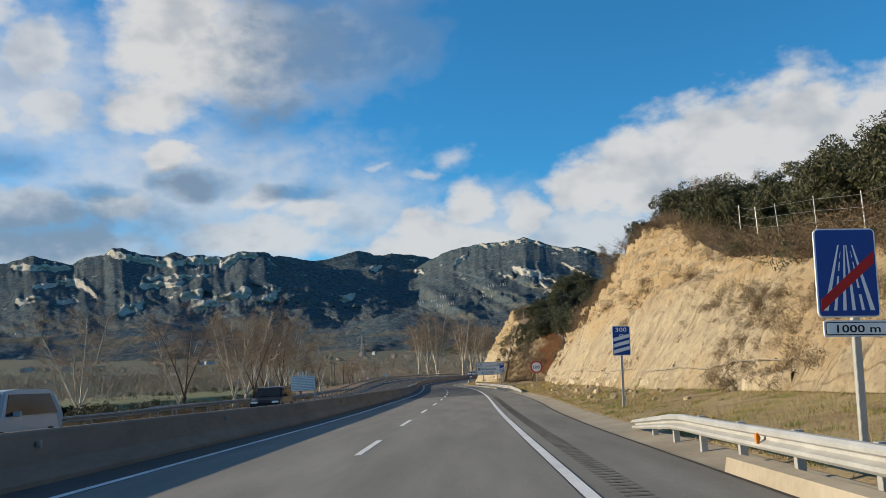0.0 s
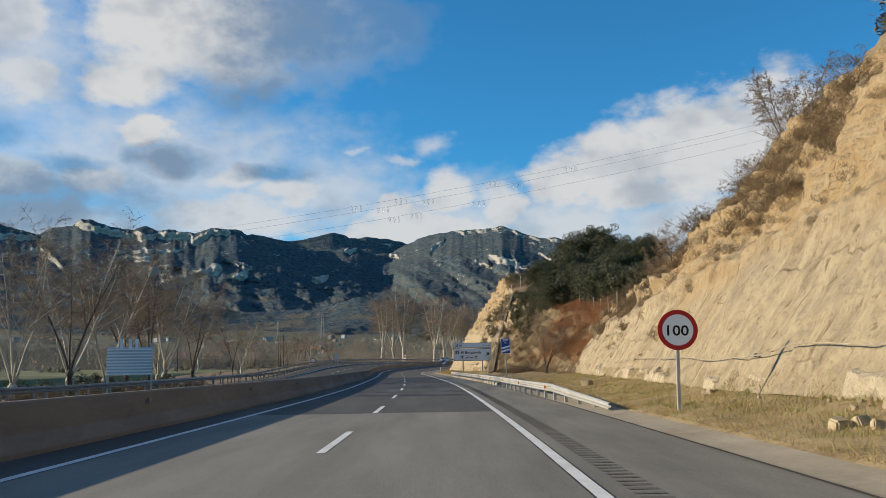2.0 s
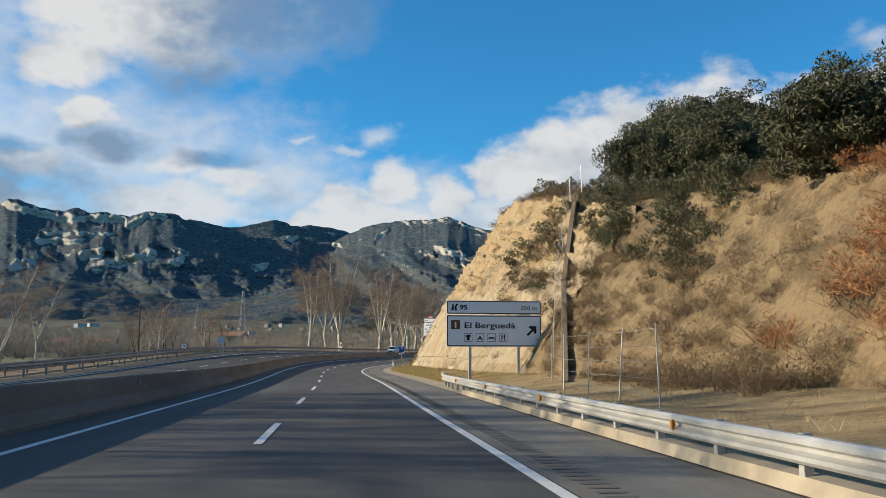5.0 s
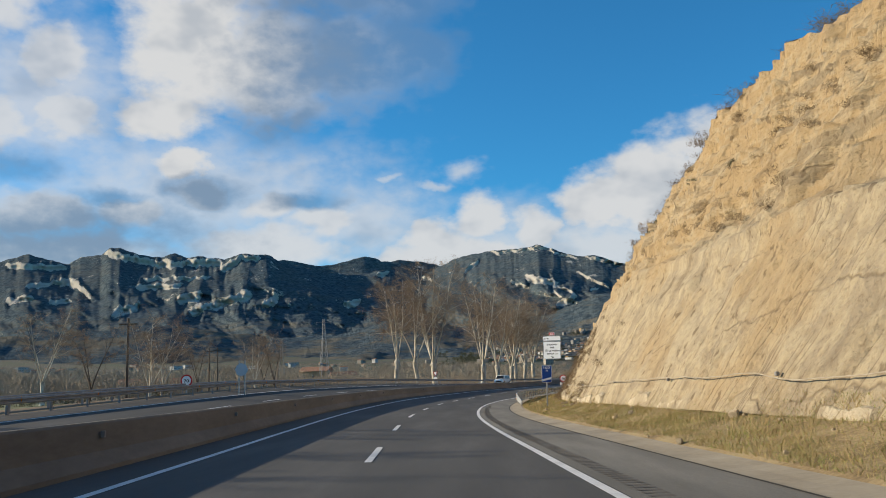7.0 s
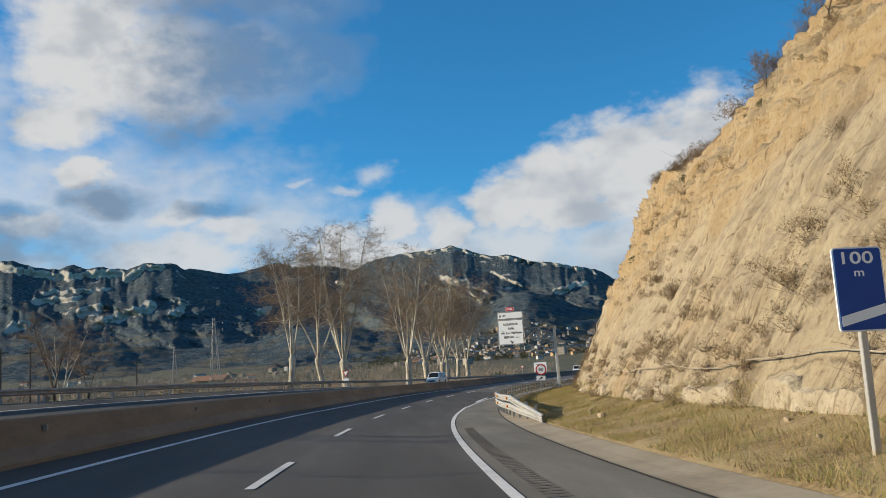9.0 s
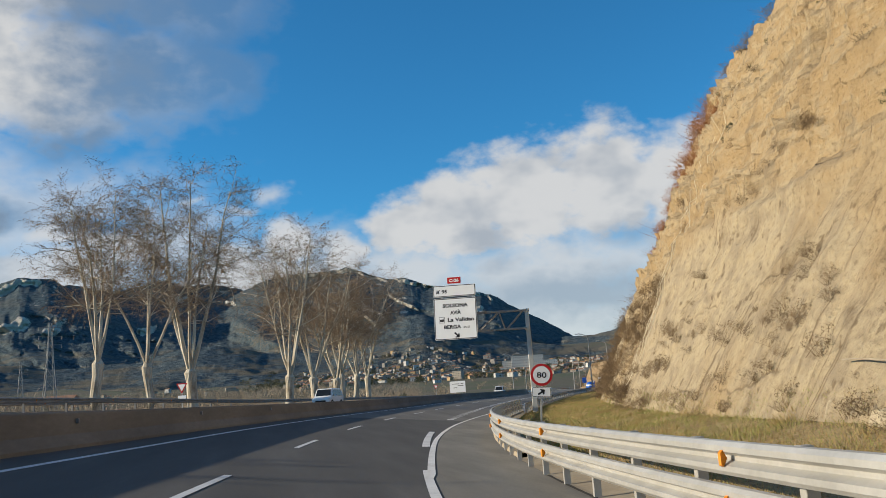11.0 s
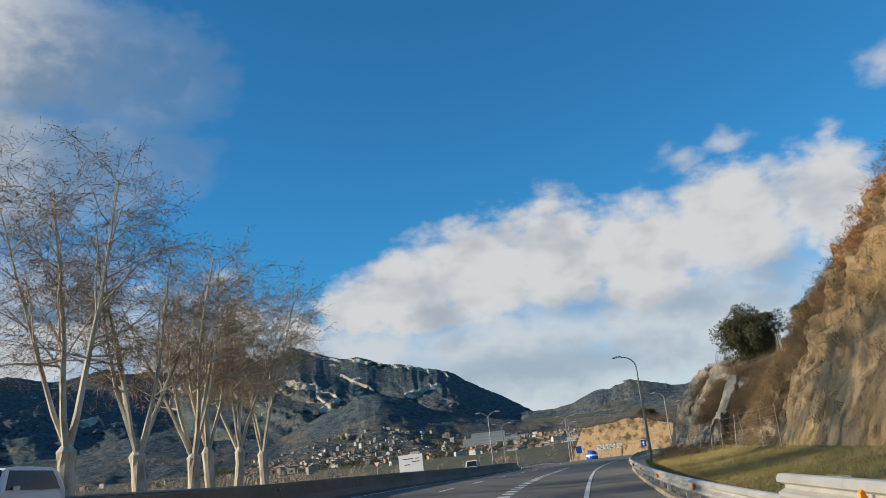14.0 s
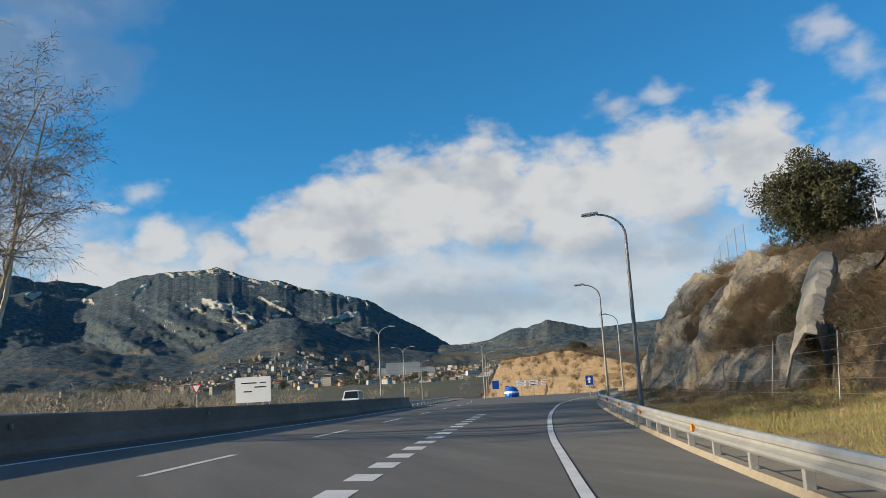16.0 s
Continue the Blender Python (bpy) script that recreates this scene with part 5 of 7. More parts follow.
# ---- street lamps ----
def street_lamp(s, u, tall, double=False, label="tall grey street lamp with a curved arm"):
    ob = thing("street_lamp", label, "street lamp", place(s, u, max(road_z(s, u), verge_z(s, u) if u > 0 else -99) - 0.05), "street lamps")
    part("base_plate", box(-0.2, -0.2, 0, 0.2, 0.2, 0.06, 0.01), GALV, ob)
    part("pole", tube([(0, 0, 0.05), (0, 0, tall * 0.5), (0, 0, tall - 1.0)], [0.10, 0.08, 0.06], 10), STEEL_DARK, ob)
    for sgn in ((-1, 1) if double else (-1,)):
        pts = [(0, 0, tall - 1.05)] + [(sgn * 1.25 * (1 - math.cos(radians(a))), 0, tall - 1.0 + 0.95 * math.sin(radians(a))) for a in (10, 25, 40, 55, 70, 85)]
        part("arm", tube(pts, [0.06, 0.055, 0.05, 0.048, 0.045, 0.042, 0.04], 8), STEEL_DARK, ob)
        head = box(-0.36, -0.13, -0.06, 0.36, 0.13, 0.05, 0.03)
        bmesh.ops.transform(head, matrix=pose(sgn * 1.45, 0, tall - 0.02, 0, sgn * 6), verts=head.verts)
        h = part("head", head, GALV, ob, "flat lamp head")
        lens = box(-0.26, -0.1, -0.085, 0.26, 0.1, -0.06, 0.01)
        bmesh.ops.transform(lens, matrix=pose(sgn * 1.45, 0, tall - 0.02, 0, sgn * 6), verts=lens.verts)
        part("lens", lens, SIGN_WHITE, h, "pale glass cover")


for s, u, tall in ((374.6, 5.6, 8.4), (401.8, 7.4, 8.4), (428, 12.0, 8.2), (455, 18.0, 8.0)):
    street_lamp(s, u, tall)
for s, u in ((470, -3.0), (500, -3.2), (540, -3.5), (430, -13.0), (470, -15.0), (520, -17.0)):
    street_lamp(s, u, 8.5, True, "tall double-armed street lamp in the median")


# ---- plants ----
def land_z(s, u):
    """The ground at a station: carriageway, verge, cutting or hilltop."""
    p, t = smooth(PAVED, s), smooth(TOE, s, 4)
    if u < p:
        return road_z(s, u)
    if u < t:
        return verge_z(s, u)
    high = smooth(CREST, s, 5)
    edge = t + high / steepness(s) + 0.5
    if u < edge:
        return verge_z(s, t) + high * (u - t) / (edge - t)
    return top_z(s, u)


def tri_soup(name, tris, material):
    """A mesh of loose triangles from an array n x 3 x 3."""
    tris = np.asarray(tris, np.float32)
    n = len(tris)
    me = bpy.data.meshes.new(name)
    me.vertices.add(3 * n)
    me.vertices.foreach_set("co", tris.reshape(-1))
    me.loops.add(3 * n)
    me.loops.foreach_set("vertex_index", np.arange(3 * n, dtype=np.int32))
    me.polygons.add(n)
    me.polygons.foreach_set("loop_start", np.arange(0, 3 * n, 3, dtype=np.int32))
    me.update(calc_edges=True)
    me.materials.append(material)
    return me


rng = np.random.default_rng(7)


def leaf_tris(centres, radius, count, size, flat=0.8):
    """Small leaf blades scattered through soft balls round the centres."""
    out = []
    for c, r in zip(centres, radius):
        d = rng.normal(size=(count, 3))
        d /= np.linalg.norm(d, axis=1)[:, None]
        p = c + d * r * (rng.uniform(0.35, 1.0, (count, 1)) ** 0.5) * np.array([1, 1, flat])
        a = rng.normal(size=(count, 3))
        a /= np.linalg.norm(a, axis=1)[:, None]
        b = np.cross(a, rng.normal(size=(count, 3)))
        b /= np.linalg.norm(b, axis=1)[:, None] + 1e-9
        k = size * rng.uniform(0.6, 1.4, (count, 1))
        out.append(np.stack([p - a * k, p + b * k * 0.55, p + a * k], 1))
    return np.concatenate(out)


def leafy_crown(width, height, clumps, count, size, ragged=0.25):
    """An uneven crown round (0, 0, height / 2)."""
    centres, radius = [], []
    for i in range(clumps):
        d = rng.normal(size=3)
        d /= np.linalg.norm(d)
        r = rng.uniform(0.45, 1.0) ** 0.6 * (1 + ragged * rng.normal())
        centres.append(np.array([d[0] * width / 2 * r, d[1] * width / 2 * r, height / 2 + d[2] * height / 2 * r]))
        radius.append(rng.uniform(0.10, 0.2) * width)
    return leaf_tris(centres, radius, count, size)


def spray_tris(n, height, spread, width, bend=0.3):
    """Thin upright stems from a common foot."""
    foot = rng.normal(size=(n, 3)) * np.array([spread, spread, 0]) * 0.35
    way = rng.normal(size=(n, 3)) * np.array([spread, spread, 0]) * 0.8 + np.array([0, 0, 1]) * height * rng.uniform(0.5, 1.0, (n, 1))
    side = np.cross(way, rng.normal(size=(n, 3)))
    side /= np.linalg.norm(side, axis=1)[:, None] + 1e-9
    w = width * rng.uniform(0.6, 1.4, (n, 1))
    return np.stack([foot - side * w, foot + side * w, foot + way], 1)


def placed(tris, x, y, z, size, turn):
    c, s_ = math.cos(turn), math.sin(turn)
    return tris @ np.array([[c, s_, 0], [-s_, c, 0], [0, 0, 1]]) * size + np.array([x, y, z])


def twig_spray(n, height, spread, width):
    """Stems with side twigs, for bare bushes and far woods."""
    stems = spray_tris(n, height, spread, width)
    foot, tip = (stems[:, 0] + stems[:, 1]) / 2, stems[:, 2]
    out = [stems]
    for k in (0.4, 0.55, 0.7, 0.85):
        base = foot + (tip - foot) * k
        way = (tip - foot) * 0.35 + rng.normal(size=(n, 3)) * height * 0.12
        side = np.cross(way, rng.normal(size=(n, 3)))
        side /= np.linalg.norm(side, axis=1)[:, None] + 1e-9
        out.append(np.stack([base - side * width * 0.5, base + side * width * 0.5, base + way], 1))
    return np.concatenate(out)


def bare_tree_meshes(seed, tall, limbs, trunk_h, radius, spread, dense=1.0):
    """Trunk with limbs, and twigs, as two bmeshes."""
    rnd = random.Random(seed)
    wood, twigs = bmesh.new(), []

    def jitter(v, k):
        return (v + Vector((rnd.gauss(0, k), rnd.gauss(0, k), rnd.gauss(0, k)))).normalized()

    def grow(p, d, length, r, level):
        n = (0, 7, 4, 3, 3)[level]
        bend, rise = (0, 0.055, 0.15, 0.22, 0.25)[level], (0, 0.035, 0.03, -0.03, -0.2)[level]
        pts, radii, q = [p.copy()], [r], p.copy()
        for i in range(n):
            d = jitter(d + Vector((0, 0, rise)), bend)
            q = q + d * (length / n)
            pts.append(q.copy())
            radii.append(r * (1 - (0.80 if level == 1 else 0.72) * (i + 1) / n))
        if level <= 2:
            tube(pts, radii, 6 if level == 1 else 4, wood)
        else:
            for a, b, ra in zip(pts, pts[1:], radii):
                side = (b - a).cross(Vector((rnd.gauss(0, 1), rnd.gauss(0, 1), rnd.gauss(0, 1)))).normalized() * max(ra, 0.018 if level == 3 else 0.0135)
                twigs.append((a - side, a + side, b))
        if level == 4:
            return
        count = (0, int(15 * dense), int(11 * dense), 11)[level]
        first = 0.30 if level == 1 else 0.15
        for i in range(count):
            k = first + (1 - first) * (i + rnd.random()) / count
            j = min(int(k * n), n - 1)
            base = pts[j].lerp(pts[j + 1], k * n - j)
            along_d = (pts[j + 1] - pts[j]).normalized()
            away = Vector((base.x, base.y, 0)).normalized() if base.xy.length > 0.3 else Vector((0, 0, 0))
            out = (Vector((rnd.gauss(0, 1), rnd.gauss(0, 1), rnd.gauss(0.1, 0.5))).normalized() + away * (0.4 if level < 3 else 0.15)).normalized()
            if level == 1:
                size = length * rnd.uniform(0.22, 0.38) * (1.18 - 0.45 * k)
            elif level == 2:
                size = length * rnd.uniform(0.30, 0.52)
            else:
                size = length * rnd.uniform(0.35, 0.65)
            grow(base, (along_d * 0.62 + out).normalized(), size, max(radii[j] * (0.42 if level == 1 else 0.4), 0.014), level + 1)

    lean = Vector((rnd.gauss(0, 0.05), rnd.gauss(0, 0.05), 1)).normalized()
    kink = Vector((rnd.gauss(0, 0.12), rnd.gauss(0, 0.12), 0)) * radius * 2
    tube([(0, 0, -0.4), lean * 0.3, lean * trunk_h * 0.35 + kink, lean * trunk_h * 0.75, lean * trunk_h * 0.93, lean * trunk_h * 1.02],
         [radius * 1.5, radius * 1.15, radius * 0.95, radius * 0.95, radius * 1.15, radius * 0.55], 10, wood)
    for i in range(limbs):
        a = 2 * math.pi * (i + rnd.uniform(-0.25, 0.25)) / limbs
        wide = spread * rnd.uniform(0.7, 1.6)
        grow(lean * trunk_h * rnd.uniform(0.86, 0.98), Vector((math.cos(a) * wide, math.sin(a) * wide, 1)).normalized(), (tall - trunk_h) * rnd.uniform(0.72, 0.95), radius * rnd.uniform(0.34, 0.46), 1)
    return wood, tri_soup("crown", np.array([[tuple(v) for v in t] for t in twigs]), TWIG)


def bare_tree(seed, tall, limbs, trunk_h, radius, spread, dense, label, name="plane_tree", bark=None, group=""):
    wood, crown = bare_tree_meshes(seed, tall, limbs, trunk_h, radius, spread, dense)
    ob = thing(name, label, "tree", Matrix.Identity(4), group)
    part("trunk", wood, bark or BARK, ob, "pale smooth trunk and limbs" if bark is None else "dark trunk and limbs")
    c = new("crown", crown)
    c.parent = ob
    return ob


def stand(ob, s, u, z, size=1.0, turn=0.0):
    p = spot(s, u, z)
    ob.matrix_world = pose(p.x, p.y, p.z, 0, 0, turn) @ Matrix.Scale(size, 4)


def again(ob, s, u, z, size, turn):
    p = spot(s, u, z)
    made = copy_thing(ob, pose(p.x, p.y, p.z, 0, 0, turn))
    made.scale = (size, size, size)
    return made


planes = [bare_tree(11, 20, 4, 4.2, 0.40, 0.30, 1.0, "tall bare plane tree with pale mottled bark", group="plane tree row"),
          bare_tree(12, 20, 5, 3.8, 0.44, 0.38, 1.0, "tall bare plane tree with pale mottled bark", group="plane tree row"),
          bare_tree(13, 18, 5, 3.6, 0.42, 0.42, 0.95, "many-limbed bare plane tree with pale bark", group="plane tree row"),
          bare_tree(14, 19, 4, 4.4, 0.36, 0.27, 1.1, "slender bare plane tree with pale mottled bark", group="plane tree row")]
left_z = lambda s, u: road_z(s, edge_u(s) - 22) - 0.6
PLANE_ROW = [(313.6, -32.5, 3, 1.18, 20), (322, -32.5, 3, 1.20, 110), (330.2, -32.5, 1, 1.31, 0), (354.5, -32.2, 1, 1.28, 140), (364.3, -32.2, 2, 1.34, 30), (373.5, -32.3, 2, 1.31, 200), (378, -32.8, 0, 1.28, 90), (384, -32.5, 3, 1.23, 260), (390.8, -32.5, 0, 1.26, 300)]
first = set()
for s, u, kind, size, turn in PLANE_ROW:
    if kind not in first:
        first.add(kind)
        stand(planes[kind], s, u, left_z(s, u), size, turn)
    else:
        again(planes[kind], s, u, left_z(s, u), size, turn)
river = [bare_tree(21, 14, 4, 2.6, 0.26, 0.36, 0.8, "bare riverside tree with brown twigs", "bare_tree", group="riverside trees"),
         bare_tree(22, 13, 3, 3.2, 0.22, 0.3, 0.8, "bare riverside tree with dark limbs", "bare_tree", DARK_BARK, group="riverside trees")]
RIVER = [(118, -27, 1, 1.16, 10), (124, -29, 0, 1.22, 60), (138, -26.5, 1, 1.22, 100), (146, -27, 0, 1.24, 210), (150, -29, 0, 1.16, 15), (154, -26, 1, 1.12, 300), (96, -30, 1, 1.10, 200), (104, -33, 0, 0.98, 250),
         (183.5, -27, 1, 0.80, 40), (193, -27.5, 0, 0.78, 70), (253.5, -32, 1, 0.55, 120), (250.1, -34.2, 0, 0.62, 30), (273, -67.6, 0, 1.1, 70), (222, -25.5, 1, 0.55, 160), (232, -26, 0, 0.60, 10), (262, -27, 1, 0.60, 50), (282, -40, 0, 0.75, 90), (292, -45, 1, 0.70, 140), (78, -34, 0, 0.98, 180), (130, -28, 0, 1.15, 77), (142, -30, 1, 1.2, 17), (110, -28, 0, 1.1, 317)]
first = set()
for s, u, kind, size, turn in RIVER:
    if kind not in first:
        first.add(kind)
        stand(river[kind], s, u, left_z(s, u) - 1.6, size, turn)
    else:
        again(river[kind], s, u, left_z(s, u) - (1.6 if s < 170 else 0.6), size, turn)
hill_bare = bare_tree(31, 6.0, 4, 0.6, 0.12, 0.45, 0.9, "small bare tree on the hilltop", "bare_tree", DARK_BARK, group="hilltop trees")
stand(hill_bare, 97, 13.6, land_z(97, 13.6) - 0.2, 0.4, 0)
for s, u, size, turn in ((86, 15.5, 0.7, 60), (57, 16.5, 0.5, 100), (48, 16, 0.5, 30), (126, 11.2, 1.0, 140), (99, 13.5, 0.3, 250), (372, 19, 0.65, 20), (377, 20, 0.6, 70), (366, 21, 0.7, 120), (352, 20, 0.6, 190), (240, 14.4, 0.3, 90), (234, 14.6, 0.28, 20)):
    again(hill_bare, s, u, land_z(s, u) - 0.15, size, turn)


def oak(seed, width, height, label):
    global rng
    rng = np.random.default_rng(seed)
    ob = thing("holm_oak", label, "tree", Matrix.Identity(4), "evergreen oaks")
    bm = tube([(0, 0, -0.3), (0.05, 0.03, height * 0.25), (0.1, -0.05, height * 0.55)], [0.22, 0.17, 0.08], 7)
    for a in range(5):
        x, y = math.cos(a * 1.3), math.sin(a * 1.3)
        tube([(0.04, 0.02, height * 0.2), (x * width * 0.16, y * width * 0.16, height * 0.42), (x * width * 0.32, y * width * 0.32, height * 0.6)], [0.1, 0.07, 0.03], 5, bm)
    part("trunk", bm, DARK_BARK, ob, "dark trunk and limbs")
    crown = leafy_crown(width, height * 0.9, 180, 170, 0.14)
    crown[:, :, 2] += height * 0.1
    c = new("crown", tri_soup("crown", crown, OAK_LEAF))
    c.parent = ob
    return ob


oaks = [oak(41, 5.6, 5.6, "dark evergreen holm oak with a dense crown"), oak(42, 5.0, 6.4, "tall dark evergreen holm oak"), oak(43, 4.2, 3.6, "low rounded evergreen holm oak")]
OAKS = [(46, 14.8, 0, 0.55, 0), (42, 15.6, 1, 0.5, 60), (36, 16, 0, 0.62, 100), (31, 16.5, 1, 0.6, 140), (27, 16, 2, 0.85, 180), (51, 14.6, 2, 0.6, 220), (40, 18, 0, 0.6, 120), (34, 19, 1, 0.6, 10), (66, 17.5, 2, 0.8, 20), (77, 17, 2, 0.7, 60), (22, 17, 0, 0.8, 10),
        (157, 17.5, 1, 0.6, 30), (150, 19, 0, 0.75, 80), (143, 19.5, 0, 0.78, 150), (137, 19, 2, 1.0, 190), (131, 18, 0, 0.7, 240), (125, 18.5, 2, 0.95, 280), (160, 21, 0, 0.6, 300), (114, 17, 2, 0.6, 320), (146, 16.5, 2, 0.8, 20),
        (186, 26.8, 0, 1.0, 0), (183, 30.5, 1, 0.95, 70), (180, 33, 0, 0.9, 120), (178, 28.5, 2, 1.1, 180), (176, 35, 1, 0.8, 230), (182, 37, 0, 0.9, 280), (174, 30, 2, 1.1, 330), (172, 25.5, 2, 1.1, 40), (169, 23, 2, 1.0, 300), (168, 28.5, 0, 0.8, 90), (165, 21, 2, 0.7, 150), (163, 25, 2, 0.7, 20), (188, 29.5, 1, 1.0, 210), (171, 18.5, 0, 0.70, 15), (174, 21, 2, 0.9, 75), (168, 19.5, 2, 0.85, 130), (178, 23.5, 0, 0.8, 190), (170, 22, 1, 0.75, 250),
        (381, 16.2, 0, 0.80, 0), (376, 21, 0, 0.7, 50), (368, 22, 2, 0.8, 90), (360, 19, 2, 0.7, 140), (452, 28, 2, 0.9, 10), (354, 17.5, 2, 0.75, 20)]
first = set()
for s, u, kind, size, turn in OAKS:
    z = land_z(s, u) - 0.25
    if kind not in first:
        first.add(kind)
        stand(oaks[kind], s, u, z, size, turn)
    else:
        again(oaks[kind], s, u, z, size, turn)

# scrub: brown bushes along the crests, the toe and the flanks
rng = np.random.default_rng(51)
bushes = [np.concatenate([twig_spray(34, 0.62, 0.5, 0.008), leafy_crown(1.15, 0.72, 16, 34, 0.035)]) for _ in range(4)]
greens = [leafy_crown(1.2, 0.9, 14, 60, 0.05) for _ in range(3)]
brown, green, russet = [], [], []


def scatter(count, s0, s1, where, size0, size1, into, kinds):
    for _ in range(count):
        s = rng.uniform(s0, s1)
        u = where(s)
        if u is None:
            continue
        p = spot(s, u, land_z(s, u) - 0.12)
        into.append(placed(kinds[rng.integers(len(kinds))], p.x, p.y, p.z, rng.uniform(size0, size1), rng.uniform(0, 6.28)))


def on_crest(back):
    return lambda s: smooth(TOE, s, 4) + smooth(CREST, s, 5) / steepness(s) + 0.3 + back * rng.uniform(0, 1) ** 1.5


def on_face(lo, hi):
    def f(s):
        k = rng.uniform(lo, hi)
        return smooth(TOE, s, 4) + k * smooth(CREST, s, 5) / steepness(s) - 0.15
    return f


scatter(230, 15, 118, on_crest(5.0), 0.7, 1.7, brown, bushes)
scatter(260, 165, 350, on_crest(3.0), 0.5, 1.3, brown, bushes)
scatter(210, 112, 152, lambda s: smooth(TOE, s, 4) - 0.5 + rng.uniform(0, 9), 0.4, 1.2, brown, bushes)
scatter(80, 160, 177, on_face(0.3, 1.0), 0.5, 1.3, brown, bushes)
scatter(44, 160, 177, on_face(0.3, 1.0), 0.4, 1.1, green, greens)
scatter(70, 151, 167, lambda s: rng.uniform(13.0, 17.5), 0.8, 1.7, green, greens)
scatter(60, 140, 160, lambda s: rng.uniform(9.5, 13.0), 0.4, 1.0, brown, bushes)
scatter(110, 284, 322, on_face(0.02, 0.35), 0.5, 1.3, brown, bushes)
scatter(60, 288, 318, on_face(0.02, 0.35), 0.5, 1.2, brown, bushes)
scatter(150, 366, 384, on_face(0.4, 1.0), 0.4, 1.1, brown, bushes)
scatter(70, 352, 368, on_face(0.0, 0.7), 0.5, 1.2, brown, bushes)
scatter(120, 112, 190, lambda s: smooth(TOE, s, 4) + 4 + rng.uniform(0, 14), 0.6, 1.8, green, greens)
scatter(60, 20, 115, on_face(0.5, 1.0), 0.25, 0.6, brown, bushes)
scatter(80, 195, 345, on_face(0.2, 1.0), 0.2, 0.6, brown, bushes)
scatter(30, 195, 345, on_face(0.45, 1.0), 0.25, 0.6, green, greens)
def in_patches(lo, hi, dense=0.2):
    """Places on the face that gather in patches."""
    def f(s):
        for _ in range(8):
            k = rng.uniform(lo, hi)
            if noise.noise(Vector((s * 0.16, k * smooth(CREST, s, 5) * 0.22, 31.0))) > dense:
                return smooth(TOE, s, 4) + k * smooth(CREST, s, 5) / steepness(s) - 0.12
        return None
    return f


scatter(420, 188, 300, in_patches(0.03, 0.95), 0.2, 0.6, brown, bushes)
scatter(260, 22, 112, in_patches(0.1, 0.95), 0.2, 0.55, brown, bushes)
scatter(420, 74, 116, on_face(0.62, 1.0), 0.35, 0.95, brown, bushes)
scatter(200, 18, 44, on_face(0.72, 1.0), 0.3, 0.8, brown, bushes)
scatter(220, 144, 172, lambda s: smooth(TOE, s, 4) + rng.uniform(0.5, 9), 0.25, 0.7, brown, bushes)
scatter(70, 150, 172, lambda s: rng.uniform(13.0, 19), 0.5, 1.3, green, greens)
scatter(46, 23, 31, on_face(0.05, 0.75), 0.35, 0.9, brown, bushes)
scatter(150, 372, 394, on_face(0.5, 1.0), 0.35, 1.0, brown, bushes)
scatter(70, 322, 348, on_face(0.1, 1.0), 0.35, 1.0, brown, bushes)
scatter(240, 206, 300, on_face(0.0, 0.22), 0.25, 0.75, brown, bushes)
scatter(60, 214, 240, on_face(0.08, 0.34), 0.4, 0.9, brown, bushes)
scatter(70, 296, 350, on_face(0.75, 1.0), 0.8, 1.6, russet, bushes)
scatter(170, 116, 144, lambda s: smooth(TOE, s, 4) + rng.uniform(0.5, 6), 0.7, 1.7, russet, bushes)
scatter(120, 112, 163, lambda s: smooth(TOE, s, 4) - 1.0 + rng.uniform(0, 8), 0.3, 1.2, brown, bushes)
scatter(70, 6, 30, on_face(0.35, 1.0), 0.4, 1.0, brown, bushes)
scatter(60, 50, 112, on_face(0.42, 0.62), 0.25, 0.7, brown, bushes)
scatter(60, 190, 260, on_face(0.4, 0.6), 0.25, 0.7, brown, bushes)
scatter(150, 4, 45, on_crest(9.0), 0.5, 1.3, brown, bushes)
scatter(50, 4, 45, on_crest(9.0), 0.5, 1.2, green, greens)
scatter(150, 348, 366, on_face(0.25, 1.0), 0.5, 1.2, brown, bushes)
scatter(40, 346, 374, on_face(0.3, 1.0), 0.5, 1.2, green, greens)
scatter(120, 140, 162, lambda s: rng.uniform(10.0, 14.0), 0.5, 1.3, brown, bushes)
scatter(26, 326, 346, on_face(0.0, 0.8), 0.5, 1.1, brown, bushes)
scatter(60, 345, 372, on_face(0.3, 1.0), 0.4, 1.1, brown, bushes)
scatter(150, 352, 372, on_crest(8.0), 0.6, 1.6, brown, bushes)
scatter(110, 372, 420, on_crest(6.0), 0.5, 1.2, brown, bushes)
scatter(90, 374, 392, on_face(0.35, 1.0), 0.5, 1.1, brown, bushes)
scatter(130, 360, 398, lambda s: smooth(PAVED, s) + rng.uniform(1.6, 6.6), 0.25, 0.85, brown, bushes)
scatter(60, 372, 470, on_crest(12.0), 0.6, 1.4, green, greens)
scatter(260, 343, 369, on_face(0.5, 1.0), 0.55, 1.3, brown, bushes)
scatter(120, 342, 372, on_face(0.02, 0.5), 0.3, 0.8, brown, bushes)
scatter(24, 346, 370, on_face(0.0, 0.5), 0.3, 0.7, green, greens)
scatter(120, 376, 396, on_face(0.45, 1.0), 0.5, 1.2, brown, bushes)
for name, tris, material, label in (("scrub", brown, SCRUB, "dry brown scrub on the cuttings and their crests"), ("shrubs", green, OAK_LEAF, "low dark green shrubs on the slopes"), ("oak_scrub", russet, RUSSET, "russet young oaks with withered leaves")):
    tagged(new(name, tri_soup(name, np.concatenate(tris), material)), label, "bushes", kind="stuff")


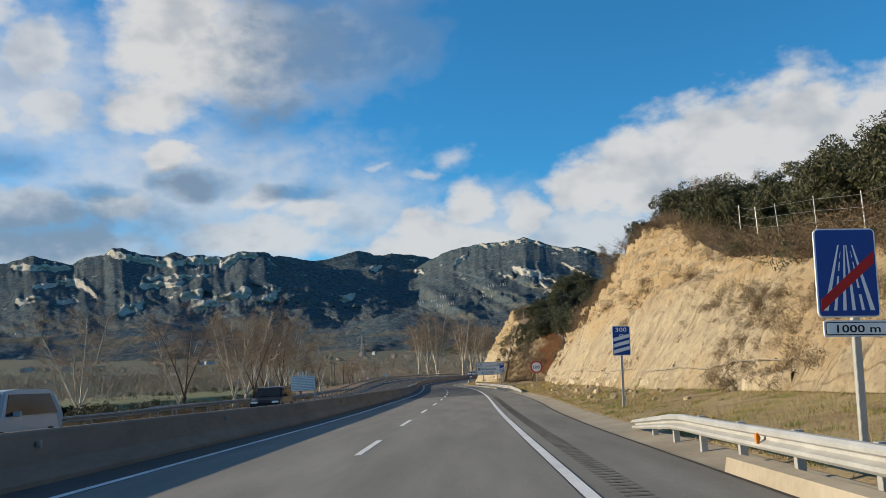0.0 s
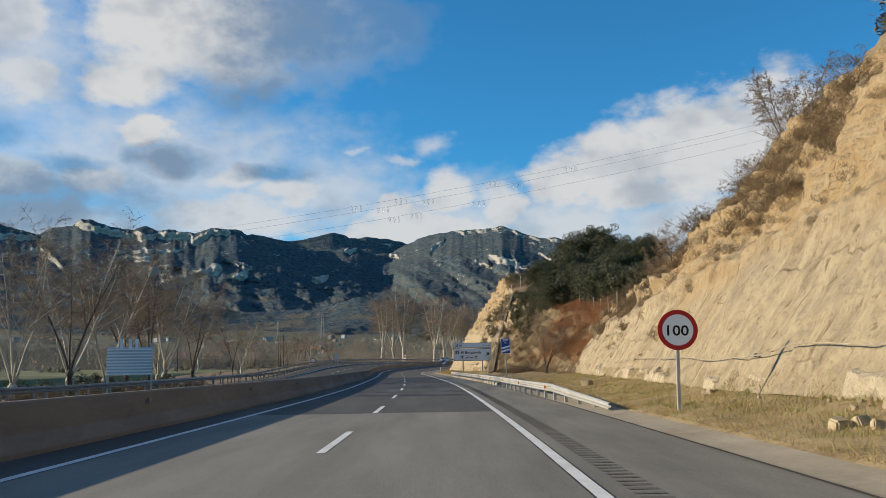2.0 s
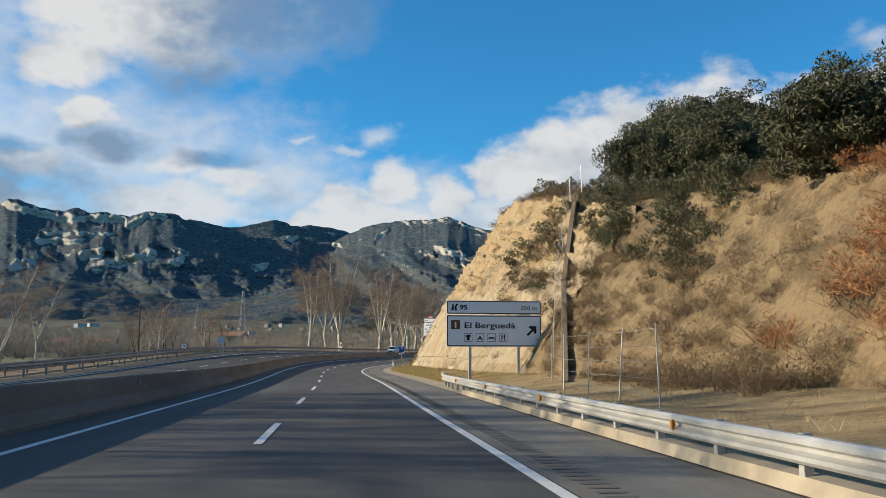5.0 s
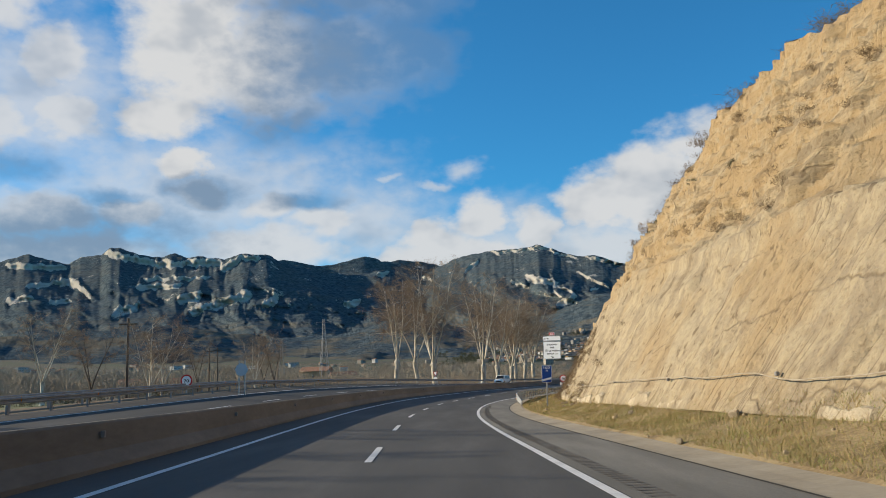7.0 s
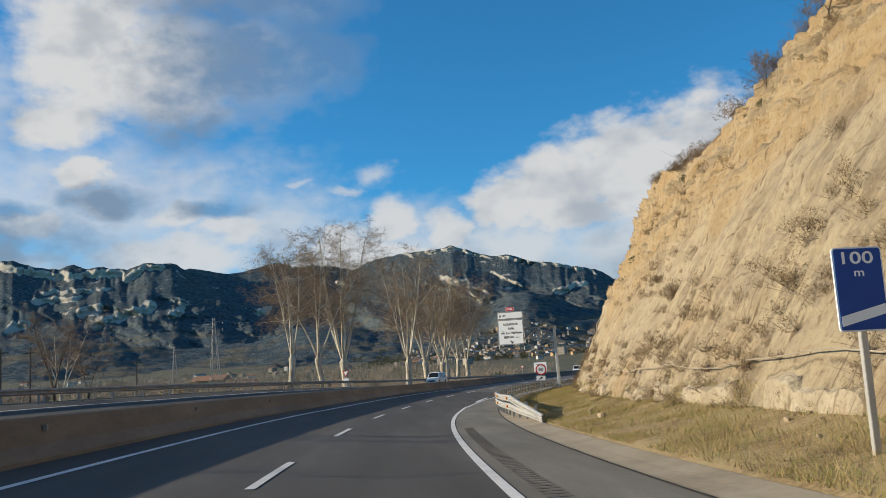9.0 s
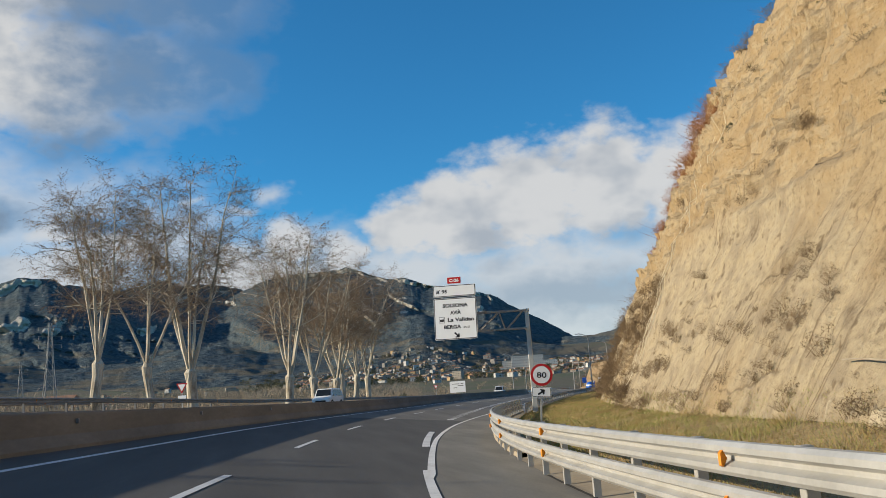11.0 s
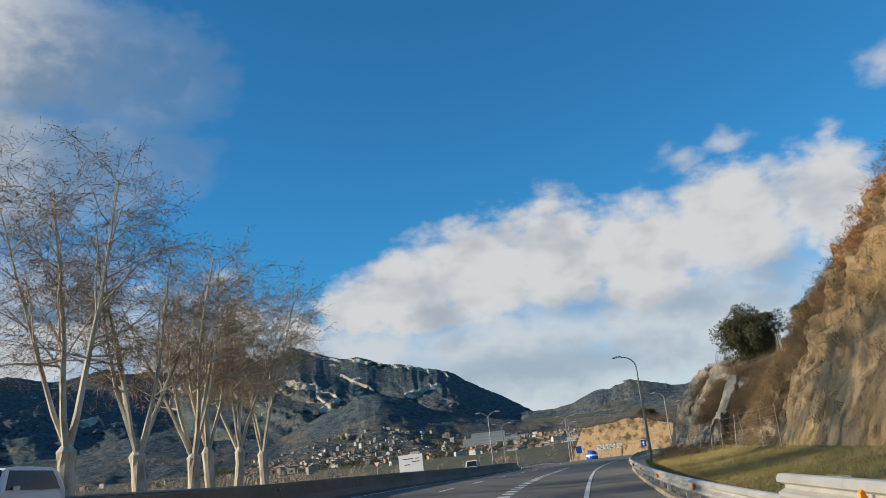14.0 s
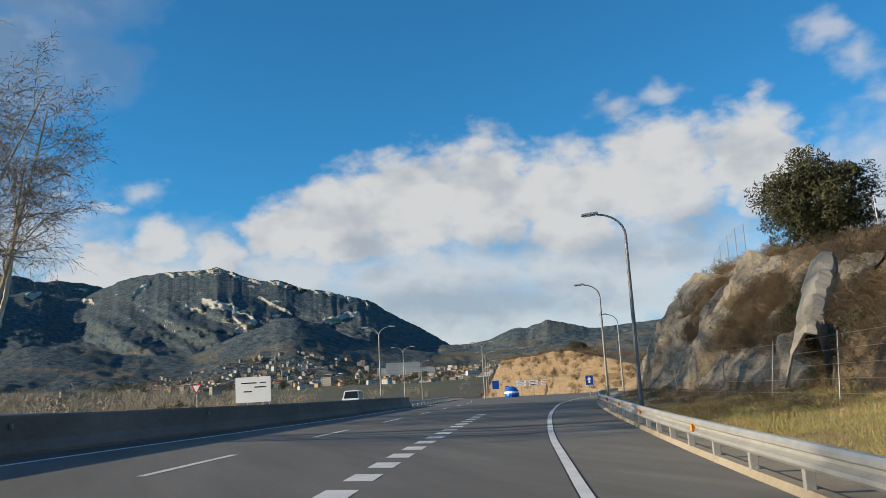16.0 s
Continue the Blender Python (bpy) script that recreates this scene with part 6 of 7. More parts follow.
# grass on the verge
def blades(count, s0, s1, tall, u_of):
    s = rng.uniform(s0, s1, count)
    out = np.empty((count, 3, 3))
    for i in range(count):
        u = u_of(s[i])
        p = spot(s[i], u, land_z(s[i], u) - 0.02)
        h = tall * rng.uniform(0.4, 1.2)
        a = rng.uniform(0, 6.28)
        w = rng.uniform(0.003, 0.008)
        lean_x, lean_y = rng.normal(0, 0.7 * h), rng.normal(0, 0.7 * h)
        out[i] = ((p.x - math.cos(a) * w, p.y - math.sin(a) * w, p.z), (p.x + math.cos(a) * w, p.y + math.sin(a) * w, p.z), (p.x + lean_x, p.y + lean_y, p.z + h))
    return out


def clumpy(s):
    """Offsets that gather in tufts."""
    p, t = smooth(PAVED, s) + 1.0, smooth(TOE, s, 4) + 0.3
    for _ in range(4):
        u = rng.uniform(p, max(t, p + 0.5))
        if noise.noise(Vector((s * 0.55, u * 0.9, 4.0))) > rng.uniform(-0.6, 0.45):
            break
    return u


def tufts(s):
    """Offsets in a few denser tufts."""
    p, t = smooth(PAVED, s) + 1.0, smooth(TOE, s, 4) + 0.3
    for _ in range(14):
        u = rng.uniform(p, max(t, p + 0.5))
        if noise.noise(Vector((s * 1.1, u * 1.4, 14.0))) > 0.28:
            break
    return u


straw = np.concatenate([blades(120000, 12, 120, 0.09, clumpy), blades(110000, 160, 262, 0.10, clumpy), blades(60000, 262, 372, 0.14, clumpy), blades(50000, 262, 372, 0.20, tufts), blades(16000, 14, 262, 0.24, tufts)])
tagged(new("dry_grass", tri_soup("dry_grass", straw, BLADE)), "dry yellow grass on the verge", "grass", kind="stuff")
fresh = np.concatenate([blades(24000, 10, 46, 0.10, tufts), blades(20000, 60, 116, 0.10, tufts), blades(65000, 165, 262, 0.09, clumpy), blades(120000, 262, 372, 0.13, clumpy)])
tagged(new("green_grass", tri_soup("green_grass", fresh, GREEN_BLADE)), "green tufts of grass on the verge", "grass", kind="stuff")

# meadow, hedges and dark bushes beyond the opposite carriageway
MEADOW = surface("winter meadow", [(0.25, (0.07, 0.08, 0.03)), (0.5, (0.13, 0.135, 0.05)), (0.75, (0.22, 0.19, 0.085))], 0.08, 0.95, bump=0.05, speckle=0.5)
sheet("meadow", list(np.arange(120, 302, 4.0)), [i / 10 for i in range(11)],
      lambda s, k: (lambda u: spot(s, u, 0.1 + (-40 - u) * 0.017 + 0.15 * noise.noise(Vector((s * 0.05, u * 0.05, 0))) if 0 < k < 1 else -3.0))(-40.0 - k * 70.0),
      MEADOW, "green and straw winter meadow beside the road")
rng = np.random.default_rng(57)
hedge = []
big_greens = [leafy_crown(1.3, 1.0, 20, 46, 0.055) for _ in range(3)]
for count, s0, s1, u0, u1, z_off, size0, size1 in ((60, 30, 150, -34, -25, -0.7, 0.8, 2.2), (50, 150, 330, -36, -26.5, -0.6, 0.4, 1.0), (50, 60, 300, -95, -74, -3.2, 1.5, 4.0), (26, 300, 500, -60, -40, -0.9, 1.0, 3.0)):
    for _ in range(count):
        s, u = rng.uniform(s0, s1), rng.uniform(u0, u1)
        p = spot(s, u, road_z(min(s, 480), edge_u(min(s, 480)) - 22) + z_off)
        hedge.append(placed(big_greens[rng.integers(3)], p.x, p.y, p.z - 0.2, rng.uniform(size0, size1), rng.uniform(0, 6.28)))
tagged(new("hedge", tri_soup("hedge", np.concatenate(hedge), OAK_LEAF)), "dark evergreen bushes along the fields", "bushes", kind="stuff")
rng = np.random.default_rng(58)
reeds = []
for count, s0, s1, u0, u1, z_off, size0, size1 in ((420, 10, 150, -34, -22.5, -0.5, 0.5, 1.4), (110, 150, 420, -28, -24.5, -0.5, 0.3, 0.7)):
    for _ in range(count):
        s, u = rng.uniform(s0, s1), rng.uniform(u0, u1)
        p = spot(s, u, road_z(s, edge_u(s) - 22) + z_off)
        reeds.append(placed(bushes[rng.integers(4)], p.x, p.y, p.z - 0.15, rng.uniform(size0, size1), rng.uniform(0, 6.28)))
tagged(new("dry_brush", tri_soup("dry_brush", np.concatenate(reeds), SCRUB)), "dry brush along the opposite verge", "bushes", kind="stuff")

# woods and hedges of the valley
rng = np.random.default_rng(61)
sprays = [twig_spray(52, 1.0, 0.46, 0.011) for _ in range(3)] + [leafy_crown(0.9, 0.9, 12, 16, 0.05) for _ in range(2)]
woods = []


def wood_strip(count, s0, s1, u0, u1, tall0, tall1):
    for _ in range(count):
        s, u = rng.uniform(s0, s1), rng.uniform(u0, u1)
        p = spot(s, u, 0)
        z = max(valley_z(p.x, p.y), 0.0 if u > -60 else -50) if u < -60 else left_z(min(s, 480), u) - 1.0
        woods.append(placed(sprays[rng.integers(5)], p.x, p.y, z - 0.3, rng.uniform(tall0, tall1), rng.uniform(0, 6.28)))


wood_strip(160, 60, 300, -39, -32, 0.7, 1.6)
wood_strip(420, 300, 500, -60, -38, 1.8, 4.0)
wood_strip(500, 100, 560, -190, -110, 4, 9)
wood_strip(420, 150, 590, -320, -220, 6, 12)
wood_strip(160, 40, 200, -110, -60, 3, 7)
wood_strip(160, 400, 590, -110, -50, 3, 7)
for _ in range(800):
    a, r = radians(rng.uniform(-32, 24)), rng.uniform(480, 1300)
    if a > radians(4) and rng.random() < 0.75:
        continue
    x, y = r * math.sin(a), 150 + r * math.cos(a)
    woods.append(placed(sprays[rng.integers(5)], x, y, valley_z(x, y) - 0.3, rng.uniform(5, 10) if a < radians(4) else rng.uniform(3, 6), rng.uniform(0, 6.28)))
tagged(new("woods", tri_soup("woods", np.concatenate(woods), WOODS)), "bare brown winter woods and hedges across the valley", "woods", kind="stuff")

# scrub on the cut hill
rng = np.random.default_rng(71)
far_scrub = []
for _ in range(380):
    a, b = rng.uniform(0, 1), rng.uniform(0.3, 0.85) if rng.random() < 0.8 else rng.uniform(0.02, 0.3)
    p = far_hill(a, b)
    far_scrub.append(placed(bushes[rng.integers(4)], p.x, p.y, p.z - 0.2, rng.uniform(0.8, 2.0), rng.uniform(0, 6.28)))
tagged(new("scrub", tri_soup("scrub", np.concatenate(far_scrub), SCRUB)), "brown scrub on the cut hillside", "bushes", kind="stuff")
p = far_hill(0.55, 0.6)
lone = copy_thing(oaks[2], pose(p.x, p.y, p.z - 0.3, 0, 0, 40))
lone.scale = (0.9, 0.9, 0.9)


# ---- rock nets, stones, channel and fences ----
WIRE = surface("net cable", two((0.30, 0.25, 0.18), (0.42, 0.36, 0.27)), 3.0, 0.7, metal=0.2)
for s0, s1 in ((24, 98), (172, 262)):
    ob = thing("rockfall_net_cable", "sagging steel cable of a rockfall net along the rock foot", "cable", Matrix.Identity(4), "net cables")
    pts, rad = [], []
    for s in np.arange(s0, s1, 0.8):
        t = smooth(TOE, s, 4)
        h = 0.85 + 0.22 * noise.noise(Vector((s * 0.3, 1, 0))) + 0.3 * noise.noise(Vector((s * 0.07, 5, 0)))
        p = face_point(s, h / max(smooth(CREST, s, 5), 2.0))
        a = heading(s)
        pts.append(p + Vector((-math.cos(a) * 0.16, math.sin(a) * 0.16, 0.05)))
        rad.append(0.016)
    part("cable", tube(pts, rad, 5), WIRE, ob)
    for s in np.arange(s0 + 2, s1, 9.0):
        p = face_point(s, 0.9 / max(smooth(CREST, s, 5), 2.0))
        a = heading(s)
        bm = box(-0.05, -0.06, -0.05, 0.04, 0.06, 0.05, 0.015)
        bmesh.ops.translate(bm, vec=p + Vector((-math.cos(a) * 0.12, math.sin(a) * 0.12, 0)), verts=bm.verts)
        part("anchor", bm, STEEL_DARK, ob, "rock anchor plate")

rnd = random.Random(5)


STONE = surface("fallen stone", [(0.3, (0.30, 0.23, 0.14)), (0.55, (0.44, 0.35, 0.23)), (0.8, (0.54, 0.45, 0.31))], 1.6, 0.95, bump=0.02, speckle=0.5, vary=0.15)


def stone_mesh(seed):
    """A split block with worn edges."""
    rs = random.Random(seed)
    bm = bmesh.new()
    bmesh.ops.create_cube(bm, size=1.0)
    for v in bm.verts:
        v.co = Vector((v.co.x * rs.uniform(0.75, 1.15), v.co.y * rs.uniform(0.7, 1.1), v.co.z * rs.uniform(0.6, 1.0)))
    bmesh.ops.bevel(bm, geom=list(bm.edges), offset=0.12, segments=2, affect="EDGES")
    bmesh.ops.triangulate(bm, faces=bm.faces)
    for v in bm.verts:
        v.co *= 1 + 0.14 * noise.noise(v.co * 2.2 + Vector((seed * 9.0, 0, 0)))
    me = bpy.data.meshes.new("stone")
    bm.to_mesh(me)
    bm.free()
    me.materials.append(STONE)
    return me


stones = [stone_mesh(i) for i in range(5)]
SPOTS = [(47.5, 6.9, 0.42), (52, 6.6, 0.3), (44, 6.6, 0.34), (41.5, 6.9, 0.26), (60, 6.7, 0.25), (38, 6.4, 0.3), (90, 7.2, 0.5)]
for i in range(210):
    s = rnd.choice((rnd.uniform(25, 75), rnd.uniform(30, 60), rnd.uniform(170, 240)))
    SPOTS.append((s, smooth(TOE, s, 4) - 0.1 - 2.2 * rnd.random() ** 2, 0.06 + 0.2 * rnd.random() ** 3))
for s, u, size in SPOTS:
    st_ = new("stone", rnd.choice(stones))
    p = spot(s, u, land_z(s, u) + size * 0.18)
    st_.matrix_world = pose(p.x, p.y, p.z, rnd.uniform(-20, 20), rnd.uniform(-20, 20), rnd.uniform(0, 360)) @ Matrix.Scale(size, 4)
    tagged(st_, "pale fallen stone on the grass verge", "stone", "fallen stones")
CHANNEL = surface("stained channel concrete", [(0.25, (0.10, 0.08, 0.055)), (0.55, (0.19, 0.155, 0.11)), (0.8, (0.29, 0.245, 0.18))], 0.8, 0.95, bump=0.03, speckle=0.5)


def channel(s0, u0, s1, u1, width, label, lift=0.35):
    """A concrete gully laid up the slope."""
    n = 60
    prof = [(-0.66, -1.2), (-0.62, 0.02), (-0.40, 0.06), (-0.34, -0.85), (0.34, -0.85), (0.46, 0.24), (0.66, 0.26), (0.78, -1.2)]
    verts = []
    for i in range(n):
        k = i / (n - 1)
        s, u = s0 + (s1 - s0) * k, u0 + (u1 - u0) * k
        c = spot(s, u, land_z(s, u) + lift)
        d = spot(s0 + (s1 - s0) * min(k + 0.02, 1.02), u0 + (u1 - u0) * min(k + 0.02, 1.02), 0) - spot(s, u, 0)
        side = Vector((d.y, -d.x, 0)).normalized()
        for a, h in prof:
            verts.append(c + side * a * width + Vector((0, 0, h + 0.06 * noise.noise(Vector((i * 0.7, a, 0))))))
    m = len(prof)
    faces = [(i * m + j, i * m + j + 1, (i + 1) * m + j + 1, (i + 1) * m + j) for i in range(n - 1) for j in range(m - 1)]
    tagged(mesh_object("drainage_channel", verts, faces, CHANNEL, False), label, "channel", kind="structure")


channel(153, 9.4, 163.2, 12.0, 1.1, "concrete drainage channel climbing the slope", 0.0)
channel(163.2, 12.0, 172, 15.2, 1.1, "concrete drainage channel climbing the slope", 0.05)


# the pale walled gully that runs up between the scrub slope and the outcrop
PALE_WALL = surface("pale weathered concrete", [(0.25, (0.20, 0.175, 0.14)), (0.5, (0.34, 0.30, 0.24)), (0.8, (0.47, 0.43, 0.36))], 0.7, 0.95, bump=0.05, speckle=0.5)


def gully_wall(side, label):
    """A broken wall of cast rock on one side of the gully."""
    verts, n = [], 30
    for i in range(n):
        k = i / (n - 1)
        s, u = 366.4 + 4.0 * k, 10.8 + 2.4 * k
        c = spot(s, u, land_z(s, u))
        d = (spot(s + 0.85, u + 0.62, 0) - spot(s, u, 0)).normalized()
        across = Vector((d.y, -d.x, 0)) * side
        high = (0.95 - 0.5 * k) * (1.0 if side < 0 else 0.7) * (0.8 + 0.5 * noise.cell(Vector((math.floor(i / 5.0) * 1.7, side, 2.0))))
        for out, z in ((0.50, -0.9), (0.58, 0.55 * high), (0.66, high), (1.05, high + 0.08), (1.5, 0.45 * high), (1.9, -0.6)):
            chip = 0.12 * noise.fractal(Vector((i * 0.45, out * 2.0, side * 5.0)), 0.8, 2.0, 3)
            verts.append(c + across * (out + chip) + Vector((0, 0, z + chip)))
    faces = [(i * 6 + j, i * 6 + j + 1, (i + 1) * 6 + j + 1, (i + 1) * 6 + j) for i in range(n - 1) for j in range(5)]
    tagged(mesh_object("gully_wall", verts, faces, PALE_WALL, False), label, "wall", kind="structure")


gully_wall(-1, "pale broken wall of the gully beside the outcrop")
gully_wall(1, "pale broken wall of the gully beside the scrub slope")


def fence(line, tall, label, wires=4, every=3.0, white=True, lean=4.0):
    """Thin posts and wires along points (s, u)."""
    ob = thing("wire_fence", label, "fence", Matrix.Identity(4), "wire fences")
    tops = []
    for (sa, ua), (sb, ub) in zip(line, line[1:]):
        n = max(int(math.hypot(sb - sa, ub - ua) / every), 1)
        for i in range(n):
            s, u = sa + (sb - sa) * i / n, ua + (ub - ua) * i / n
            p = spot(s, u, land_z(s, u))
            q = p + Vector((rnd.gauss(0, tall * lean / 100), rnd.gauss(0, tall * lean / 100), tall))
            part("post", tube([p - Vector((0, 0, 0.3)), q], [0.025, 0.02], 5), GALV if white else STEEL_DARK, ob)
            tops.append((p, q))
    for k in range(wires):
        f = (k + 0.7) / wires
        pts = [a.lerp(b, f) for a, b in tops]
        part("wire", tube(pts, [0.008] * len(pts), 3), STEEL_DARK, ob)


fence([(20, 13.0), (36, 13.4), (55, 15.6), (72, 17.5)], 1.7, "pale posts of a wire fence along the hilltop", every=3.4)
fence([(110, 13.6), (130, 16.0), (150, 18.5)], 1.6, "wire fence on thin posts up the scrubby slope", every=5.0)
fence([(139, 7.5), (150, 8.0), (156, 9.0), (163.5, 11.0), (172, 14.2), (180, 18)], 2.0, "tall wire fence climbing beside the drainage channel", wires=5, every=3.4)
fence([(338, 8.3), (350, 8.4), (361, 8.6), (372, 8.4), (386, 8.4)], 1.9, "leaning posts of a wire fence beside the exit lane", wires=5, every=4.0, white=False, lean=7)
fence([(366, 15.0), (374, 17.0), (384, 18.5)], 1.5, "pale fence posts on the rocks", every=2.0)
fence([(392, 15.5), (402, 16.0), (416, 17.5), (428, 19.5)], 2.4, "dark mesh fence on top of the rocks", wires=14, every=2.2, white=False, lean=1)

# low lines of fallen cable at the foot of the tall cutting, and the pale ropes that hang on it
ROPE = surface("pale rope", two((0.55, 0.48, 0.34), (0.68, 0.60, 0.45)), 3.0, 0.9)
ob = thing("hanging_ropes", "pale ropes hanging down the tall rock cutting", "ropes", Matrix.Identity(4))
for j, (s0, s1, k0, k1) in enumerate(((286, 281.5, 0.8, 0.1), (287, 282.0, 0.78, 0.16), (284.5, 283.4, 0.5, 0.12), (287.5, 284.2, 0.7, 0.05))):
    pts = []
    for i in range(26):
        k = i / 25
        s = s0 + (s1 - s0) * k + 0.25 * noise.noise(Vector((i * 0.4, j * 7.0, 0)))
        p = face_point(s, k0 + (k1 - k0) * k)
        a = heading(s)
        pts.append(p + Vector((-math.cos(a) * 0.14, math.sin(a) * 0.14, 0.05)))
    part("rope", tube(pts, [0.014] * 26, 4), ROPE, ob)

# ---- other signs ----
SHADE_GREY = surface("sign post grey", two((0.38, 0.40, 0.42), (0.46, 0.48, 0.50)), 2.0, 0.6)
ob = thing("road_sign", "back of a large ribbed direction sign on two posts", "road sign", place(105.2, -18.6, road_z(105, -18) - 0.4))
for x in (-1.36, 1.36):
    sign_post(ob, x, -0.2, 3.55 if x > 0 else 3.3, 0.13, 0.05)
back_p = part("back_panel", box(-1.42, -0.03, 1.55, 1.42, 0.0, 3.3), SIGN_BACK, ob, "blue-grey ribbed aluminium back")
for i in range(9):
    part("rib", box(-1.42, -0.09, 1.58 + i * 0.19, 1.42, -0.03, 1.67 + i * 0.19, 0.01), SIGN_WHITE, back_p)
for x in (-0.5, 0.05, 0.45):
    part("stiffener", box(x - 0.09, -0.14, 3.2, x + 0.09, -0.095, 3.8), SIGN_WHITE, ob)
for s, u in ((228.2, -17.0),):
    ob = thing("road_sign", "grey back of an eight-sided road sign on two posts", "road sign", place(s, u, road_z(s, u) - 0.1), "sign backs")
    part("back_disc", disc(0, 2.0, 0.5, -0.03, 0, 8), SIGN_BACK, ob)
    sign_post(ob, -0.2, -0.1, 2.7, 0.09)
    sign_post(ob, 0.25, -0.1, 2.7, 0.09)

def yield_sign(s, u, z, size=0.55, plate_too=True):
    ob = thing("yield_sign", "white triangular give way sign with a red rim", "road sign", place(s, u, z), "give way signs")
    sign_post(ob, 0, -0.1, 2.4)
    tri = lambda r, y: outline([(r * math.cos(radians(a)), 2.2 + r * math.sin(radians(a))) for a in (30, 150, 270)], y - 0.006, y)
    plate = part("triangle", tri(size, -0.02), SIGN_RED, ob)
    part("face", tri(size * 0.68, -0.03), SIGN_WHITE, plate)
    if plate_too:
        part("distance_plate", box(-0.35, -0.03, 1.2, 0.35, 0, 1.5), SIGN_WHITE, ob)


yield_sign(313, -24.5, road_z(313, -22) - 0.3)
yield_sign(405, -24, road_z(400, -20) + 0.2, 0.5, False)
ob = thing("direction_sign", "white direction sign board on posts across the road", "road sign", place(409.9, -20.8, road_z(409, -12) - 0.1))
for x in (-0.6, 0.7, 1.25):
    sign_post(ob, x, -0.2, 2.6, 0.1)
plate = panel(ob, "board", -1.6, 1.2, 1.4, 3.3, SIGN_WHITE, SIGN_WHITE, 0.05, 0.0)
for z, x0, x1 in ((2.75, -1.1, 0.2), (2.4, 0.0, 1.0), (2.75, 0.5, 1.0), (2.05, -0.9, -0.2)):
    part("line", box(x0, -0.045, z, x1, -0.04, z + 0.1), SIGN_BLACK, plate)
for s, u, z in ((417.2, 7.6, 1.0), (500, 0.5, 1.2)):
    ob = thing("road_sign", "small square blue road sign on a post", "road sign", place(s, u, land_z(s, u) - 0.05), "small blue signs")
    sign_post(ob, 0, -0.2, 1.9)
    plate = panel(ob, "panel", -0.36, 1.1, 0.36, 2.0, SIGN_BLUE, SIGN_BLUE, 0.04, 0.0)
    part("mark", outline([(-0.08, 1.3), (0.08, 1.3), (0.08, 1.6), (0.2, 1.6), (0.0, 1.85), (-0.2, 1.6), (-0.08, 1.6)], -0.044, -0.04), SIGN_WHITE, plate)
ob = thing("road_sign", "square blue road sign at the exit gore", "road sign", place(490, -1.5, road_z(490, -1.5)), "small blue signs")
sign_post(ob, 0, -0.2, 2.2, 0.12)
panel(ob, "panel", -0.6, 1.4, 0.6, 2.9, SIGN_BLUE, SIGN_BLUE, 0.05, 0.0)
for i in range(3):
    ob2 = thing("arrow_sign", "stack of small pale direction signs on a post", "road sign", place(494 + i, 3.0 + i * 2.2, road_z(494, 3)))
    sign_post(ob2, 0, -0.2, 3.2, 0.12)
    for k in range(2):
        p = panel(ob2, "arrow_board", -0.9, 1.7 + k * 0.55, 0.9, 2.15 + k * 0.55, SIGN_WHITE, SIGN_BLACK, 0.04, 0.02)
        part("writing", box(-0.6, -0.046, 1.86 + k * 0.55, 0.5, -0.041, 1.98 + k * 0.55), SIGN_BLACK, p)
limit_sign(230.4, -22.2, "70", 1.45, road_z(230, -20) - 0.5, 0.0, "round 70 speed limit sign beside the slip road")
# gore bollard
BOLLARD = surface("blue plastic", two((0.01, 0.09, 0.42), (0.02, 0.12, 0.5)), 1.0, 0.4)
ob = thing("gore_bollard", "large rounded blue plastic bollard at the exit gore", "bollard", place(468, 1.0, road_z(468, 1)))
bm = bmesh.new()
ring = []
for z, r in ((0.0, 1.0), (0.25, 1.08), (0.9, 1.0), (1.35, 0.75), (1.55, 0.3)):
    ring.append([bm.verts.new((r * math.cos(a * math.pi / 8), r * math.sin(a * math.pi / 8), z)) for a in range(16)])
for a, b in zip(ring, ring[1:]):
    for j in range(16):
        bm.faces.new((a[j], a[(j + 1) % 16], b[(j + 1) % 16], b[j]))
bm.faces.new(ring[-1])
part("shell", bm, BOLLARD, ob)
part("band", tube([(0, 0, 0.55), (0, 0, 0.85)], [1.09, 1.05], 16), SIGN_WHITE, ob, "white reflective band")

# ---- cars on the opposite carriageway ----
GLASS = surface("car glass", two((0.012, 0.015, 0.018), (0.02, 0.024, 0.028)), 2.0, 0.12)
TYRE = surface("tyre rubber", two((0.015, 0.015, 0.016), (0.03, 0.03, 0.03)), 4.0, 0.85)


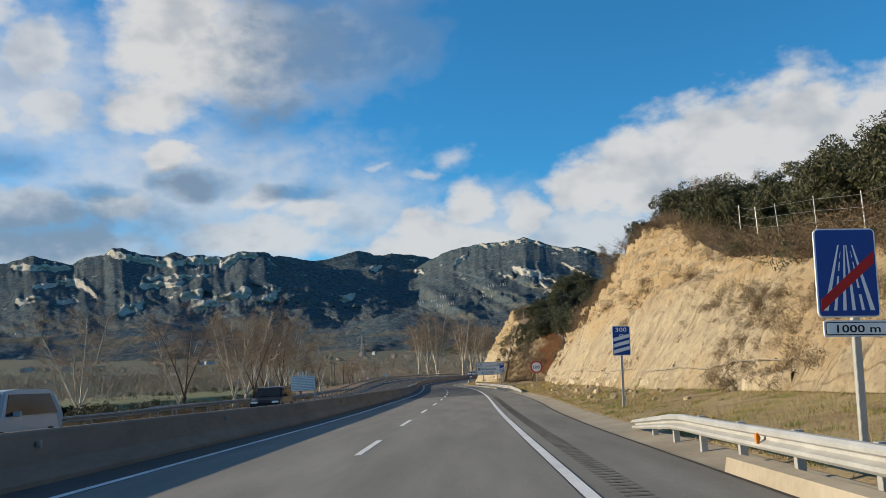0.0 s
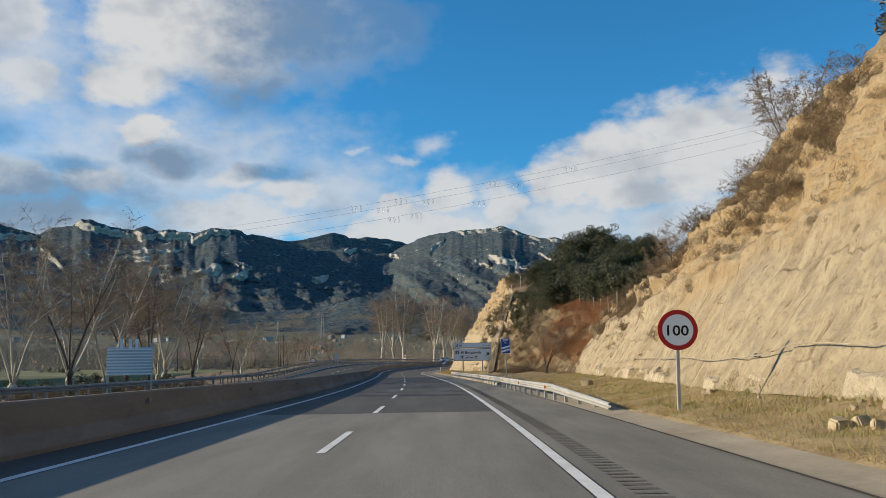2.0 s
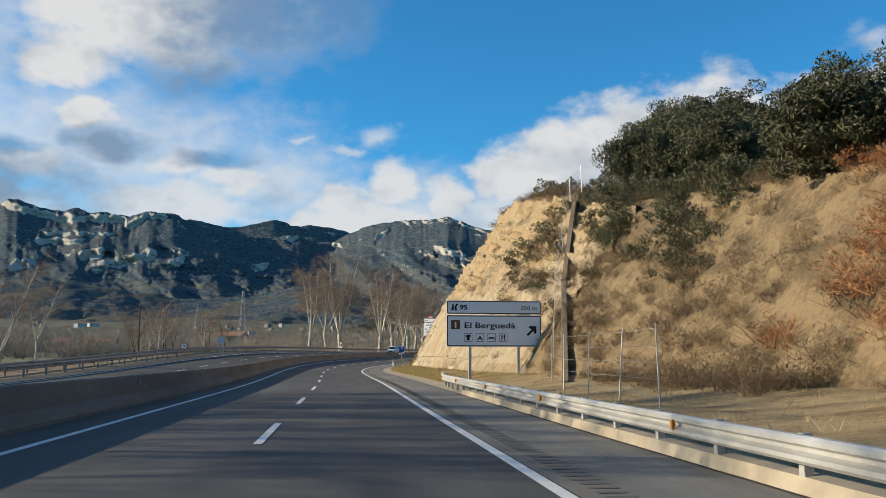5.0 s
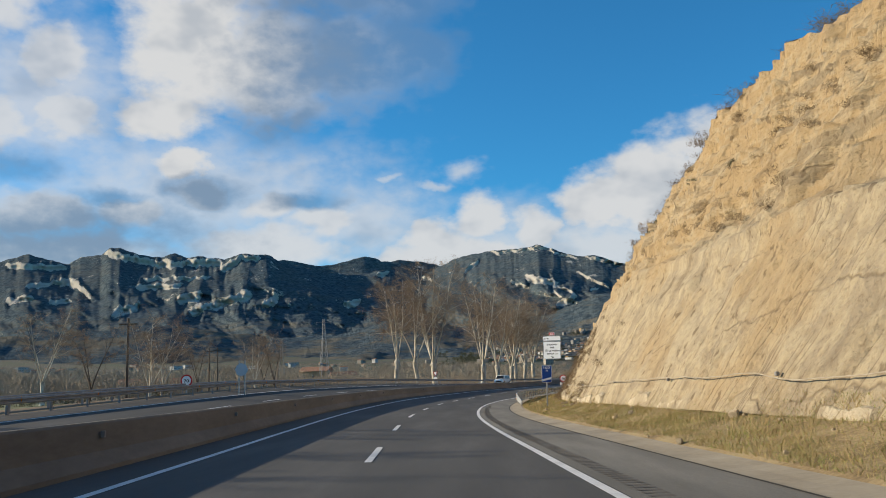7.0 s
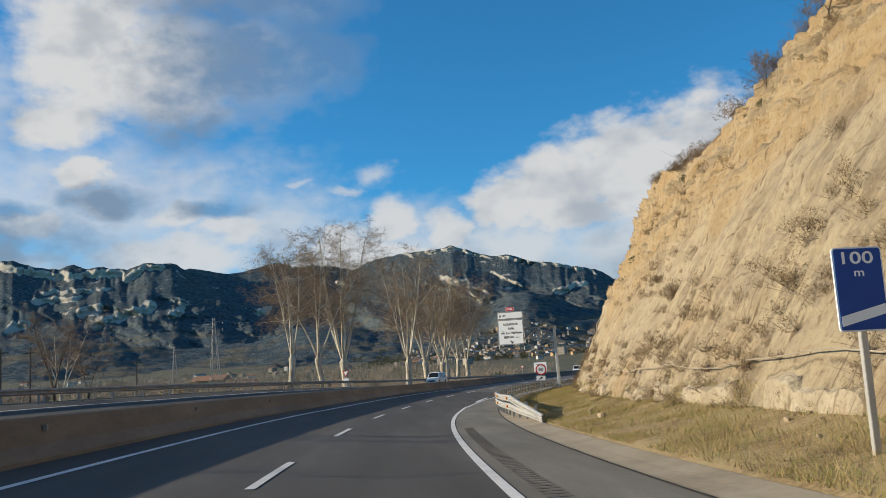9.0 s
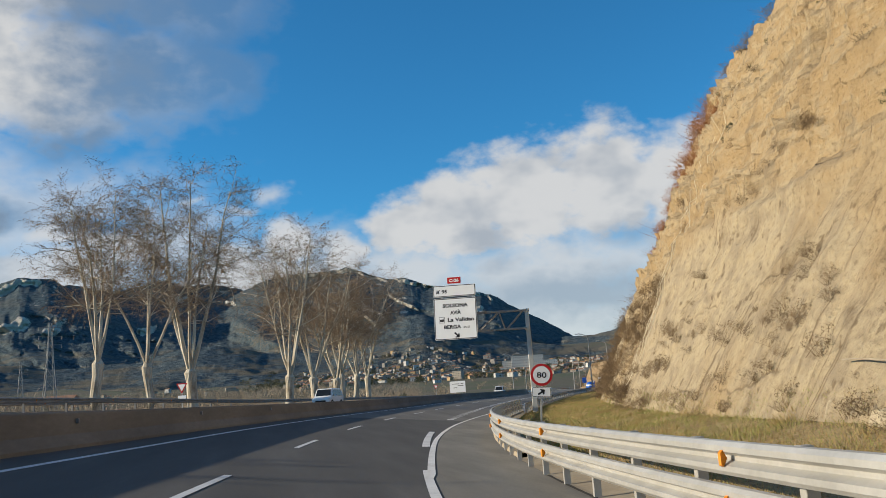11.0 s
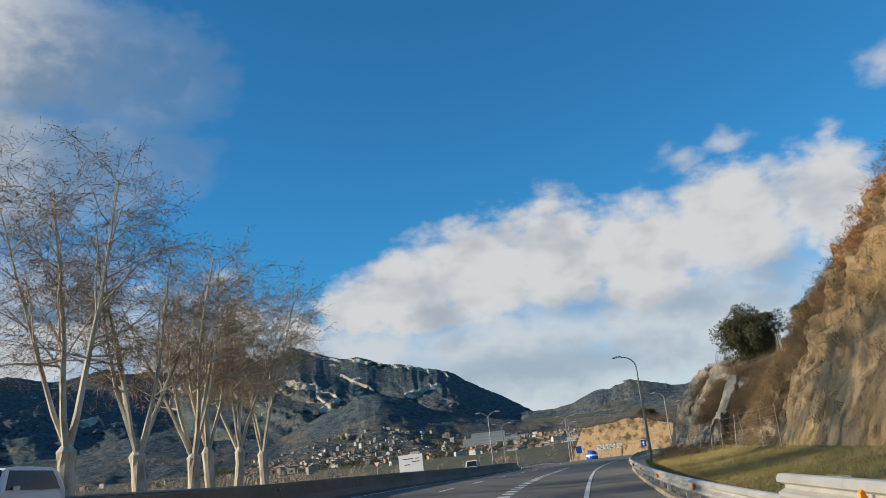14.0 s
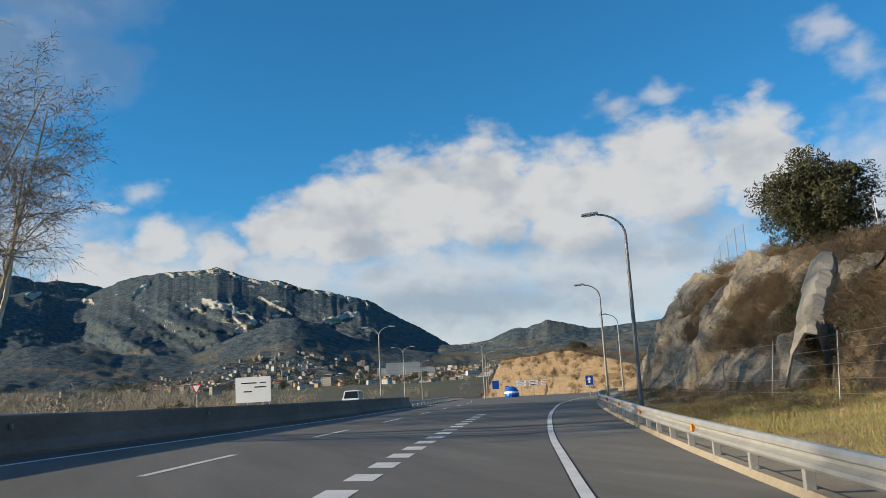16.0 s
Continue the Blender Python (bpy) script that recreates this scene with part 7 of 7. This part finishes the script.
def car(s, u, paint, label, tall=1.55, boxy=0.0):
    """A car coming towards the viewer along the opposite carriageway."""
    ob = thing("car", label, "car", place(s, u, road_z(s, u)), "oncoming cars")
    prof = [(-2.1, 0.32), (-2.15, 0.62), (-2.0, 0.82), (-1.15 - 0.2 * boxy, 0.98), (-0.55 - 0.35 * boxy, tall - 0.06), (-0.2, tall), (1.2 + 0.5 * boxy, tall - 0.02), (1.75 + 0.25 * boxy, tall - 0.2), (2.05, 0.95), (2.1, 0.6), (2.05, 0.32)]
    bm = bmesh.new()
    rows = []
    for x, k in ((-0.86, 0.9), (-0.88, 1.0), (0.88, 1.0), (0.86, 0.9)):
        rows.append([bm.verts.new((x * (1 - 0.16 * max(0, (z - 0.95) / (tall - 0.95))), y, z if abs(x) > 0.87 else z)) for y, z in prof])
    left, right = rows[1], rows[2]
    n = len(prof)
    for i in range(n):
        bm.faces.new((left[i], left[(i + 1) % n], right[(i + 1) % n], right[i]))
    bm.faces.new(left[::-1])
    bm.faces.new(right)
    for v in rows[0] + rows[3]:
        bm.verts.remove(v)
    bmesh.ops.recalc_face_normals(bm, faces=bm.faces)
    bmesh.ops.bevel(bm, geom=[e for e in bm.edges], offset=0.05, segments=2, affect="EDGES")
    body = part("body", bm, paint, ob)
    w = 0.88 * 0.86
    part("windscreen", windscreen(tall, boxy), GLASS, ob, "dark windscreen")
    for sx in (-1, 1):
        bm = bmesh.new()
        pts = [(-0.95 - 0.15 * boxy, 1.0), (-0.45 - 0.3 * boxy, tall - 0.14), (1.15 + 0.4 * boxy, tall - 0.14), (1.6 + 0.2 * boxy, 1.02)]
        vs = [bm.verts.new((sx * (0.895 - 0.14 * max(0, (z - 0.95) / (tall - 0.95))), y, z)) for y, z in pts]
        ws = [bm.verts.new((sx * (0.865 - 0.14 * max(0, (z - 0.95) / (tall - 0.95))), y, z)) for y, z in pts]
        bm.faces.new(vs)
        for i in range(4):
            bm.faces.new((vs[i], vs[(i + 1) % 4], ws[(i + 1) % 4], ws[i]))
        part("side_window", bm, GLASS, ob)
        for y in (-1.35, 1.35):
            bm = bmesh.new()
            bmesh.ops.create_cone(bm, cap_ends=True, segments=20, radius1=0.32, radius2=0.32, depth=0.2, matrix=pose(sx * 0.82, y, 0.32, 0, 90, 0))
            wheel = part("wheel", bm, TYRE, ob)
            bm = bmesh.new()
            bmesh.ops.create_cone(bm, cap_ends=True, segments=12, radius1=0.2, radius2=0.17, depth=0.22, matrix=pose(sx * 0.83, y, 0.32, 0, 90, 0))
            part("rim", bm, GALV, wheel)
        part("headlight", box(sx * 0.62 - 0.2, -2.14, 0.62, sx * 0.62 + 0.2, -1.98, 0.76, 0.03), SIGN_WHITE, ob, "clear headlight")
        part("mirror", box(sx * 0.98 - 0.1, -0.75, 0.98, sx * 0.98 + 0.1, -0.65, 1.12, 0.02), paint, ob)
    part("grille", box(-0.5, -2.17, 0.42, 0.5, -2.1, 0.6, 0.02), TYRE, ob)
    return ob


def windscreen(tall, boxy):
    bm = bmesh.new()
    lo, hi = (-1.15 - 0.2 * boxy, 0.98), (-0.55 - 0.35 * boxy, tall - 0.06)
    f = lambda k: (lo[0] + (hi[0] - lo[0]) * k - 0.03, lo[1] + (hi[1] - lo[1]) * k + 0.02)
    (y0, z0), (y1, z1) = f(0.08), f(0.9)
    vs = [bm.verts.new(p) for p in ((-0.74, y0, z0), (0.74, y0, z0), (0.66, y1, z1), (-0.66, y1, z1))]
    ws = [bm.verts.new((v.co.x, v.co.y + 0.03, v.co.z - 0.02)) for v in vs]
    bm.faces.new(vs)
    for i in range(4):
        bm.faces.new((vs[i], vs[(i + 1) % 4], ws[(i + 1) % 4], ws[i]))
    return bm


PAINTS = {k: surface("car paint " + k, two(a, b), 1.0, 0.3) for k, a, b in (("white", (0.72, 0.73, 0.74), (0.78, 0.79, 0.80)), ("silver", (0.30, 0.36, 0.40), (0.36, 0.42, 0.46)), ("black", (0.012, 0.013, 0.016), (0.02, 0.021, 0.024)))}
car(23.5, -12.6, PAINTS["silver"], "blue-silver people carrier on the opposite carriageway", 1.7, 1.0)
car(54, -11.8, PAINTS["black"], "black estate car on the opposite carriageway", 1.6, 0.5)
car(328, -17.5, PAINTS["white"], "white people carrier on the opposite carriageway", 1.75, 1.0)
car(430, -16, PAINTS["white"], "white van on the opposite carriageway", 1.9, 1.0)

# ---- pylons, houses and the town ----
WALLS = [surface("render " + n, two(a, b), 0.4, 0.9, speckle=0.3, vary=0.12) for n, a, b in (("cream", (0.24, 0.21, 0.17), (0.34, 0.30, 0.25)), ("white", (0.38, 0.37, 0.35), (0.52, 0.51, 0.48)), ("ochre", (0.34, 0.23, 0.12), (0.44, 0.31, 0.17)), ("grey", (0.17, 0.165, 0.155), (0.26, 0.25, 0.235)))]
TILES = surface("roof tiles", [(0.3, (0.20, 0.10, 0.06)), (0.6, (0.32, 0.17, 0.10)), (0.8, (0.38, 0.24, 0.16))], 1.5, 0.9, vary=0.15)
PANE = surface("window panes", two((0.03, 0.035, 0.04), (0.06, 0.065, 0.07)), 2.0, 0.25)


def house_meshes(w, d, h, storeys, flat_roof, wall):
    walls = box(-w / 2, -d / 2, -1.5, w / 2, d / 2, h)
    roof = bmesh.new()
    if flat_roof:
        box(-w / 2 - 0.15, -d / 2 - 0.15, h, w / 2 + 0.15, d / 2 + 0.15, h + 0.35, 0, roof)
    else:
        top = h + 0.22 * d
        vs = [roof.verts.new(p) for p in ((-w / 2 - 0.4, -d / 2 - 0.4, h), (w / 2 + 0.4, -d / 2 - 0.4, h), (w / 2 + 0.4, d / 2 + 0.4, h), (-w / 2 - 0.4, d / 2 + 0.4, h), (-w / 2 - 0.4, 0, top), (w / 2 + 0.4, 0, top))]
        for f in ((0, 1, 5, 4), (2, 3, 4, 5), (1, 2, 5), (3, 0, 4), (3, 2, 1, 0)):
            roof.faces.new([vs[i] for i in f])
        bmesh.ops.recalc_face_normals(roof, faces=roof.faces)
    return walls, roof


def house(w, d, h, storeys, flat_roof, wall, label, group="town houses", name="house"):
    ob = thing(name, label, "house", Matrix.Identity(4), group)
    walls, roof = house_meshes(w, d, h, storeys, flat_roof, wall)
    part("wall", walls, wall, ob)
    part("roof", roof, WALLS[3] if flat_roof else TILES, ob, "flat roof" if flat_roof else "red tiled roof")
    n = max(int(w / 3.2), 1)
    for k in range(storeys):
        for i in range(n):
            x = -w / 2 + (i + 0.5) * w / n
            z = h * (k + 0.35) / storeys
            part("window", box(x - 0.55, -d / 2 - 0.06, z, x + 0.55, -d / 2 + 0.02, z + 1.3), PANE, ob)
    return ob


kinds = [house(11, 9, 6.0, 2, False, WALLS[0], "cream house with a red tiled roof in the town"), house(14, 10, 9.0, 3, False, WALLS[1], "white three-storey house in the town"),
         house(18, 11, 13.0, 4, True, WALLS[0], "cream block of flats in the town"), house(24, 12, 7.0, 2, True, WALLS[1], "long white flat-roofed building in the town"), house(10, 9, 7.0, 2, False, WALLS[2], "ochre house with a tiled roof in the town")]


def earth_z(x, y):
    r, a = math.hypot(x, y - 150), math.degrees(math.atan2(x, y - 150))
    z = valley_z(x, y)
    if r > 1450:
        z = max(z, foot_z((r - 1450) / 900, float(along(FOOT, a))))
    return z


rnd = random.Random(77)
first = set()
TOWN = [(14, -4, 23, 1050, 1250, 0.6), (110, 3, 23, 1250, 1500, 0.65), (50, -32, -2, 1200, 1600, 0.7), (8, -28, -8, 700, 900, 0.5)]
for count, a0, a1, r0, r1, size in TOWN:
    for _ in range(count):
        a, r = radians(rnd.uniform(a0, a1)), rnd.uniform(r0, r1)
        x, y = r * math.sin(a), 150 + r * math.cos(a)
        kind = rnd.choice((0, 0, 1, 1, 2, 3, 4)) if a > radians(-3) else rnd.choice((0, 1, 3, 0))
        m = pose(x, y, earth_z(x, y), 0, 0, -math.degrees(a) + rnd.uniform(-50, 50))
        k = size * rnd.uniform(0.75, 1.15)
        if kind not in first:
            first.add(kind)
            kinds[kind].matrix_world = m @ Matrix.Scale(k, 4)
        else:
            copy_thing(kinds[kind], m).scale = (k, k, k)
# the far quarters of the town
verts, faces, slots = [], [], []
for _ in range(760):
    a, r = radians(rnd.uniform(1, 22.5)), 1350 + 780 * rnd.random() ** 1.5
    x, y = r * math.sin(a), 150 + r * math.cos(a)
    m = pose(x, y, earth_z(x, y), 0, 0, -math.degrees(a) + rnd.uniform(-60, 60))
    w, d, h = rnd.uniform(5, 12), rnd.uniform(5, 8), rnd.choice((3.0, 3.5, 4.0, 5.0, 6.5))
    top = h + (0.22 * d if rnd.random() < 0.75 else 0.02)
    b = len(verts)
    for px, py, pz in ((-w, -d, -6), (w, -d, -6), (w, d, -6), (-w, d, -6), (-w, -d, 2 * h), (w, -d, 2 * h), (w, d, 2 * h), (-w, d, 2 * h), (-w, 0, 2 * top), (w, 0, 2 * top)):
        verts.append(m @ Vector((px / 2, py / 2, pz / 2)))
    wall = rnd.choice((0, 0, 1, 1, 3, 3, 3, 2))
    for f, slot in (((0, 1, 5, 4), wall), ((1, 2, 6, 9, 5), wall), ((2, 3, 7, 6), wall), ((3, 0, 4, 8, 7), wall), ((4, 5, 9, 8), 4), ((6, 7, 8, 9), 4)):
        faces.append(tuple(b + i for i in f))
        slots.append(slot)
ob = mesh_object("far_town", verts, faces, WALLS[0], False)
for mat in (WALLS[1], WALLS[2], WALLS[3], TILES):
    ob.data.materials.append(mat)
ob.data.polygons.foreach_set("material_index", slots)
tagged(ob, "far town of cream and white houses with tiled roofs", "town", kind="stuff")
# dark trees between the houses
rng = np.random.default_rng(91)
town_trees = []
for _ in range(420):
    a, r = radians(rng.uniform(-2, 23)), rng.uniform(1150, 2100)
    x, y = r * math.sin(a), 150 + r * math.cos(a)
    town_trees.append(placed(greens[rng.integers(3)], x, y, earth_z(x, y) - 0.5, rng.uniform(5, 12), rng.uniform(0, 6.28)))
tagged(new("town_trees", tri_soup("town_trees", np.concatenate(town_trees), OAK_LEAF)), "dark evergreen trees among the houses of the town", "trees", kind="stuff")
# the pale hospital block above the town
for az, r, w, h in ((15.4, 1750, 60, 26), (14.6, 1760, 44, 18), (16.4, 1740, 50, 16)):
    x, y = r * math.sin(radians(az)), 150 + r * math.cos(radians(az))
    ob = house(w, 22, h, 5, True, WALLS[1], "large pale flat-roofed hospital block above the town", "", "hospital_block")
    ob.matrix_world = pose(x, y, earth_z(x, y), 0, 0, -az)
# farmhouses beside the fields
for s, u, w, d, h, kind, turn in ((483, -146, 10, 8, 6.0, 0, 20), (488, -162, 12, 9, 8.0, 2, -10), (468, -128, 9, 7, 3.5, 3, 10), (445, -150, 16, 8, 3.2, 3, 0), (400, -170, 22, 10, 4.0, 1, 5)):
    ob = house(w, d, h, 2 if h > 4.2 else 1, False, WALLS[kind], "country house with a tiled roof beside the fields", "farm buildings", "farmhouse")
    p = spot(s, u, 0)
    ob.matrix_world = pose(p.x, p.y, max(valley_z(p.x, p.y), left_z(min(s, 480), -40) - 2.0), 0, 0, turn)


def pylon(s, u, tall, label):
    p = spot(s, u, 0)
    ob = thing("power_pylon", label, "pylon", pose(p.x, p.y, valley_z(p.x, p.y), 0, 0, 25), "power pylons")
    half = lambda z: 1.6 * (1 - z / tall) ** 1.3 + 0.28
    lv = [tall * k for k in (0, 0.14, 0.27, 0.39, 0.5, 0.6, 0.69, 0.77, 0.84, 0.9, 0.96, 1.0)]
    for cx, cy in ((-1, -1), (1, -1), (1, 1), (-1, 1)):
        part("leg", tube([(cx * half(z), cy * half(z), z) for z in lv], [0.09] * len(lv), 4), STEEL_DARK, ob)
    for a, b in zip(lv, lv[1:]):
        for (x0, y0), (x1, y1) in (((-1, -1), (1, -1)), ((1, -1), (1, 1)), ((1, 1), (-1, 1)), ((-1, 1), (-1, -1))):
            part("lattice_bar", tube([(x0 * half(a), y0 * half(a), a), (x1 * half(b), y1 * half(b), b)], [0.05, 0.05], 3), STEEL_DARK, ob)
    for z in (tall * 0.80, tall * 0.88, tall * 0.96):
        part("cross_arm", tube([(-2.6, 0, z), (2.6, 0, z)], [0.08, 0.08], 4), STEEL_DARK, ob)
        for x in (-2.5, 2.5):
            part("insulator", tube([(x, 0, z), (x, 0, z - 0.8)], [0.05, 0.05], 5), STEEL_DARK, ob)


pylon(425.8, -119, 25, "grey lattice power pylon across the fields")
pylon(560, -230, 25, "grey lattice power pylon farther across the fields")
# wooden poles beside the fields
for s, u, tall in ((236, -30, 8), (300, -60, 9), (330, -70, 9), (250, -60, 8), (288, -52, 8)):
    p = spot(s, u, 0)
    ob = thing("utility_pole", "thin wooden utility pole beside the fields", "pole", pose(p.x, p.y, left_z(s, u) - 1.0), "utility poles")
    part("pole", tube([(0, 0, -0.5), (0, 0, tall)], [0.13, 0.09], 6), DARK_BARK, ob)
    part("cross_arm", box(-0.8, -0.05, tall - 0.6, 0.8, 0.05, tall - 0.48), DARK_BARK, ob)

# power cables over the road, hung with white spiral markers
CABLE = surface("aluminium cable", two((0.22, 0.22, 0.23), (0.32, 0.32, 0.33)), 3.0, 0.6, metal=0.3)
MARKER = surface("white marker spiral", two((0.75, 0.75, 0.75), (0.82, 0.82, 0.82)), 3.0, 0.5)
cable_z = lambda x, drop: 6.05 - drop + 0.00145 * (x + 60) ** 2
line = thing("power_line", "thin power cables with white spiral bird markers over the road", "power line", Matrix.Identity(4))
for off, drop, spots in ((0.0, 0.0, (-4.6, -2.0, 3.5, 8.0)), (1.3, 0.1, (-3.1, -0.4, 5.0)), (0.4, 0.95, (-1.1, -2.4, 2.6))):
    xs = [-110 + i * 146 / 60 for i in range(61)]
    wire = part("cable", tube([(x, 99.4 + off, cable_z(x, drop)) for x in xs], [0.005] * 61, 4), CABLE, line)
    for x in spots:
        for j in range(3):
            c = [(x + j * 0.28 + 0.06 * math.cos(t * 1.1), 99.4 + off + 0.06 * math.sin(t * 1.1), cable_z(x, drop) + 0.05 - 0.34 * abs(t - 4) / 4) for t in range(9)]
            part("marker", tube(c, [0.012] * 9, 4), MARKER, wire, "white plastic spiral")
for x, z0 in ((-110.5, -3.0), (36.5, 6.0)):
    pole = thing("utility_pole", "wooden pole carrying the power cables", "pole", pose(x, 99.9, z0), "utility poles")
    top = cable_z(x, 0) - z0
    part("pole", tube([(0, 0, -0.5), (0, 0, top + 0.3)], [0.16, 0.10], 8), DARK_BARK, pole)
    part("cross_arm", box(-0.06, -1.0, top - 0.14, 0.06, 1.2, top - 0.02), DARK_BARK, pole)
